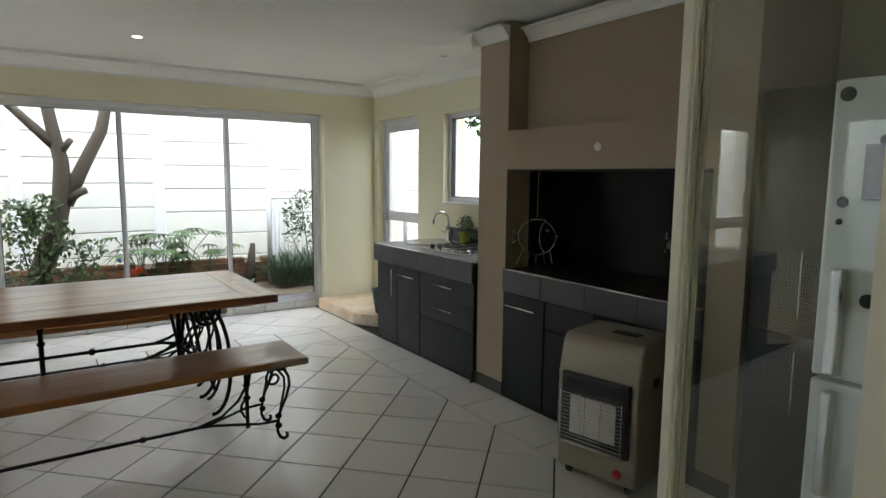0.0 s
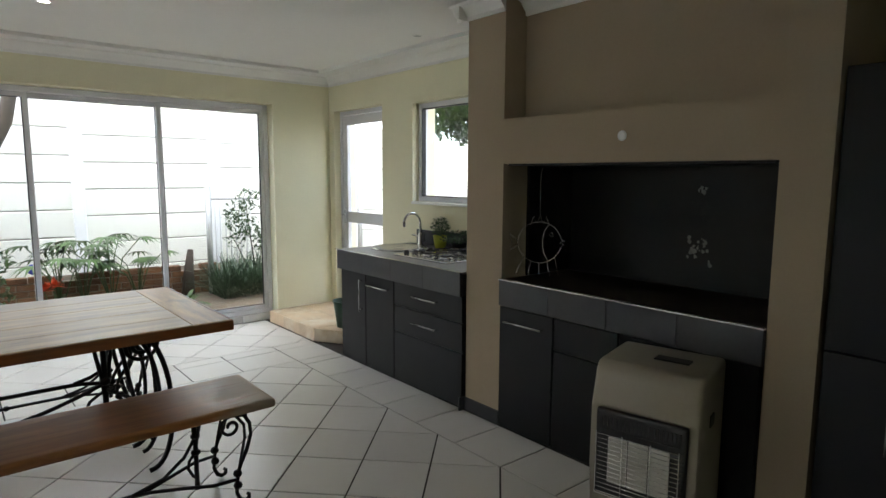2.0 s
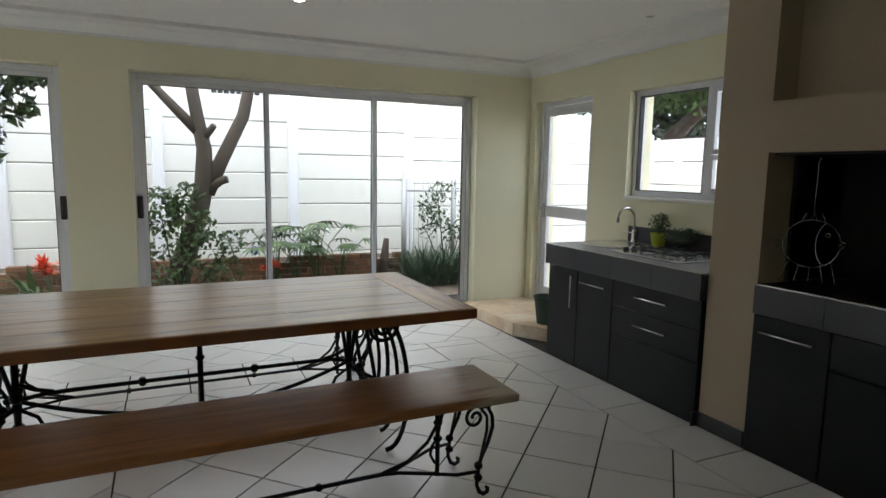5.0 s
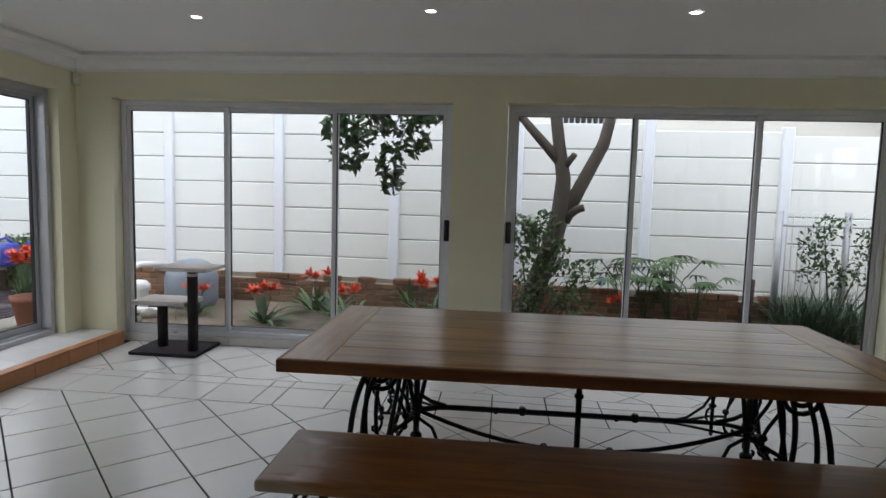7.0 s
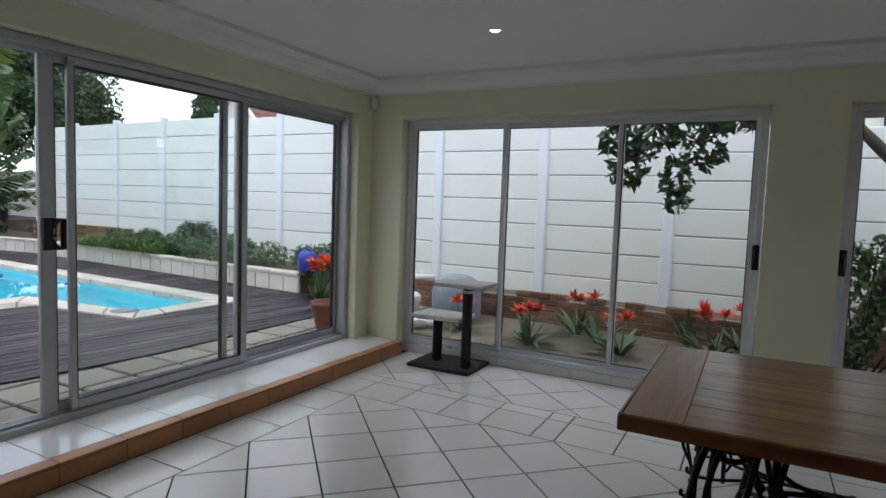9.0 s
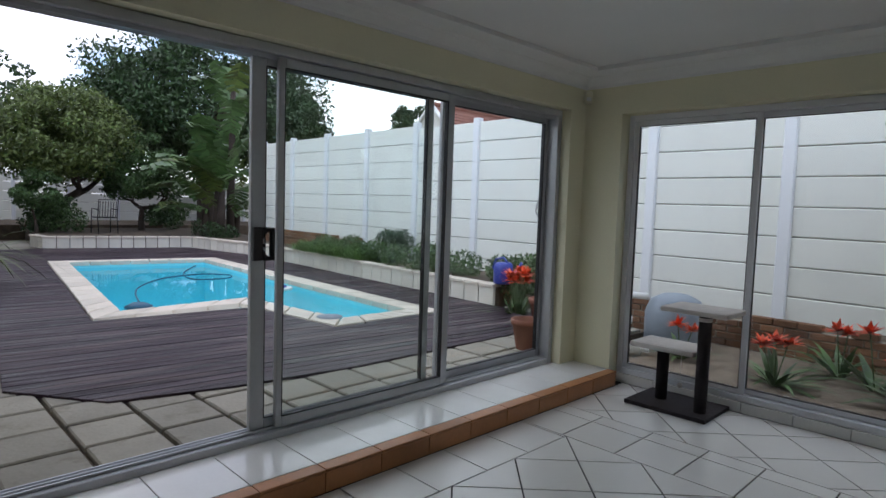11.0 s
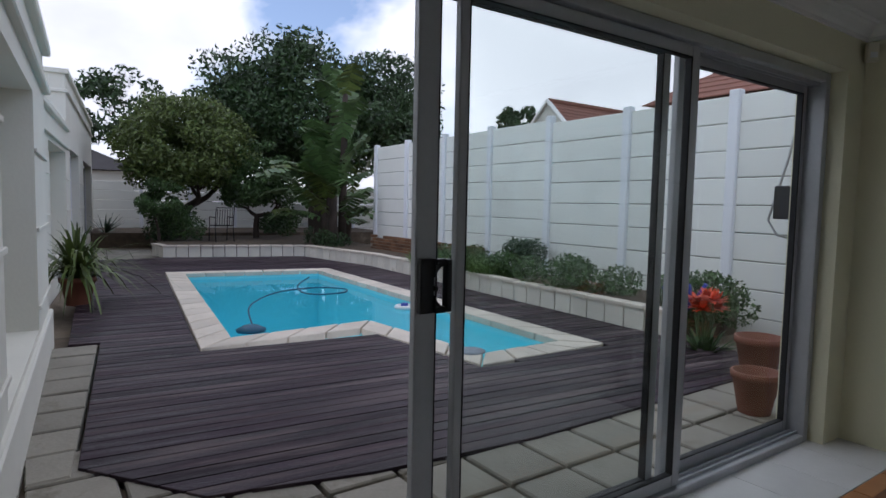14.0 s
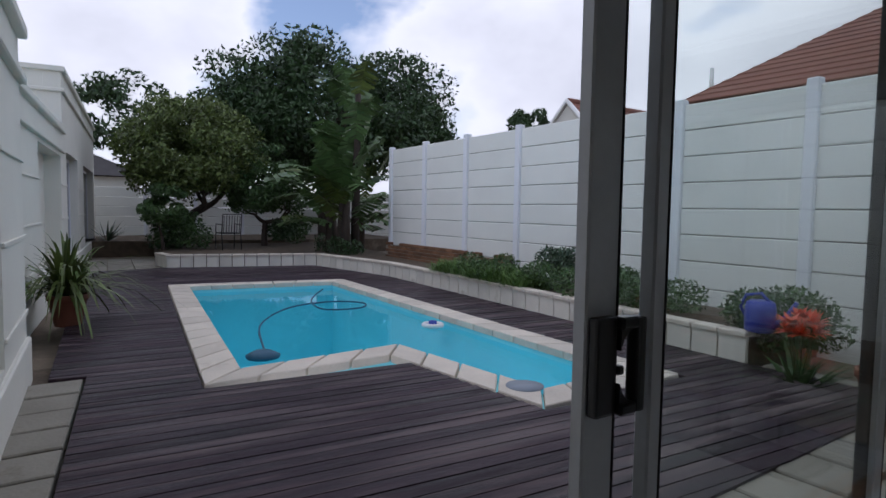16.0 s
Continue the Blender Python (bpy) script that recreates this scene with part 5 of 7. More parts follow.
# cat scratching post
cp = thing("cat_post", "two-tier cat scratching post with plush platforms", "cat furniture", (-3.2, 6.2, 0))
part("base", B(-3.63, -3.05, 6.02, 6.46, 0.001, 0.03, 0.004), SISAL, cp, "dark carpeted base")
part("post", lathe(bmesh.new(), [(0.042, 0.031), (0.042, 0.71)], 20, (-3.14, 6.16, 0)), SISAL, cp, "tall post wound in dark sisal")
part("post", lathe(bmesh.new(), [(0.042, 0.031), (0.042, 0.40)], 20, (-3.46, 6.25, 0)), SISAL, cp)
part("band", lathe(bmesh.new(), [(0.044, 0.66), (0.044, 0.685)], 20, (-3.14, 6.16, 0)), PLUSH, cp)
part("platform", B(-3.40, -2.95, 6.02, 6.36, 0.711, 0.745, 0.01, seg=2), PLUSH, cp)
part("platform", B(-3.66, -3.19, 6.12, 6.44, 0.401, 0.44, 0.012, seg=2), PLUSH, cp)
part("hanging_ball", lathe(bmesh.new(), [(0.0, -0.02), (0.014, -0.014), (0.02, 0), (0.014, 0.014), (0, 0.02)], 12, (-3.28, 6.14, 0.19), cap=False), PLUSH, cp)
part("string", tube(bmesh.new(), [(-3.28, 6.14, 0.205), (-3.28, 6.14, 0.402)], 0.0015, 5), PAPER, cp)

# alarm sensor in the corner, downlights
sn = thing("motion_detector", "small cream alarm sensor high in the corner", "sensor", (-4.24, 6.31, 2.28))
bm = B(-0.03, 0.03, -0.02, 0.022, -0.05, 0.05, 0.008, seg=2)
bmesh.ops.transform(bm, matrix=pose(-4.245, 6.325, 2.29, 0, 0, 45), verts=bm.verts[:])
part("casing", bm, DOORP, sn)
bm = B(-0.018, 0.018, -0.024, -0.019, -0.03, 0.0, 0.002)
bmesh.ops.transform(bm, matrix=pose(-4.245, 6.325, 2.29, 0, 0, 45), verts=bm.verts[:])
part("lens", bm, WHITEP, sn)


def downlight(x, y, z, lit=True):
    t = thing("downlight", "recessed round ceiling downlight, " + ("lit" if lit else "switched off"), "ceiling light", (x, y, z), "ceiling downlights")
    part("trim_ring", lathe(bmesh.new(), [(0.030, -0.001), (0.033, -0.005), (0.042, -0.004), (0.043, 0.0)], 24, (x, y, z), cap=False), TRIM, t)
    part("lens", lathe(bmesh.new(), [(0.0, -0.0015), (0.029, -0.0015), (0.0295, 0.0)], 20, (x, y, z), cap=False), DOWNLIGHT if lit else GALV, t)


# the row at y=1.6 is added out of view, as extra room light
for x_, y_ in ((-2.57, 5.19), (-1.06, 5.07), (0.465, 5.10), (-2.57, 1.6), (-1.05, 1.6), (0.47, 1.6)):
    downlight(x_, y_, H - 0.0005)
downlight(2.655, 4.345, H - 0.0005, False)


# ---- outdoors: laid out square, then turned a little about one corner of the pool ----
OUT = Matrix.Translation((-6.53, 7.0, 0)) @ Matrix.Rotation(radians(-5.0), 4, "Z") @ Matrix.Translation((6.53, -7.0, 0))
BACK = OUT.inverted()


def turned(x, y):
    """A place in the garden's own square layout."""
    p = BACK @ Vector((x, y, 0))
    return (p.x, p.y)


def crossings(poly, x):
    """Where the line at x meets a polygon's outline, from south to north."""
    out = []
    for a, b in zip(poly, poly[1:] + poly[:1]):
        if (a[0] <= x) != (b[0] <= x):
            out.append(a[1] + (x - a[0]) / (b[0] - a[0]) * (b[1] - a[1]))
    return sorted(out)


before_out = set(scene.objects)
SPAN, PHT, FZ = 1.566, 0.319, 0.21
rg = np.random.default_rng(11)

POOL = [turned(*p) for p in ((-14.2, 4.50), (-8.16, 3.72), (-8.27, 5.31), (-6.52, 5.49), (-6.52, 7.00), (-13.68, 7.36))]
CW = 0.32
PX0, PX2, PY0, PY1 = POOL[0][0], POOL[3][0], POOL[1][1], POOL[4][1]
# ground with the pool's hole
bm = bmesh.new()
gx = [-400, -60, -25, PX0 + 0.1, PX2 - 0.1, 6, 30, 400]
gy = [-400, -40, 0, PY0 + 0.1, PY1 - 0.1, 12, 30, 400]
gv = {(i, j): bm.verts.new((x, y, -0.012 if -30 < x < 20 and -30 < y < 25 else -0.05)) for i, x in enumerate(gx) for j, y in enumerate(gy)}
for i in range(len(gx) - 1):
    for j in range(len(gy) - 1):
        if (i, j) != (3, 3):
            bm.faces.new((gv[i, j], gv[i + 1, j], gv[i + 1, j + 1], gv[i, j + 1]))
structure("ground", bm, SOIL, "sandy garden soil reaching away all round", "ground")

# pool
pool = thing("swimming_pool", "L-shaped swimming pool with pale coping and turquoise walls", "pool", (-11, 5.4, 0), kind="structure")


def inset(poly, d):
    """An outline, counter-clockwise, moved in by d."""
    out = []
    for i, p in enumerate(poly):
        a_, b_, c_ = Vector(poly[i - 1]), Vector(p), Vector(poly[(i + 1) % len(poly)])
        d1, d2 = (b_ - a_).normalized(), (c_ - b_).normalized()
        n1, n2 = Vector((-d1.y, d1.x)), Vector((-d2.y, d2.x))
        out.append(tuple(b_ + (n1 + n2) * (d / (1 + n1.dot(n2)))))
    return out


shell = inset(POOL, 0.29)
inner = inset(POOL, CW)
bm = bmesh.new()
rim = [bm.verts.new((x, y, DZ - 0.02)) for x, y in shell]
low = [bm.verts.new((x, y, -1.25)) for x, y in shell]
for i in range(6):
    bm.faces.new((rim[i], rim[(i + 1) % 6], low[(i + 1) % 6], low[i]))
bm.faces.new((low[0], low[1], low[2], low[5]))
bm.faces.new((low[2], low[3], low[4], low[5]))
part("basin", bm, POOLW, pool)
part("shallow_step", prism(bmesh.new(), [shell[2], shell[3], shell[4], (shell[2][0], shell[4][1])], -1.24, -0.35), POOLW, pool)
WATER = bpy.data.materials.new("pool_water")
WATER.use_nodes = True
wn_, wl_ = WATER.node_tree.nodes, WATER.node_tree.links
wn_.clear()
o_ = wn_.new("ShaderNodeOutputMaterial")
tr_ = wn_.new("ShaderNodeBsdfTransparent")
tr_.inputs[0].default_value = (0.70, 0.95, 0.98, 1)
gl_ = wn_.new("ShaderNodeBsdfGlossy")
gl_.inputs["Roughness"].default_value = 0.03
fr_ = wn_.new("ShaderNodeFresnel")
fr_.inputs["IOR"].default_value = 1.12
nz_ = wn_.new("ShaderNodeTexNoise")
nz_.inputs["Scale"].default_value = 3.5
bp_ = wn_.new("ShaderNodeBump")
bp_.inputs["Strength"].default_value = 0.06
bp_.inputs["Distance"].default_value = 0.05
mx_ = wn_.new("ShaderNodeMixShader")
wl_.new(nz_.outputs["Fac"], bp_.inputs["Height"])
wl_.new(bp_.outputs[0], gl_.inputs["Normal"])
wl_.new(bp_.outputs[0], fr_.inputs["Normal"])
wl_.new(fr_.outputs[0], mx_.inputs[0])
wl_.new(tr_.outputs[0], mx_.inputs[1])
wl_.new(gl_.outputs[0], mx_.inputs[2])
wl_.new(mx_.outputs[0], o_.inputs[0])
bm = bmesh.new()
wv = [bm.verts.new((x, y, DZ - 0.10)) for x, y in shell]
bm.faces.new((wv[0], wv[1], wv[2], wv[5]))
bm.faces.new((wv[2], wv[3], wv[4], wv[5]))
part("water", bm, WATER, pool, "still clear turquoise water").visible_shadow = False


for i, k in enumerate((15, 4, 4, 4, 18, 7)):
    a, b, c, d = (Vector(p) for p in (POOL[i], POOL[(i + 1) % 6], inner[(i + 1) % 6], inner[i]))
    for j in range(k):
        quad = [a.lerp(b, j / k), a.lerp(b, (j + 1) / k), d.lerp(c, (j + 1) / k), d.lerp(c, j / k)]
        part("coping_stone", prism(bmesh.new(), shrink([tuple(q) for q in quad], 0.010), DZ - 0.05, DZ + 0.022 + random.uniform(-0.002, 0.002), 0.008), COPING, pool)
part("skimmer_lid", lathe(bmesh.new(), [(0.14, DZ + 0.0235), (0.14, DZ + 0.03), (0.0, DZ + 0.032)], 24, (POOL[3][0] - 0.42, POOL[3][1] + 0.16, 0), cap=False), GREYP, pool)
cl = thing("pool_cleaner", "dark blue pool cleaner with a floating hose", "pool cleaner", (-8.9, 4.3, 0.03))
part("body", lathe(bmesh.new(), [(0.02, 0.022), (0.15, 0.024), (0.16, 0.05), (0.08, 0.09), (0.0, 0.10)], 16, (-8.95, 4.25, 0), cap=False), HOSEM, cl)
hose = [(-8.95, 4.3, 0.06), (-9.4, 4.35, 0.03), (-10.6, 4.6, 0.026), (-11.6, 5.2, 0.026), (-11.9, 5.9, 0.026), (-11.6, 6.3, 0.026), (-11.2, 6.1, 0.026), (-11.3, 5.6, 0.026), (-12.2, 5.7, 0.026), (-13.4, 6.3, 0.026)]
smooth = []
for i in range(len(hose) - 1):
    p0, p1, p2, p3 = (Vector(hose[max(0, min(len(hose) - 1, i + k))]) for k in (-1, 0, 1, 2))
    for s in range(6):
        t_ = s / 6
        smooth.append(0.5 * ((2 * p1) + (p2 - p0) * t_ + (2 * p0 - 5 * p1 + 4 * p2 - p3) * t_ ** 2 + (3 * p1 - p0 - 3 * p2 + p3) * t_ ** 3))
part("hose", tube(bmesh.new(), smooth, 0.012, 8), HOSEM, cl)
fl = thing("chlorine_floater", "blue and white floating dispenser on the water", "pool float", (-9.6, 6.4, 0.03))
part("ring", tube(bmesh.new(), [(-9.6 + 0.11 * math.cos(a), 6.4 + 0.11 * math.sin(a), 0.04) for a in [2 * math.pi * i / 16 for i in range(16)]], 0.03, 8, closed=True), WHITEP, fl)
part("cap", lathe(bmesh.new(), [(0.05, 0.03), (0.05, 0.09), (0.0, 0.10)], 14, (-9.6, 6.4, 0), cap=False), BLUEP, fl)

# timber deck, boards running north to south
deck = thing("deck", "weathered dark purple-brown timber deck round the pool", "deck", (-9, 5, 0), kind="structure")
DECKLINE = [turned(*p) for p in ((-5.24, 7.9), (-5.22, 5.97), (-5.21, 4.79), (-5.31, 3.87), (-5.49, 3.14), (-6.10, 2.70), (-8.88, 3.04), (-8.93, 2.80), (-11.3, 3.0), (-17.0, 3.55), (-17.2, 5.0), (-16.4, 7.95), (-13.75, 8.37), (-6.45, 7.83))]
bw, x = 0.112, max(p[0] for p in DECKLINE) - 0.004
while x > -17.4:
    a, b = x - bw + 0.010, x
    xm = (a + b) / 2
    x -= bw
    c = crossings(DECKLINE, xm)
    h = crossings(POOL, xm)
    if len(c) < 2:
        continue
    strip = clip_rect(DECKLINE, a, b, -99, 99)
    for lo, hi in (((-99, h[0] - 0.006), (h[-1] + 0.006, 99)) if len(h) > 1 else ((-99, 99),)):
        piece = [p for k, p in enumerate(clip_rect(strip, -99, 99, lo, hi)) if k >= 0]
        piece = [p for k, p in enumerate(piece) if (Vector(p) - Vector(piece[k - 1])).length > 0.002]
        if len(piece) > 2 and area(piece) > 0.004:
            part("deck_board", prism(bmesh.new(), piece, DZ - 0.014, DZ + 0.011 + random.uniform(-0.0015, 0.0015), 0.003), DECK, deck)
far_pav = thing("pavement", "square pavers leading to the far garden", "pavement", (-18, 3, 0), kind="structure")
for i in range(6):
    for j in range(4):
        part("paver", prism(bmesh.new(), [(-17.4 - i * 0.5, 2.5 + j * 0.5), (-16.91 - i * 0.5, 2.5 + j * 0.5), (-16.91 - i * 0.5, 2.99 + j * 0.5), (-17.4 - i * 0.5, 2.99 + j * 0.5)], -0.01, 0.10 + random.uniform(-0.003, 0.005), 0.008), PAVE, far_pav)

# raised beds
TILEW = mat("planter_tile", (0.72, 0.69, 0.60), 0.7, var=0.12, scale=3, fine=50, vary=0.08, bump=0.15, stain=(0.4, 0.36, 0.27), stain_scale=3, stain_lo=0.6)


def planter_run(name, pts, z0, z1, step, label):
    t = thing(name, label, "planter", (*pts[0], z0), kind="structure")
    for a, b in zip(pts, pts[1:]):
        a, b = Vector(a), Vector(b)
        d = (b - a).normalized()
        n_ = Vector((d.y, -d.x))
        k = max(1, round((b - a).length / step))
        for i in range(k):
            p, q = a + (b - a) * (i / k) + d * 0.009, a + (b - a) * ((i + 1) / k) - d * 0.009
            part("facing_tile", prism(bmesh.new(), [p, q, q + n_ * 0.04, p + n_ * 0.04], z0, z1 - 0.045, 0.003), TILEW, t)
            part("capping_stone", prism(bmesh.new(), [p - n_ * 0.02, q - n_ * 0.02, q + n_ * 0.14, p + n_ * 0.14], z1 - 0.043, z1, 0.01), COPING, t)
        part("backing", prism(bmesh.new(), [a + n_ * 0.041, b + n_ * 0.041, b + n_ * 0.12, a + n_ * 0.12], z0 - 0.1, z1 - 0.045), DARKSOIL, t)
    return t


planter_run("raised_bed_wall", [turned(-6.45, 7.84), turned(-13.75, 8.38)], DZ, 0.40, 0.28, "low white-tiled wall of the raised flower bed")
planter_run("raised_bed_wall", [turned(*p) for p in ((-13.75, 8.38), (-16.4, 7.98), (-17.2, 5.0), (-18.0, 4.9))], DZ, 0.40, 0.26, "low white-tiled wall of the far garden bed")
bm = bmesh.new()
prism(bm, [turned(*p) for p in ((-6.5, 7.95), (-13.75, 8.5), (-16.5, 8.05), (-17.3, 5.05), (-33, 6.5), (-33, 12), (-15, 9.75), (-6.5, 9.3))], -0.011, 0.33)
structure("bed_soil", bm, DARKSOIL, "dark planted soil in the raised beds", "soil")

# ---- plants ----
def blade(v, f, base, direction, length, width, droop, seg=5):
    """One arching strap leaf."""
    base, d = np.array(base, float), np.array(direction, float)
    side = np.cross(d, (0, 0, 1.0))
    side /= np.linalg.norm(side) + 1e-9
    i0 = len(v)
    for s in range(seg + 1):
        t_ = s / seg
        p = base + d * length * t_ - np.array((0, 0, 1.0)) * droop * length * t_ * t_
        w = width * (0.55 + 1.1 * t_ if t_ < 0.4 else 1.0 - (t_ - 0.4) / 0.6) * 0.5 + 0.001
        v += [tuple(p - side * w), tuple(p + side * w)]
    for s in range(seg):
        a = i0 + 2 * s
        f.append((a, a + 1, a + 3, a + 2))


def strap_plant(name, at, n, length, width, droop, material, label, flowers=0, up=0.9, group="", fl_h=0.7):
    t = thing(name, label, "plant", at, group)
    v, f = [], []
    for _ in range(n):
        a = rg.uniform(0, 2 * math.pi)
        e = rg.uniform(0.35, 1.25) * up
        d = (math.cos(a) * math.cos(e), math.sin(a) * math.cos(e), math.sin(e))
        blade(v, f, (at[0] + 0.03 * math.cos(a), at[1] + 0.03 * math.sin(a), at[2]), d, length * rg.uniform(0.65, 1.1), width, droop * rg.uniform(0.5, 1.2))
    part("leaves", raw("leaves", v, f, material), None, t)
    for k in range(flowers):
        a = rg.uniform(0, 6.28)
        fx, fy, fz = at[0] + 0.10 * math.cos(a), at[1] + 0.10 * math.sin(a), at[2] + length * fl_h * rg.uniform(0.85, 1.1)
        part("stalk", tube(bmesh.new(), [(at[0], at[1], at[2]), (fx, fy, fz)], 0.006, 6), LEAF, t)
        v, f = [], []
        for _ in range(38):
            d = rg.normal(size=3)
            d[2] = abs(d[2]) * 0.9
            d /= np.linalg.norm(d)
            blade(v, f, (fx, fy, fz), d, rg.uniform(0.08, 0.145), 0.042, 0.15, 2)
        part("flower_head", raw("flower_head", v, f, FLOWER), None, t, "cluster of orange-red trumpet flowers")
    return t


strap_plant("flowering_clivia", (*turned(-5.95, 7.7), 0.0), 64, 0.58, 0.05, 0.5, LEAF, "large clivia in full orange bloom beside the raised bed", 9, 1.15, fl_h=1.0)


def leafy(name, at, clumps, leaf_mat, leaf, label, category="shrub", stems=0, group=""):
    """A shrub of many leaves in uneven clumps: (dx, dy, dz, rx, ry, rz, n)."""
    t = thing(name, label, category, at, group)
    v, f = [], []
    for dx, dy, dz, rx, ry, rz, n in clumps:
        v2, f2 = leaf_cloud(n, (at[0] + dx, at[1] + dy, at[2] + dz), (rx, ry, rz), leaf, rg)
        o = len(v)
        v += v2
        f += [tuple(i + o for i in q) for q in f2]
    part("foliage", raw("foliage", v, f, leaf_mat), None, t)
    if stems:
        bm = bmesh.new()
        for _ in range(stems):
            dx, dy, dz, rx, ry, rz, n = clumps[rg.integers(len(clumps))]
            tube(bm, [at, (at[0] + dx * 0.5, at[1] + dy * 0.5, at[2] + dz * 0.5), (at[0] + dx, at[1] + dy, at[2] + dz)], [0.012, 0.009, 0.004], 6)
        part("stems", bm, BARKD, t)
    return t


def grass_patch(name, x0, x1, y0, y1, z, n, length, label, material=None):
    v, f = [], []
    for _ in range(n):
        a = rg.uniform(0, 6.28)
        e = rg.uniform(0.6, 1.4)
        blade(v, f, (rg.uniform(x0, x1), rg.uniform(y0, y1), z), (math.cos(a) * math.cos(e), math.sin(a) * math.cos(e), math.sin(e)), length * rg.uniform(0.5, 1.1), 0.012, 0.35, 3)
    return tagged(new(name, raw(name, v, f, material or GRASSM)), label, "grass", kind="stuff")


# raised bed planting: grassy mounds and a flowering ground cover
for x0, x1, h in ((-12.3, -11.5, 0.46), (-11.3, -10.5, 0.5), (-10.6, -9.8, 0.42)):
    grass_patch("grass_mound", x0, x1, 7.84, 8.35, 0.32, 2400, h, "bright green grassy mound spilling over the bed wall")
cl_ = [(rg.uniform(-3.2, 3.2), rg.uniform(-0.35, 0.35), rg.uniform(0.0, 0.26), 0.32, 0.24, 0.2, 460) for _ in range(34)]
leafy("ground_cover", (-9.4, 8.3, 0.36), cl_, LEAF, 0.028, "spreading green ground cover in the raised bed", "plant")
leafy("shrub", (-10.2, 8.75, 0.45), [(rg.uniform(-0.5, 0.5), rg.uniform(-0.1, 0.15), rg.uniform(0, 0.3), 0.25, 0.2, 0.2, 420) for _ in range(7)], LEAFB, 0.03, "rounded grey-green shrub against the white wall")
v, f = leaf_cloud(260, (-8.2, 8.3, 0.56), (1.9, 0.35, 0.1), 0.016, rg)
tagged(new("daisy_flowers", raw("daisy_flowers", v, f, WHITEFL)), "scattered small white daisies over the ground cover", "flowers", kind="stuff")

# watering can
wc = thing("watering_can", "blue plastic watering can on the bed wall", "watering can", (-6.50, 7.98, 0.40))
part("body", lathe(bmesh.new(), [(0.105, 0.402), (0.125, 0.42), (0.125, 0.60), (0.115, 0.66), (0.085, 0.68)], 24, (-6.50, 7.98, 0)), BLUEP, wc)
part("spout", tube(bmesh.new(), [(-6.38, 7.98, 0.46), (-6.26, 7.98, 0.58), (-6.19, 7.98, 0.70)], [0.03, 0.022, 0.018], 10), BLUEP, wc)
part("handle", tube(bmesh.new(), [(-6.62, 7.98, 0.50), (-6.69, 7.98, 0.60), (-6.64, 7.98, 0.71), (-6.50, 7.98, 0.74), (-6.42, 7.98, 0.67)], 0.014, 8), BLUEP, wc)


def flower_pot(at, r, h, label):
    t = thing("flower_pot", label, "pot", at, "terracotta pots")
    part("pot", lathe(bmesh.new(), [(r * 0.65, 0.001), (r * 0.92, h * 0.82), (r, h * 0.83), (r * 1.02, h), (r * 0.9, h), (r * 0.85, h * 0.8), (0.001, h * 0.78)], 28, at, cap=False), POTC, t)
    return t


flower_pot((*turned(-4.78, 6.36), DZ), 0.15, 0.27, "empty terracotta pot on the pavers by the door")
flower_pot((*turned(-5.20, 7.22), DZ), 0.18, 0.32, "large terracotta pot beside the clivia")
pl_ = flower_pot((*turned(-11.25, 3.02), DZ), 0.20, 0.34, "terracotta pot under a fountain of long leaves")
strap_plant("ponytail_palm", (*turned(-11.25, 3.02), DZ + 0.28), 260, 1.35, 0.045, 0.85, LEAFY, "pot plant with long drooping strap leaves by the wall", 0, 1.5)


# ---- trees ----
def limb(bm, p, d, length, r, depth, tips, bend=0.25, spread=0.6, split=2):
    """A tapering limb that forks."""
    p, d = Vector(p), Vector(d).normalized()
    pts, rs = [p.copy()], [r]
    for i in range(5):
        d = (d + Vector(rg.normal(size=3)) * bend * 0.3).normalized()
        p = p + d * (length / 5)
        pts.append(p.copy())
        rs.append(r * (1 - 0.07 * (i + 1)))
    tube(bm, pts, rs, 8)
    if depth == 0:
        tips.append(p)
        return
    for _ in range(split):
        nd = (d + Vector(rg.normal(size=3)) * spread).normalized()
        nd.z = abs(nd.z) * 0.8 + 0.1
        limb(bm, p, nd, length * rg.uniform(0.6, 0.85), r * 0.62, depth - 1, tips, bend, spread, split)


def crown_tree(at, height, radii, n_clumps, leaf, per, material, label, trunk_r=0.2, trunk_h=None, lean=(0, 0), flat=0.0, bark=BARKD):
    """Trunk and limbs with an uneven crown of many leaf clumps."""
    t = thing("tree", label, "tree", at)
    th = trunk_h or height * 0.3
    bm, tips = bmesh.new(), []
    limb(bm, at, (lean[0], lean[1], 1), th, trunk_r, 3, tips, 0.3, 0.75, 2)
    part("trunk", bm, bark, t)
    cx, cy, cz = at[0] + lean[0] * th, at[1] + lean[1] * th, at[2] + height - radii[2]
    v, f = [], []
    for k in range(n_clumps):
        d = rg.normal(size=3)
        d /= np.linalg.norm(d)
        q = rg.uniform(0.55, 1.0)
        if d[2] < -0.3:
            d[2] *= 0.6
        c = (cx + d[0] * radii[0] * q, cy + d[1] * radii[1] * q, cz + d[2] * radii[2] * q)
        cr = min(radii) * rg.uniform(0.16, 0.34)
        v2, f2 = leaf_cloud(per, c, (cr * 1.25, cr * 1.25, cr * 0.85), leaf, rg)
        o = len(v)
        v += v2
        f += [tuple(i + o for i in q_) for q_ in f2]
    part("crown", raw("crown", v, f, material), None, t)
    return t


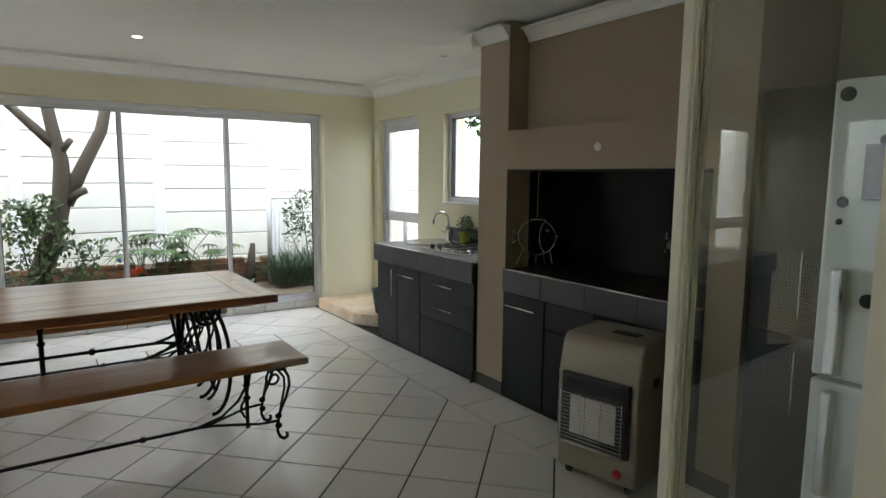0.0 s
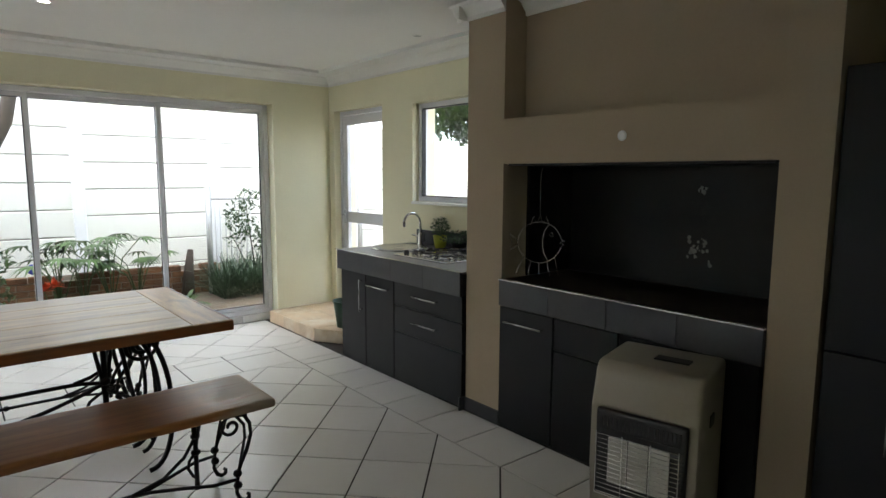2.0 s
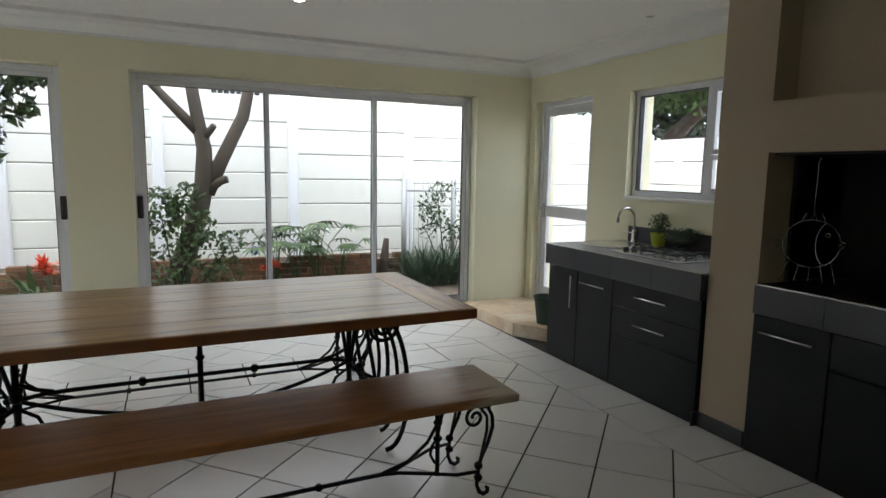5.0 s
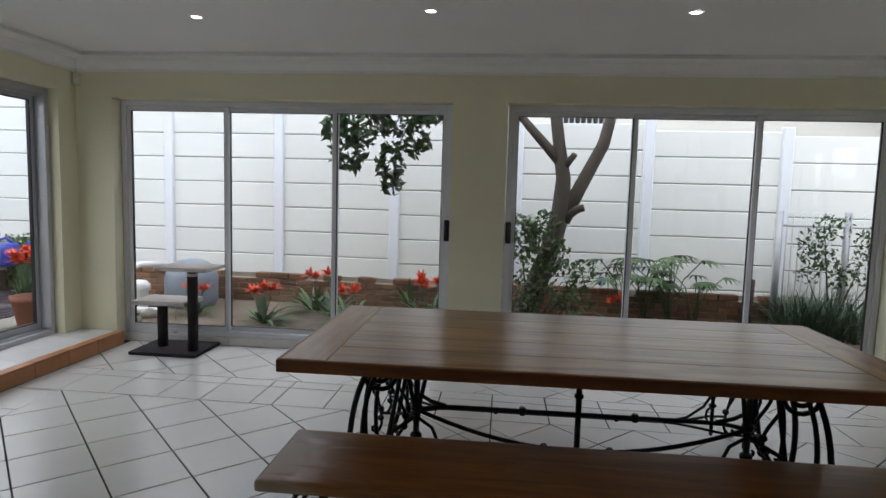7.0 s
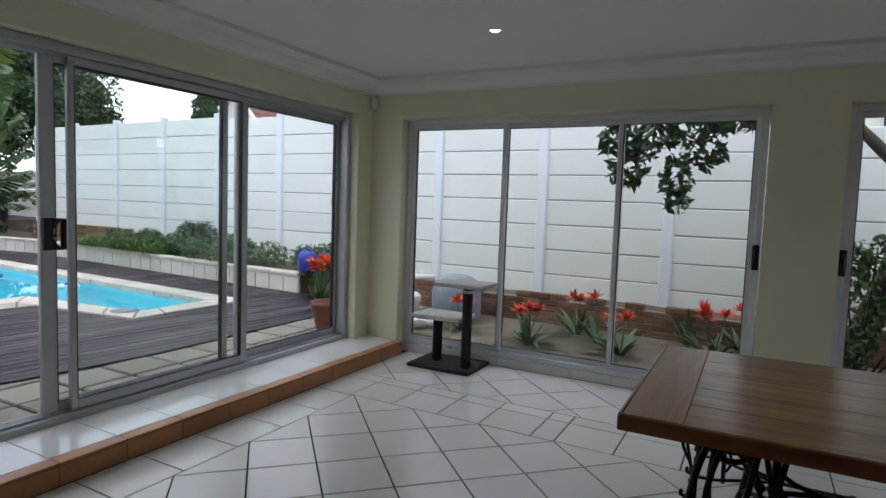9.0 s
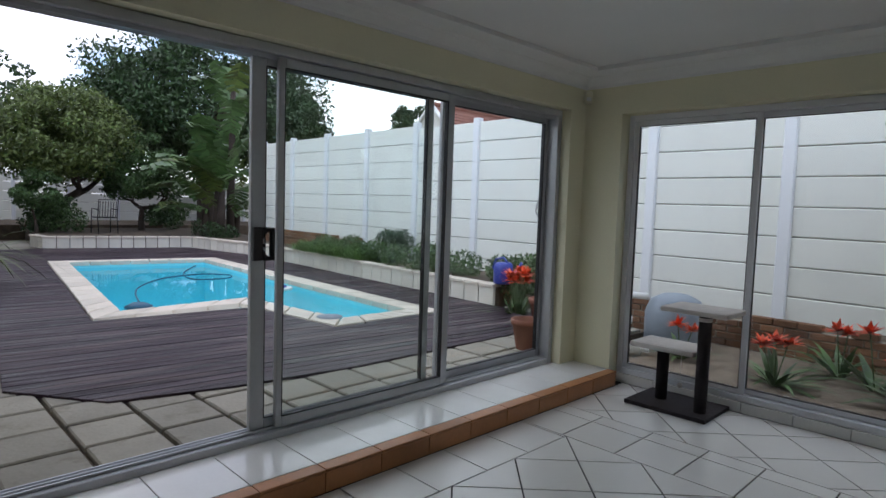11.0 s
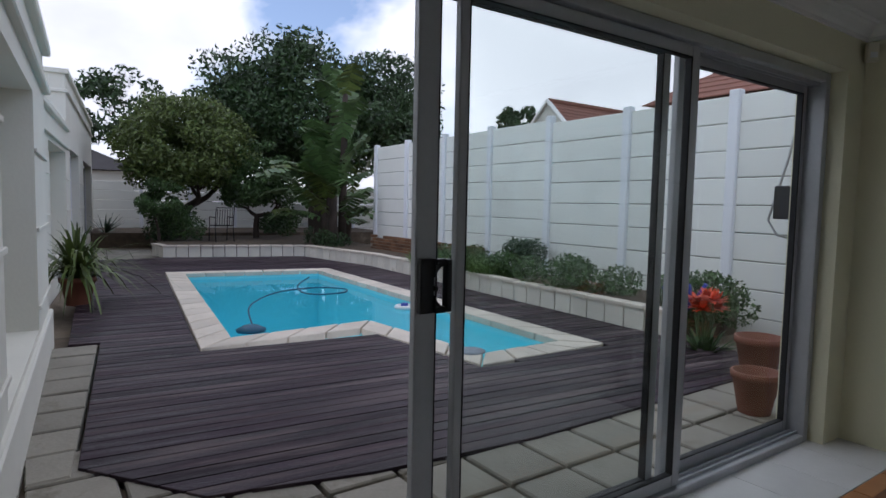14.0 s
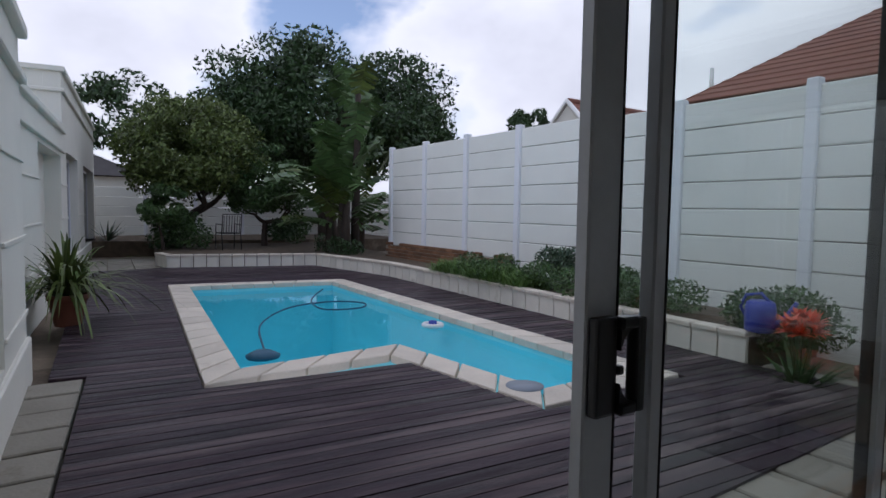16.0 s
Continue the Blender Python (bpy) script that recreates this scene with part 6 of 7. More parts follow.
crown_tree((-24.5, 10.1, 0.3), 6.9, (4.1, 4.6, 2.7), 230, 0.095, 290, LEAFD, "large dense dark evergreen tree behind the garden", 0.4)
crown_tree((-21.2, 4.75, 0.3), 4.0, (1.9, 1.75, 1.6), 150, 0.062, 220, LEAFY, "broad leaning garden tree with fine yellow-green leaves", 0.17, 1.0, (0.2, 0.25))
crown_tree((-20.6, 6.9, 0.3), 2.9, (1.1, 1.25, 1.2), 70, 0.06, 190, LEAF, "rounded green shrub tree by the garden bed", 0.1, 0.7)
crown_tree((-19.5, 4.2, 0.3), 1.7, (0.7, 0.6, 0.7), 26, 0.05, 160, LEAF, "low leafy bush under the leaning tree", 0.05, 0.4)
crown_tree((-36, 3.6, 0), 7.6, (2.2, 2.6, 2.2), 50, 0.14, 90, LEAFD, "distant dark tree beyond the house", 0.25, 2.4)
crown_tree((-38, 8.0, 0), 6.0, (2.6, 2.0, 1.6), 40, 0.14, 90, LEAFD, "distant tree beyond the far wall", 0.25, 1.8)
crown_tree((*turned(9.4, 11.0), 0), 6.8, (4.4, 4.2, 2.4), 130, 0.12, 150, LEAF, "leafy green tree beyond the side wall", 0.3)
crown_tree((12.5, 14.5, 0), 5.4, (3.0, 3.0, 2.0), 60, 0.12, 130, LEAFD, "dark tree past the corner of the wall", 0.3)

# wild banana
wb = thing("wild_banana", "tall wild banana with torn paddle leaves", "plant", (-17.6, 8.4, 0.3))
for k in range(8):
    bx, by = -17.6 + rg.uniform(-0.6, 0.4), 8.3 + rg.uniform(-0.7, 0.5)
    h = (4.0, 2.4, 0.9, 0.6, 1.3, 0.5, 1.0, 1.6)[k]
    part("stem", tube(bmesh.new(), [(bx, by, 0.3), (bx + 0.1, by, 0.3 + h * 0.5), (bx + 0.05, by + 0.05, 0.3 + h)], [0.12, 0.10, 0.07], 8), BARKD, wb)
    for j in range(7 if k > 1 else 14):
        a = rg.uniform(0, 6.28)
        e = rg.uniform(0.55, 1.4)
        L = rg.uniform(1.4, 2.2)
        v, f = [], []
        d = np.array((math.cos(a) * math.cos(e), math.sin(a) * math.cos(e), math.sin(e)))
        side = np.cross(d, (0, 0, 1.0))
        side /= np.linalg.norm(side)
        segs = 16
        base = np.array((bx, by, 0.3 + h * (1.0 if k > 1 else rg.uniform(0.45, 1.0))))
        mid_ = []
        for s in range(segs + 1):
            t_ = s / segs
            mid_.append(base + d * L * t_ - np.array((0, 0, 1.0)) * 0.55 * L * t_ * t_ * math.cos(e))
        for s in range(5, segs):
            w = 0.36 * math.sin(math.pi * min(1, (s - 4) / 12.5)) ** 0.6
            for sg in (-1, 1):
                ww = w * rg.uniform(0.8, 1.05)
                sag = np.array((0, 0, -rg.uniform(0.02, 0.14)))
                i0 = len(v)
                v += [tuple(mid_[s]), tuple(mid_[s + 1] - (mid_[s + 1] - mid_[s]) * 0.08), tuple(mid_[s + 1] - (mid_[s + 1] - mid_[s]) * 0.12 + side * sg * ww + sag), tuple(mid_[s] + side * sg * ww + sag)]
                f.append((i0, i0 + 1, i0 + 2, i0 + 3))
        part("paddle_leaf", raw("paddle_leaf", v, f, PADDLE if j else LEAFY), None, wb)
leafy("hedge_bush", (-17.6, 8.1, 0.33), [(rg.uniform(-1.0, 0.9), rg.uniform(-0.4, 0.3), rg.uniform(0, 0.3), 0.35, 0.3, 0.25, 260) for _ in range(10)], LEAFD, 0.04, "dark leafy undergrowth below the wild banana")
strap_plant("agave_plant", (-22.4, 3.0, 0.4), 26, 0.8, 0.06, 0.2, LEAFB, "spiky agave-like plant by the far wall", 0, 1.1)

# garden chair under the tree
def garden_chair(at, yaw):
    t = thing("garden_chair", "dark metal garden chair under the tree", "chair", (0, 0, 0))
    part("seat", B(-0.24, 0.24, -0.24, 0.22, 0.41, 0.435, 0.008), IRON, t)
    bm = bmesh.new()
    for i in range(7):
        xx = -0.2 + i * 0.0667
        tube(bm, [(xx, 0.22, 0.44), (xx, 0.29, 0.86)], 0.008, 6)
    tube(bm, [(-0.24, 0.21, 0.42), (-0.24, 0.30, 0.90), (0.24, 0.30, 0.90), (0.24, 0.21, 0.42)], 0.014, 8)
    part("backrest", bm, IRON, t)
    for sx in (-0.24, 0.24):
        part("leg", tube(bmesh.new(), [(sx, -0.23, 0.415), (sx, -0.26, 0)], 0.013, 8), IRON, t)
        part("leg", tube(bmesh.new(), [(sx, 0.21, 0.415), (sx, 0.27, 0)], 0.013, 8), IRON, t)
        part("armrest", tube(bmesh.new(), [(sx, 0.25, 0.64), (sx, -0.20, 0.65), (sx, -0.23, 0.43)], 0.012, 8), IRON, t)
    t.matrix_basis = pose(*at, 0, 0, yaw)


garden_chair((-19.3, 5.7, 0.33), -80)

# far wall and dark roof
fw = thing("boundary_wall", "low precast wall along the far end of the garden", "wall", (-26, 6, 0), kind="structure")
for k in range(8):
    y_ = 1.0 + k * SPAN
    for i in range(6):
        part("panel", B(-25.72, -25.68, y_ + 0.06, y_ + SPAN - 0.06, 0.1 + i * 0.32 + 0.006, 0.1 + (i + 1) * 0.32 - 0.006, 0.008), FENCE, fw)
    part("post", B(-25.77, -25.63, y_ - 0.06, y_ + 0.06, -0.05, 2.1, 0.012), POSTM, fw)
structure("bank_soil", B(-25.6, -22.0, 1.0, 12, -0.011, 0.42), DARKSOIL, "dark bank at the foot of the far wall", "soil")


def hip_house(x0, x1, y0, y1, wall_h, roof_h, roof_mat, label, gable=False, eave=0.4, hip=None):
    t = thing("house", label, "house", ((x0 + x1) / 2, (y0 + y1) / 2, 0))
    part("wall", B(x0, x1, y0, y1, 0, wall_h), HOUSEW, t)
    X_0, X_1, Y_0, Y_1 = x0 - eave, x1 + eave, y0 - eave, y1 + eave
    rx = 0.0 if gable else (hip or (Y_1 - Y_0) * 0.42)
    ym_ = (Y_0 + Y_1) / 2
    rows_ = 14
    rz0, rz1 = wall_h + 0.01, wall_h + roof_h
    for side in (-1, 1):
        bm = bmesh.new()
        for i in range(rows_):
            t0, t1 = i / rows_, (i + 1) / rows_
            ya = (Y_0 if side < 0 else Y_1) * (1 - t0) + ym_ * t0
            yb = (Y_0 if side < 0 else Y_1) * (1 - t1) + ym_ * t1
            xa0, xa1 = X_0 + rx * t0, X_1 - rx * t0
            xb0, xb1 = X_0 + rx * t1, X_1 - rx * t1
            za, zb = rz0 + roof_h * t0 + 0.03, rz0 + roof_h * t1
            q = [bm.verts.new(p) for p in ((xa0, ya, za), (xa1, ya, za), (xb1, yb, zb), (xb0, yb, zb))]
            bm.faces.new(q)
            q2 = [bm.verts.new(p) for p in ((xa0, ya, za), (xa1, ya, za), (xa1, ya, za - 0.03), (xa0, ya, za - 0.03))]
            bm.faces.new(q2)
        part("roof_slope", bm, roof_mat, t)
    for side in (-1, 1):
        bm = bmesh.new()
        xe = X_0 if side < 0 else X_1
        xr = xe + (rx if side < 0 else -rx)
        q = [bm.verts.new(p) for p in ((xe, Y_0, rz0 + 0.02), (xe, Y_1, rz0 + 0.02), (xr, ym_, rz0 + roof_h))]
        bm.faces.new(q)
        part("roof_end", bm, HOUSEW if gable else roof_mat, t)
    bm = bmesh.new()
    tube(bm, [(X_0 + rx, ym_, rz0 + roof_h + 0.01), (X_1 - rx, ym_, rz0 + roof_h + 0.01)], 0.1, 8)
    part("ridge", bm, roof_mat, t)
    if gable:
        for xe in (X_0 - 0.03, X_1 + 0.03):
            part("bargeboard", tube(bmesh.new(), [(xe, Y_0, rz0), (xe, ym_, rz0 + roof_h), (xe, Y_1, rz0)], 0.10, 4), TRIM, t)
    return t


hip_house(-40, -32, -3, 4.2, 2.6, 1.9, ROOFD, "distant house with a dark tiled roof")
nh = hip_house(-1.2, 5.0, 12.8, 17.5, 4.3, 1.0, ROOFT, "neighbour's cream house rising above the side wall")
part("window", B(-0.05, 0.75, 12.76, 12.799, 2.6, 3.25), RUBBER, nh)
bm = bmesh.new()
for i in range(9):
    tube(bm, [(-0.05 + i * 0.1, 12.74, 2.6), (-0.05 + i * 0.1, 12.74, 3.25)], 0.012, 6)
part("window_grille", bm, TRIM, nh)

# house wing along the deck
def wing(name, x0, x1, y0, y1, h, label, openings=(), glazed=True):
    t = thing(name, label, "house", ((x0 + x1) / 2, (y0 + y1) / 2, 0))
    cuts = sorted(openings)
    x = x0
    for a, b, z0, z1 in cuts:
        part("wall", B(x, a, y1 - 0.25, y1, 0, h), HOUSEW, t)
        part("sill_wall", B(a, b, y1 - 0.25, y1, 0, z0), HOUSEW, t)
        part("lintel_wall", B(a, b, y1 - 0.25, y1, z1, h), HOUSEW, t)
        x = b
    part("wall", B(x, x1, y1 - 0.25, y1, 0, h), HOUSEW, t)
    part("wall", B(x0, x1, y0, y1 - 0.251, 0, h - 0.05), HOUSEW, t)
    for a, b, z0, z1 in cuts:
        if not glazed:
            part("recess_wall", B(a - 0.001, b + 0.001, y1 - 0.249, y1 - 0.235, z0 - 0.001, z1 + 0.001), HOUSEW, t)
            continue
        fr_bm = bmesh.new()
        rail_frame(fr_bm, a + 0.005, b - 0.005, z0 + 0.005, z1 - 0.005, 0.06, lambda q, a0, a1, c0, c1: box(q, a0, a1, y1 - 0.20, y1 - 0.15, c0, c1))
        fr_w = part("window_frame", fr_bm, ALU, t)
        part("pane", B(a + 0.06, b - 0.06, y1 - 0.18, y1 - 0.17, z0 + 0.06, z1 - 0.06), DUSKPANE, fr_w)
    for z_ in (0.62, 1.18, 1.74):
        xx = x0
        for a, b, z0, z1 in list(cuts) + [(x1, x1, 0, 0)]:
            hi = a if z0 < z_ < z1 or a == x1 else b
            if hi - xx > 0.05:
                part("plaster_band", B(xx + 0.01, hi - 0.01, y1 + 0.001, y1 + 0.018, z_ - 0.015, z_ + 0.015, 0.004), HOUSEW, t)
            xx = b
        part("plaster_band", B(x1 + 0.001, x1 + 0.018, y0, y1 + 0.018, z_ - 0.015, z_ + 0.015, 0.004), HOUSEW, t)
    bm = bmesh.new()
    box(bm, x0 - 0.02, x1 + 0.05, y0, y1 + 0.05, h - 0.42, h - 0.36, 0.01)
    box(bm, x0 - 0.02, x1 + 0.06, y0, y1 + 0.06, h - 0.09, h, 0.012)
    part("parapet_moulding", bm, HOUSEW, t)
    part("plinth", B(x0, x1 + 0.03, y0, y1 + 0.03, 0, 0.42, 0.01), HOUSEW, t)
    return t


# overhead wires between two poles
pw_ = thing("power_line", "overhead power lines between wooden utility poles", "power line", (-40, -8, 0))
for px, py in ((-40.0, -8.0), (-6.0, 40.0)):
    pl = part("utility_pole", tube(bmesh.new(), [(px, py, -0.1), (px, py, 12.6)], [0.16, 0.11], 10), BARKD, pw_)
    part("crossarm", B(px - 1.2, px + 1.2, py - 0.06, py + 0.06, 11.9, 12.05), BARKD, pl)
for k in range(4):
    o = -1.1 + k * 0.72
    pts_ = [(-40 + 34 * f_ + o, -8 + 48 * f_, 12.1 - 2.4 * 4 * f_ * (1 - f_) * 0.55) for f_ in [i / 12 for i in range(13)]]
    part("wire", tube(bmesh.new(), pts_, 0.014, 4), IRON, pw_)
for k in (0, 1, 6, 7):
    leafy("garden_bush", (-20.2 + rg.uniform(-0.8, 0.6), 4.4 + k * 0.5, 0.33), [(rg.uniform(-0.4, 0.4), rg.uniform(-0.3, 0.3), rg.uniform(0.1, 0.75), 0.36, 0.34, 0.32, 240) for _ in range(6)], (LEAFD, LEAF, LEAFY)[k % 3], 0.05, "dark leafy bush filling the far garden bed", group="far garden bushes")

for ob in set(scene.objects) - before_out:
    if ob.parent is None:
        ob.matrix_basis = OUT @ ob.matrix_basis

# neighbours' roofs and a treetop beyond the boundary wall
rh = hip_house(-11.1, -2.6, 14.4, 21.6, 3.72, 2.25, ROOFT, "neighbour's house with a red-brown tiled hip roof behind the wall", hip=2.3)
part("vent_pipe", tube(bmesh.new(), [(-11.2, 14.8, 3.9), (-11.2, 14.8, 4.55)], 0.05, 10), TRIM, rh, "white vent pipe through the roof")
gh = hip_house(-21.1, -14.1, 19.5, 22.5, 3.1, 1.9, ROOFT, "neighbour's gabled house with white bargeboards", gable=True)
gh.matrix_basis = gh.matrix_basis @ Matrix.Rotation(radians(90), 4, "Z")
crown_tree((-36.9, 33.2, 0), 8.9, (2.0, 2.0, 1.5), 46, 0.15, 110, LEAFD, "dark treetop beyond the neighbour's roof", 0.3)

# the house's own wings along the deck, each set back from the one before it
for length, high, wx, wy, yaw, openings, words in (
        (4.62, 2.72, -4.57, 2.33, -4.3, ((-3.4, -1.5, 0.46, 2.15),), "white plastered house wing with banded walls and a deep recess"),
        (6.5, 2.68, -9.2, 2.37, -7.0, ((-6.1, -3.5, 0.3, 2.2),), "lower plastered wing with a deep window recess"),
        (8.9, 3.72, -15.72, 3.16, -7.0, ((-3.0, -0.6, 0.3, 2.35), (-8.4, -4.6, 0.3, 2.35)), "tall white plastered far wing with deep window openings")):
    wg_ = wing("house_wing", -length, 0, -4.0, 0, high, words, openings, glazed=high > 3)
    wg_.matrix_basis = pose(wx, wy, 0, 0, 0, yaw) @ wg_.matrix_basis

# precast boundary wall
LEAN = Matrix.Translation((-2.0, 9.12, 0)) @ Matrix.Rotation(radians(-2.5), 4, "Z") @ Matrix.Translation((2.0, -9.12, 0))
fence = thing("boundary_wall", "white painted precast panel wall with concrete posts", "wall", (-5, 9, 0), kind="structure")
FY = 9.12
panel_mesh = mesh_of("panel", B(0.05, SPAN - 0.05, -0.022, 0.022, 0.005, PHT - 0.005, 0.009), FENCE)
post_mesh = mesh_of("post", B(-0.065, 0.065, -0.07, 0.05, -0.25, 8 * PHT + 0.06, 0.012), POSTM)
short_mesh = mesh_of("post", B(-0.065, 0.065, -0.07, 0.05, -0.25, 7 * PHT + 0.05, 0.012), POSTM)
K0 = -9
for k in range(K0, 6):
    PANELS = 8 if k < 0 else 7
    px = -1.97 + k * SPAN
    base = FZ + (0.05 if k < -5 else 0.0) - (0.0 if k < 0 else (0.055, 0.13, 0.205, 0.25, 0.25, 0.25)[k])
    po = part("post", post_mesh if k <= 0 else short_mesh, None, fence)
    po.matrix_basis = pose(px, FY, max(base, FZ + (0.05 if k < -4 else 0.0) - (0.0 if k < 1 else (0.0, 0.055, 0.13, 0.205, 0.25, 0.25)[k])))
    if k < 5:
        # dark core: the joints' shade painted behind the panel gaps
        part("core", B(px, px + SPAN, FY - 0.008, FY + 0.008, base - 0.1, base + PANELS * PHT - 0.02), JOINTSHADE, fence)
        for i in range(PANELS):
            pn = part("panel", panel_mesh, None, fence)
            pn.matrix_basis = pose(px, FY + random.uniform(-0.003, 0.003), base + i * PHT)
part("footing", B(-16.0, -1.98, FY - 0.03, FY + 0.03, -0.2, FZ - 0.002), FENCE, fence)


fence.matrix_basis = LEAN @ fence.matrix_basis


def brick_wall(name, x0, x1, y, z0, courses, label, lean=0.0):
    t = thing(name, label, "brick wall", ((x0 + x1) / 2, y, z0), kind="structure")
    bl, bh = 0.222, 0.073
    me = mesh_of("brick", B(-bl / 2 + 0.006, bl / 2 - 0.006, -0.05, 0.05, 0.004, bh - 0.006, 0.005), BRICK)
    count = 0
    for c in range(courses):
        x = x0 + (bl / 2 if c % 2 else 0)
        while x < x1:
            if not (c == courses - 1 and random.random() < 0.35):
                br = part("brick", me, None, t)
                br.matrix_basis = pose(x + random.uniform(-0.004, 0.004), y + random.uniform(-0.006, 0.006), z0 + c * bh, 0, 0, random.uniform(-1.5, 1.5))
                count += 1
            x += bl
    part("mortar_core", B(x0 - bl / 2, x1, y - 0.035, y + 0.05, z0 - 0.02, z0 + (courses - 1) * bh - 0.004), MORTAR, t)
    t.matrix_basis = LEAN @ t.matrix_basis
    return t


brick_wall("low_brick_wall", -5.3, 2.6, 8.62, -0.01, 5, "low weathered brick retaining wall below the precast wall")
bm = prism(bmesh.new(), [(-5.4, 8.68), (3.2, 8.68), (3.2, 9.1), (-5.4, 9.1)], -0.011, 0.27)
bank = structure("bank_soil", bm, DARKSOIL, "dark soil behind the low brick wall", "soil")
bank.matrix_basis = LEAN
brick_wall("low_brick_wall", -15.9, -11.4, 8.97, 0.30, 5, "stepped facebrick footing below the precast wall")


# pavers along the house
pav = thing("pavement", "square concrete pavers with mossy joints beside the house", "pavement", (-5, 5, 0), kind="structure")
part("bedding", prism(bmesh.new(), [(-4.56, 0.5), (-4.56, 8.2), (-5.20, 8.2), (-5.20, 4.8), (-5.31, 3.86), (-5.49, 3.12), (-6.12, 2.68), (-9.5, 3.0), (-9.5, 0.5)], -0.011, 0.08), DARKSOIL, pav)
SP = 0.375
for i in range(7):
    for j in range(-7, 13):
        if i > 4 and j > -3:
            continue
        x1 = -4.50 - i * SP
        y0 = 3.23 + j * SP
        quad = [(x1 - SP, y0), (x1, y0), (x1, y0 + SP), (x1 - SP, y0 + SP)]
        if i == 0:
            quad = clip(quad, 0, -4.555, True)
        under = [len([c for c in crossings(DECKLINE, turned(*p)[0]) if c < turned(*p)[1]]) % 2 for p in quad]
        if not all(under):
            part("paver", prism(bmesh.new(), shrink(quad, 0.013), 0.05, DZ - 0.004 + random.uniform(-0.003, 0.002), 0.009), PAVE, pav)
for i in range(8):
    x1 = -6.02 - i * 0.355
    top = lambda x: 2.69 + (-6.10 - x) * 0.124
    part("paver", prism(bmesh.new(), shrink([(x1 - 0.355, 2.478), (x1, 2.478), (x1, top(x1)), (x1 - 0.355, top(x1 - 0.355))], 0.014), 0.05, DZ + random.uniform(-0.003, 0.005), 0.008), PAVE, pav)

# ---- the side garden past the glazing ----
for x_, y_, n_, l_, fl_ in ((-3.95, 7.7, 16, 0.45, 2), (-3.05, 7.45, 26, 0.52, 3), (-2.75, 8.2, 26, 0.62, 2), (-2.15, 7.55, 24, 0.58, 2), (-1.35, 7.9, 28, 0.62, 4), (-1.1, 8.2, 20, 0.6, 4), (-2.45, 7.95, 22, 0.6, 1), (0.72, 8.0, 16, 0.45, 2)):
    strap_plant("flowering_clivia", (x_, y_, -0.012), n_, l_, 0.055, 0.45, LEAF, "clivia with strap leaves and orange-red flowers", fl_, group="clivias in the side bed")
strap_plant("arum_plant", (-1.6, 8.35, -0.012), 9, 0.75, 0.07, 0.45, LEAF, "arum with tall arching leaves by the brick wall", 0, 1.15)

tr = thing("garden_tree", "grey-barked forked tree with a pruned stub and leafy shoots", "tree", (-0.2, 7.85, 0))
bm = bmesh.new()
tube(bm, [(-0.28, 7.85, -0.02), (-0.18, 7.85, 0.35), (0.0, 7.85, 0.9), (0.08, 7.85, 1.25), (0.09, 7.85, 1.6), (0.03, 7.85, 1.95), (-0.05, 7.85, 2.5), (-0.1, 7.9, 3.2)], [0.150, 0.120, 0.101, 0.098, 0.075, 0.064, 0.060, 0.038], 12)
tube(bm, [(0.10, 7.85, 1.15), (0.26, 7.85, 1.5), (0.48, 7.85, 1.95), (0.60, 7.85, 2.5), (0.66, 7.85, 3.2)], [0.083, 0.071, 0.064, 0.053, 0.038], 10)
tube(bm, [(0.06, 7.85, 1.75), (-0.22, 7.83, 2.05), (-0.45, 7.8, 2.3), (-0.8, 7.75, 2.8)], [0.056, 0.045, 0.038, 0.026], 8)
tube(bm, [(0.12, 7.82, 1.2), (0.24, 7.78, 1.28), (0.30, 7.76, 1.30)], [0.053, 0.041, 0.038], 8)
tube(bm, [(0.10, 7.82, 1.72), (0.16, 7.8, 1.80), (0.19, 7.78, 1.84)], [0.038, 0.034, 0.030], 8)
bmesh.ops.translate(bm, vec=(-0.06, -0.1, 0), verts=bm.verts[:])
part("trunk", bm, BARK, tr)
bm = bmesh.new()
tube(bm, [(-0.8, 7.75, 2.8), (-1.2, 7.6, 2.75), (-1.6, 7.5, 2.45), (-2.0, 7.5, 2.2)], [0.035, 0.025, 0.015, 0.008], 6)
tube(bm, [(-1.3, 7.58, 2.7), (-1.5, 7.5, 2.2), (-1.7, 7.5, 1.8)], [0.018, 0.012, 0.005], 6)
part("hanging_bough", bm, BARK, tr)
v, f = [], []
for c, s, n in (((-1.3, 7.4, 2.25), (0.3, 0.25, 0.2), 230), ((-1.65, 7.4, 2.2), (0.3, 0.25, 0.25), 240), ((-2.0, 7.4, 2.1), (0.28, 0.22, 0.25), 220), ((-2.3, 7.4, 2.05), (0.15, 0.15, 0.16), 70), ((-2.15, 7.4, 1.78), (0.18, 0.16, 0.18), 110), ((-1.72, 7.4, 1.72), (0.16, 0.15, 0.2), 90), ((-1.7, 7.4, 1.47), (0.12, 0.1, 0.1), 44), ((-1.45, 7.4, 1.9), (0.14, 0.12, 0.16), 60), ((-1.05, 7.45, 2.35), (0.3, 0.2, 0.2), 180), ((-1.5, 7.4, 2.6), (0.6, 0.35, 0.25), 260)):
    v2, f2 = leaf_cloud(n, c, s, 0.06, rg)
    o = len(v)
    v += v2
    f += [tuple(i + o for i in q) for q in f2]
part("crown", raw("crown", v, f, LEAFD), None, tr)
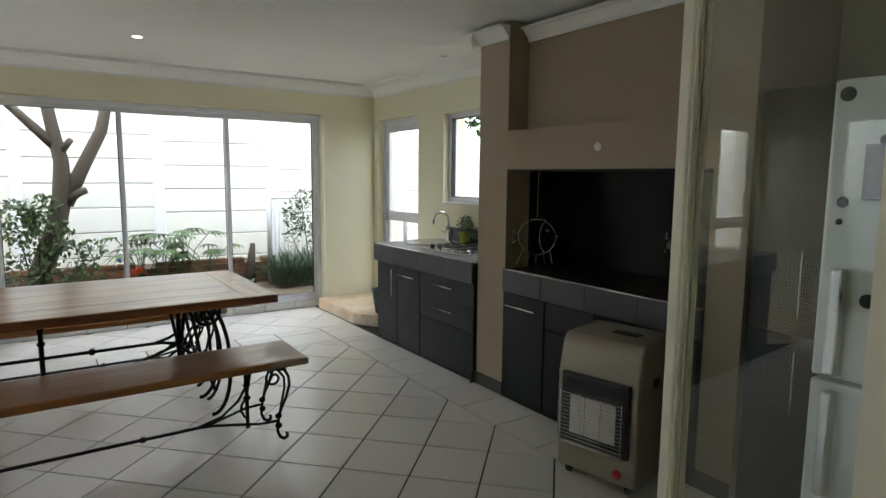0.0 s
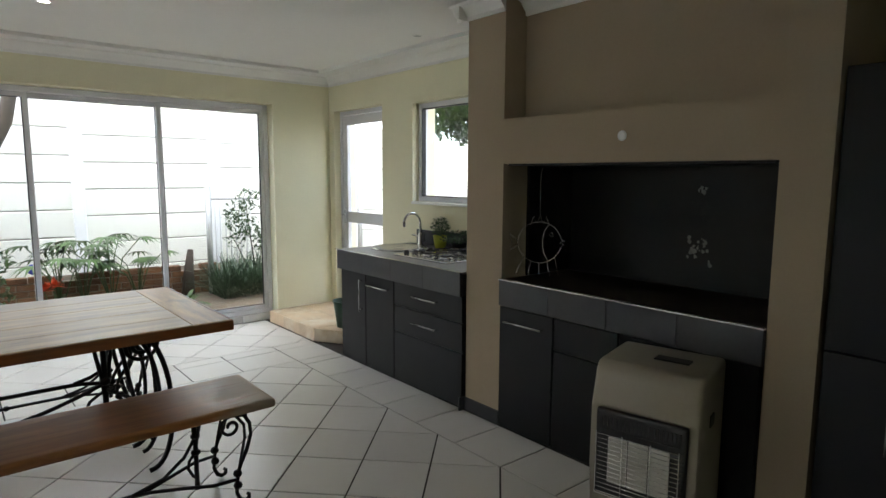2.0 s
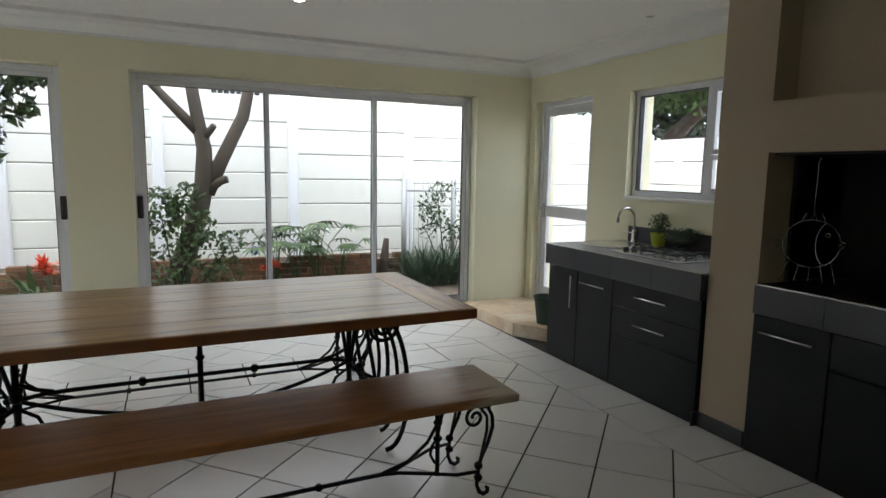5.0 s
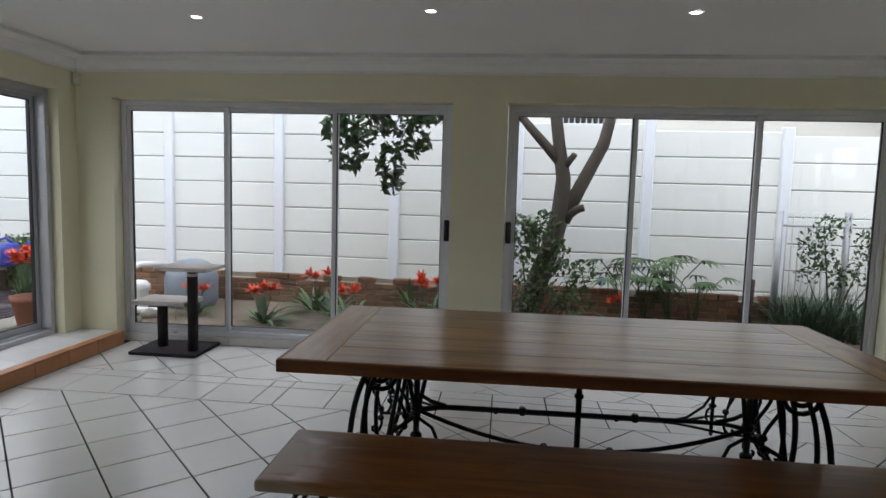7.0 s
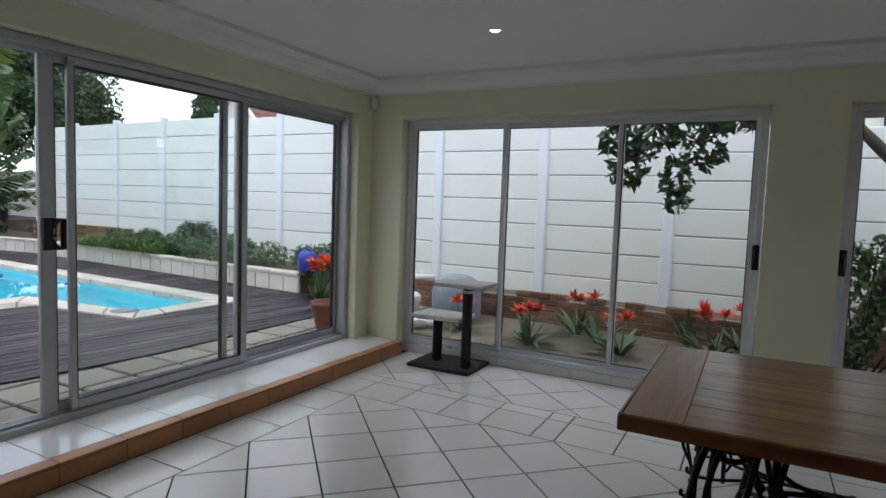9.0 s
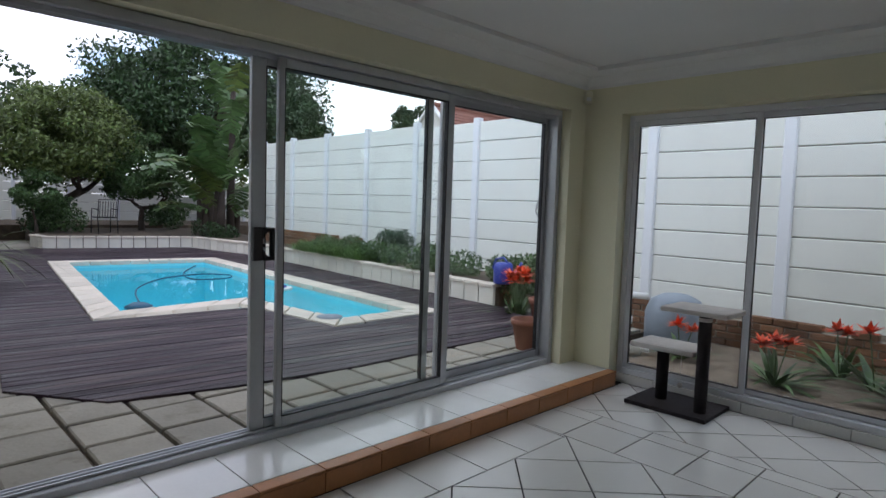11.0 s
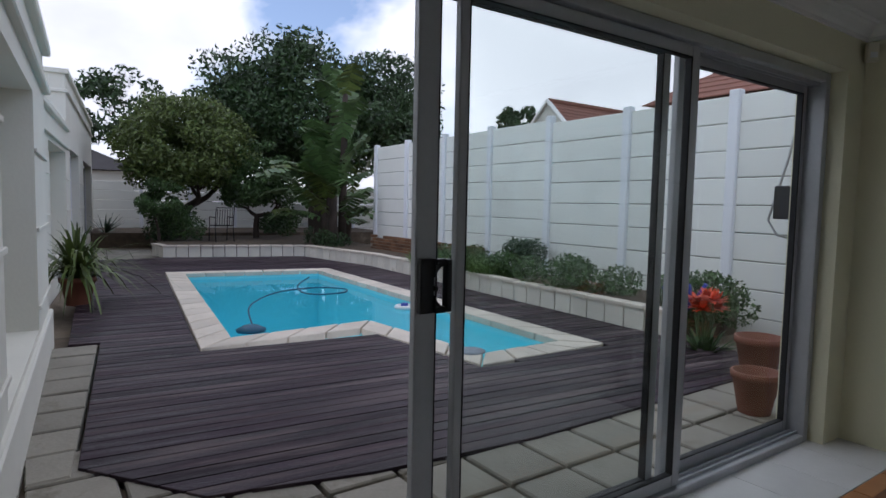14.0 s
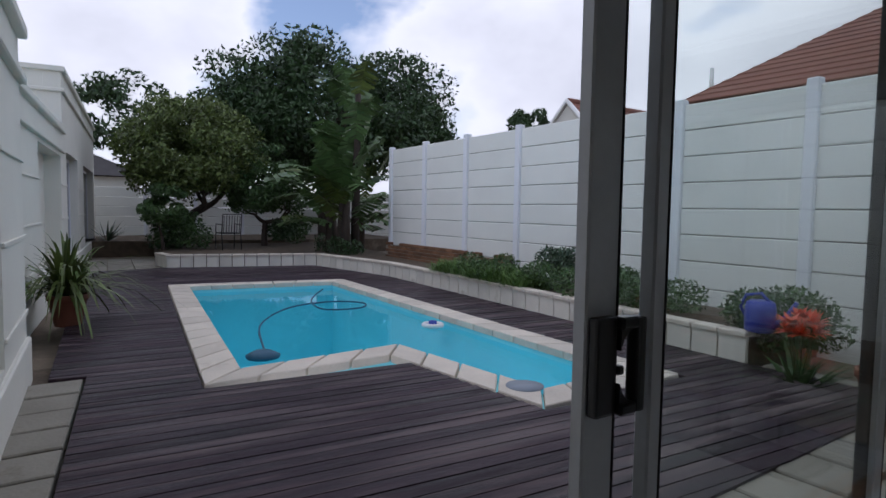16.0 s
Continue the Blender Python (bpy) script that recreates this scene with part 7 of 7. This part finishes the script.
leafy("climbing_shrub", (-0.25, 7.5, -0.012), [(-0.15, 0.05, 1.0, 0.24, 0.18, 0.25, 300), (0.1, 0, 0.85, 0.26, 0.2, 0.25, 280), (0.28, 0, 0.55, 0.28, 0.2, 0.28, 230), (-0.15, 0, 0.4, 0.3, 0.22, 0.35, 320), (0.5, 0, 0.68, 0.16, 0.12, 0.12, 70), (0.05, 0, 1.15, 0.22, 0.15, 0.12, 130), (0.42, 0, 0.35, 0.2, 0.15, 0.2, 120)], LEAF, 0.036, "leafy shrub growing up round the tree trunk", stems=14)
# split-leaf philodendron
for x_, y_, s_ in ((0.80, 8.15, 1.15), (1.30, 8.2, 1.3), (1.05, 8.3, 1.2), (1.6, 8.3, 1.0)):
    t = thing("split_leaf_plant", "split-leaf philodendron with fingered leaves", "plant", (x_, y_, -0.012), "split-leaf philodendrons")
    for k in range(9):
        a = rg.uniform(0, 6.28)
        r_ = rg.uniform(0.18, 0.36) * s_
        tip = np.array((x_ + r_ * math.cos(a), y_ + 0.5 * r_ * math.sin(a), rg.uniform(0.38, 0.66) * s_))
        part("stalk", tube(bmesh.new(), [(x_, y_, 0), (x_ + 0.4 * r_ * math.cos(a), y_ + 0.2 * r_ * math.sin(a), tip[2] * 0.7), tuple(tip)], 0.006, 6), LEAF, t)
        v, f = [], []
        for j in range(9):
            b_ = a + (j - 4) * 0.33
            blade(v, f, tuple(tip), (math.cos(b_), math.sin(b_) * 0.8, 0.15), (0.24 - 0.018 * abs(j - 4)) * s_, 0.05, 0.5, 3)
        part("leaf", raw("leaf", v, f, LEAF), None, t)
for x_, y_ in ((1.1, 8.05), (1.95, 7.75)):
    strap_plant("fern_plant", (x_, y_, -0.012), 16, 0.4, 0.05, 0.6, LEAF, "low fern among the side garden plants", 0, 1.0, "garden ferns")

# metal fence with looped tops
mf = thing("metal_fence", "galvanised pool fence with looped tops", "fence", (3, 8.2, 0))
MFY = 8.25
for px in (2.42, 3.12, 4.6):
    part("post", tube(bmesh.new(), [(px, MFY, -0.02), (px, MFY, 1.32)], 0.035, 10), GALV, mf)
for z_ in (0.15, 1.16):
    part("rail", tube(bmesh.new(), [(2.42, MFY, z_), (4.6, MFY, z_)], 0.012, 8), GALV, mf)
x_ = 2.50
while x_ < 4.5:
    if not 3.0 < x_ + 0.04 < 3.2:
        loop = [(x_, MFY, 0.08), (x_, MFY, 1.28)] + [(x_ + 0.03 * (1 - math.cos(a)), MFY, 1.28 + 0.03 * math.sin(a)) for a in [math.pi * i / 6 for i in range(1, 6)]] + [(x_ + 0.06, MFY, 1.28), (x_ + 0.06, MFY, 0.08)]
        part("looped_bar", tube(bmesh.new(), loop, 0.006, 6), POSTM, mf)
    x_ += 0.13
leafy("climbing_vine", (3.0, 8.2, -0.012), [(rg.uniform(-0.35, 1.0), rg.uniform(-0.1, 0.05), rg.uniform(0.25, 1.2), 0.14, 0.08, 0.14, 60) for _ in range(26)], LEAFD, 0.028, "thin dark creeper on the metal fence", stems=12)
grass_patch("tall_grass", 2.4, 3.15, 7.75, 8.18, -0.012, 1000, 0.85, "tall grassy clump before the metal fence", LEAFB)
grass_patch("tall_grass", 3.4, 4.6, 5.4, 6.6, -0.012, 240, 0.5, "grassy tuft outside the kitchen door", LEAFB)
st = thing("tree_stump", "weathered dark stump at the corner of the bed", "stump", (2.15, 8.3, 0))
part("trunk", tube(bmesh.new(), [(2.15, 8.3, -0.02), (2.17, 8.3, 0.3), (2.2, 8.3, 0.55)], [0.08, 0.06, 0.035], 8), BARKD, st)
bl_ = solid("blue_ornament", lathe(bmesh.new(), [(0.0, 0.0), (0.05, 0.03), (0.055, 0.07), (0.03, 0.11), (0.0, 0.12)], 14, (0.62, 8.62, 0.355), cap=False), BLUEP, "small blue garden ornament on the brick wall", "ornament")

# pool pump corner
tk = thing("pool_filter", "grey dome-topped pool filter tank", "pool filter", (-4.15, 8.0, 0))
part("tank", lathe(bmesh.new(), [(0.27, -0.01), (0.30, 0.05), (0.30, 0.34), (0.25, 0.47), (0.14, 0.53), (0.0, 0.55)], 28, (-4.25, 8.2, 0), cap=False), GREYP, tk)
pm = thing("pool_pump", "white pool pump with pipes", "pump", (-4.75, 7.8, 0))
part("pump_body", lathe(bmesh.new(), [(0.09, -0.01), (0.10, 0.22), (0.12, 0.24), (0.12, 0.30), (0.08, 0.34), (0, 0.35)], 20, (-4.6, 7.7, 0), cap=False), WHITEP, pm)
part("pipe", tube(bmesh.new(), [(-4.6, 7.7, 0.10), (-4.85, 7.6, 0.10), (-4.9, 7.6, 0.35), (-4.7, 7.9, 0.5), (-4.45, 8.0, 0.5)], 0.035, 10), WHITEP, pm)
part("pipe", tube(bmesh.new(), [(-4.7, 7.55, 0.05), (-4.35, 7.5, 0.05), (-4.2, 7.55, 0.05)], 0.035, 10), WHITEP, pm)
for _ in range(9):
    px, py, r_ = rg.uniform(-4.9, -4.2), rg.uniform(7.1, 7.5), rg.uniform(0.05, 0.1)
    solid("garden_stone", lathe(bmesh.new(), [(0, -0.02), (r_, 0), (r_ * 0.9, r_ * 0.6), (0, r_ * 0.9)], 9, (px, py, 0), cap=False), PAVE, "pale rounded stone on the soil", "stone", "garden stones")

# side wall beyond the kitchen
sw = thing("boundary_wall", "white plastered wall beyond the kitchen door", "wall", (6, 6, 0), kind="structure")
for k in range(7):
    y_ = -1.4 + k * SPAN
    for i in range(6):
        part("panel", B(6.18, 6.22, y_ + 0.06, y_ + SPAN - 0.06, i * 0.32 + 0.006, (i + 1) * 0.32 - 0.006, 0.008), FENCE, sw)
    part("post", B(6.13, 6.27, y_ - 0.06, y_ + 0.06, -0.05, 2.0, 0.012), POSTM, sw)
wp = thing("washing_line_post", "grey metal post standing outside the kitchen door", "post", (4.6, 6.3, 0))
part("pole", tube(bmesh.new(), [(4.7, 6.9, -0.02), (4.7, 6.9, 1.25)], 0.035, 10), GALV, wp)
part("meter_box", B(4.72, 4.85, 6.86, 6.94, 0.95, 1.15, 0.01), GALV, wp)
structure("paving_side", B(3.33, 6.1, -1, 6.6, -0.011, 0.06), PAVE, "concrete paving outside the kitchen", "pavement")

# outer wall end with hanging cord and box
cd = thing("awning_cord", "grey cord with a small dark control box on the outer wall", "cord", (-4.75, 6.75, 1))
part("cord", tube(bmesh.new(), [(-4.60, 6.45, 2.35), (-4.70, 6.44, 1.75), (-4.80, 6.43, 1.36), (-4.74, 6.43, 1.27), (-4.66, 6.44, 1.25)], 0.008, 6), GALV, cd)
part("control_box", B(-4.77, -4.5505, 6.42, 6.52, 1.37, 1.58, 0.008), DARKPL, cd)
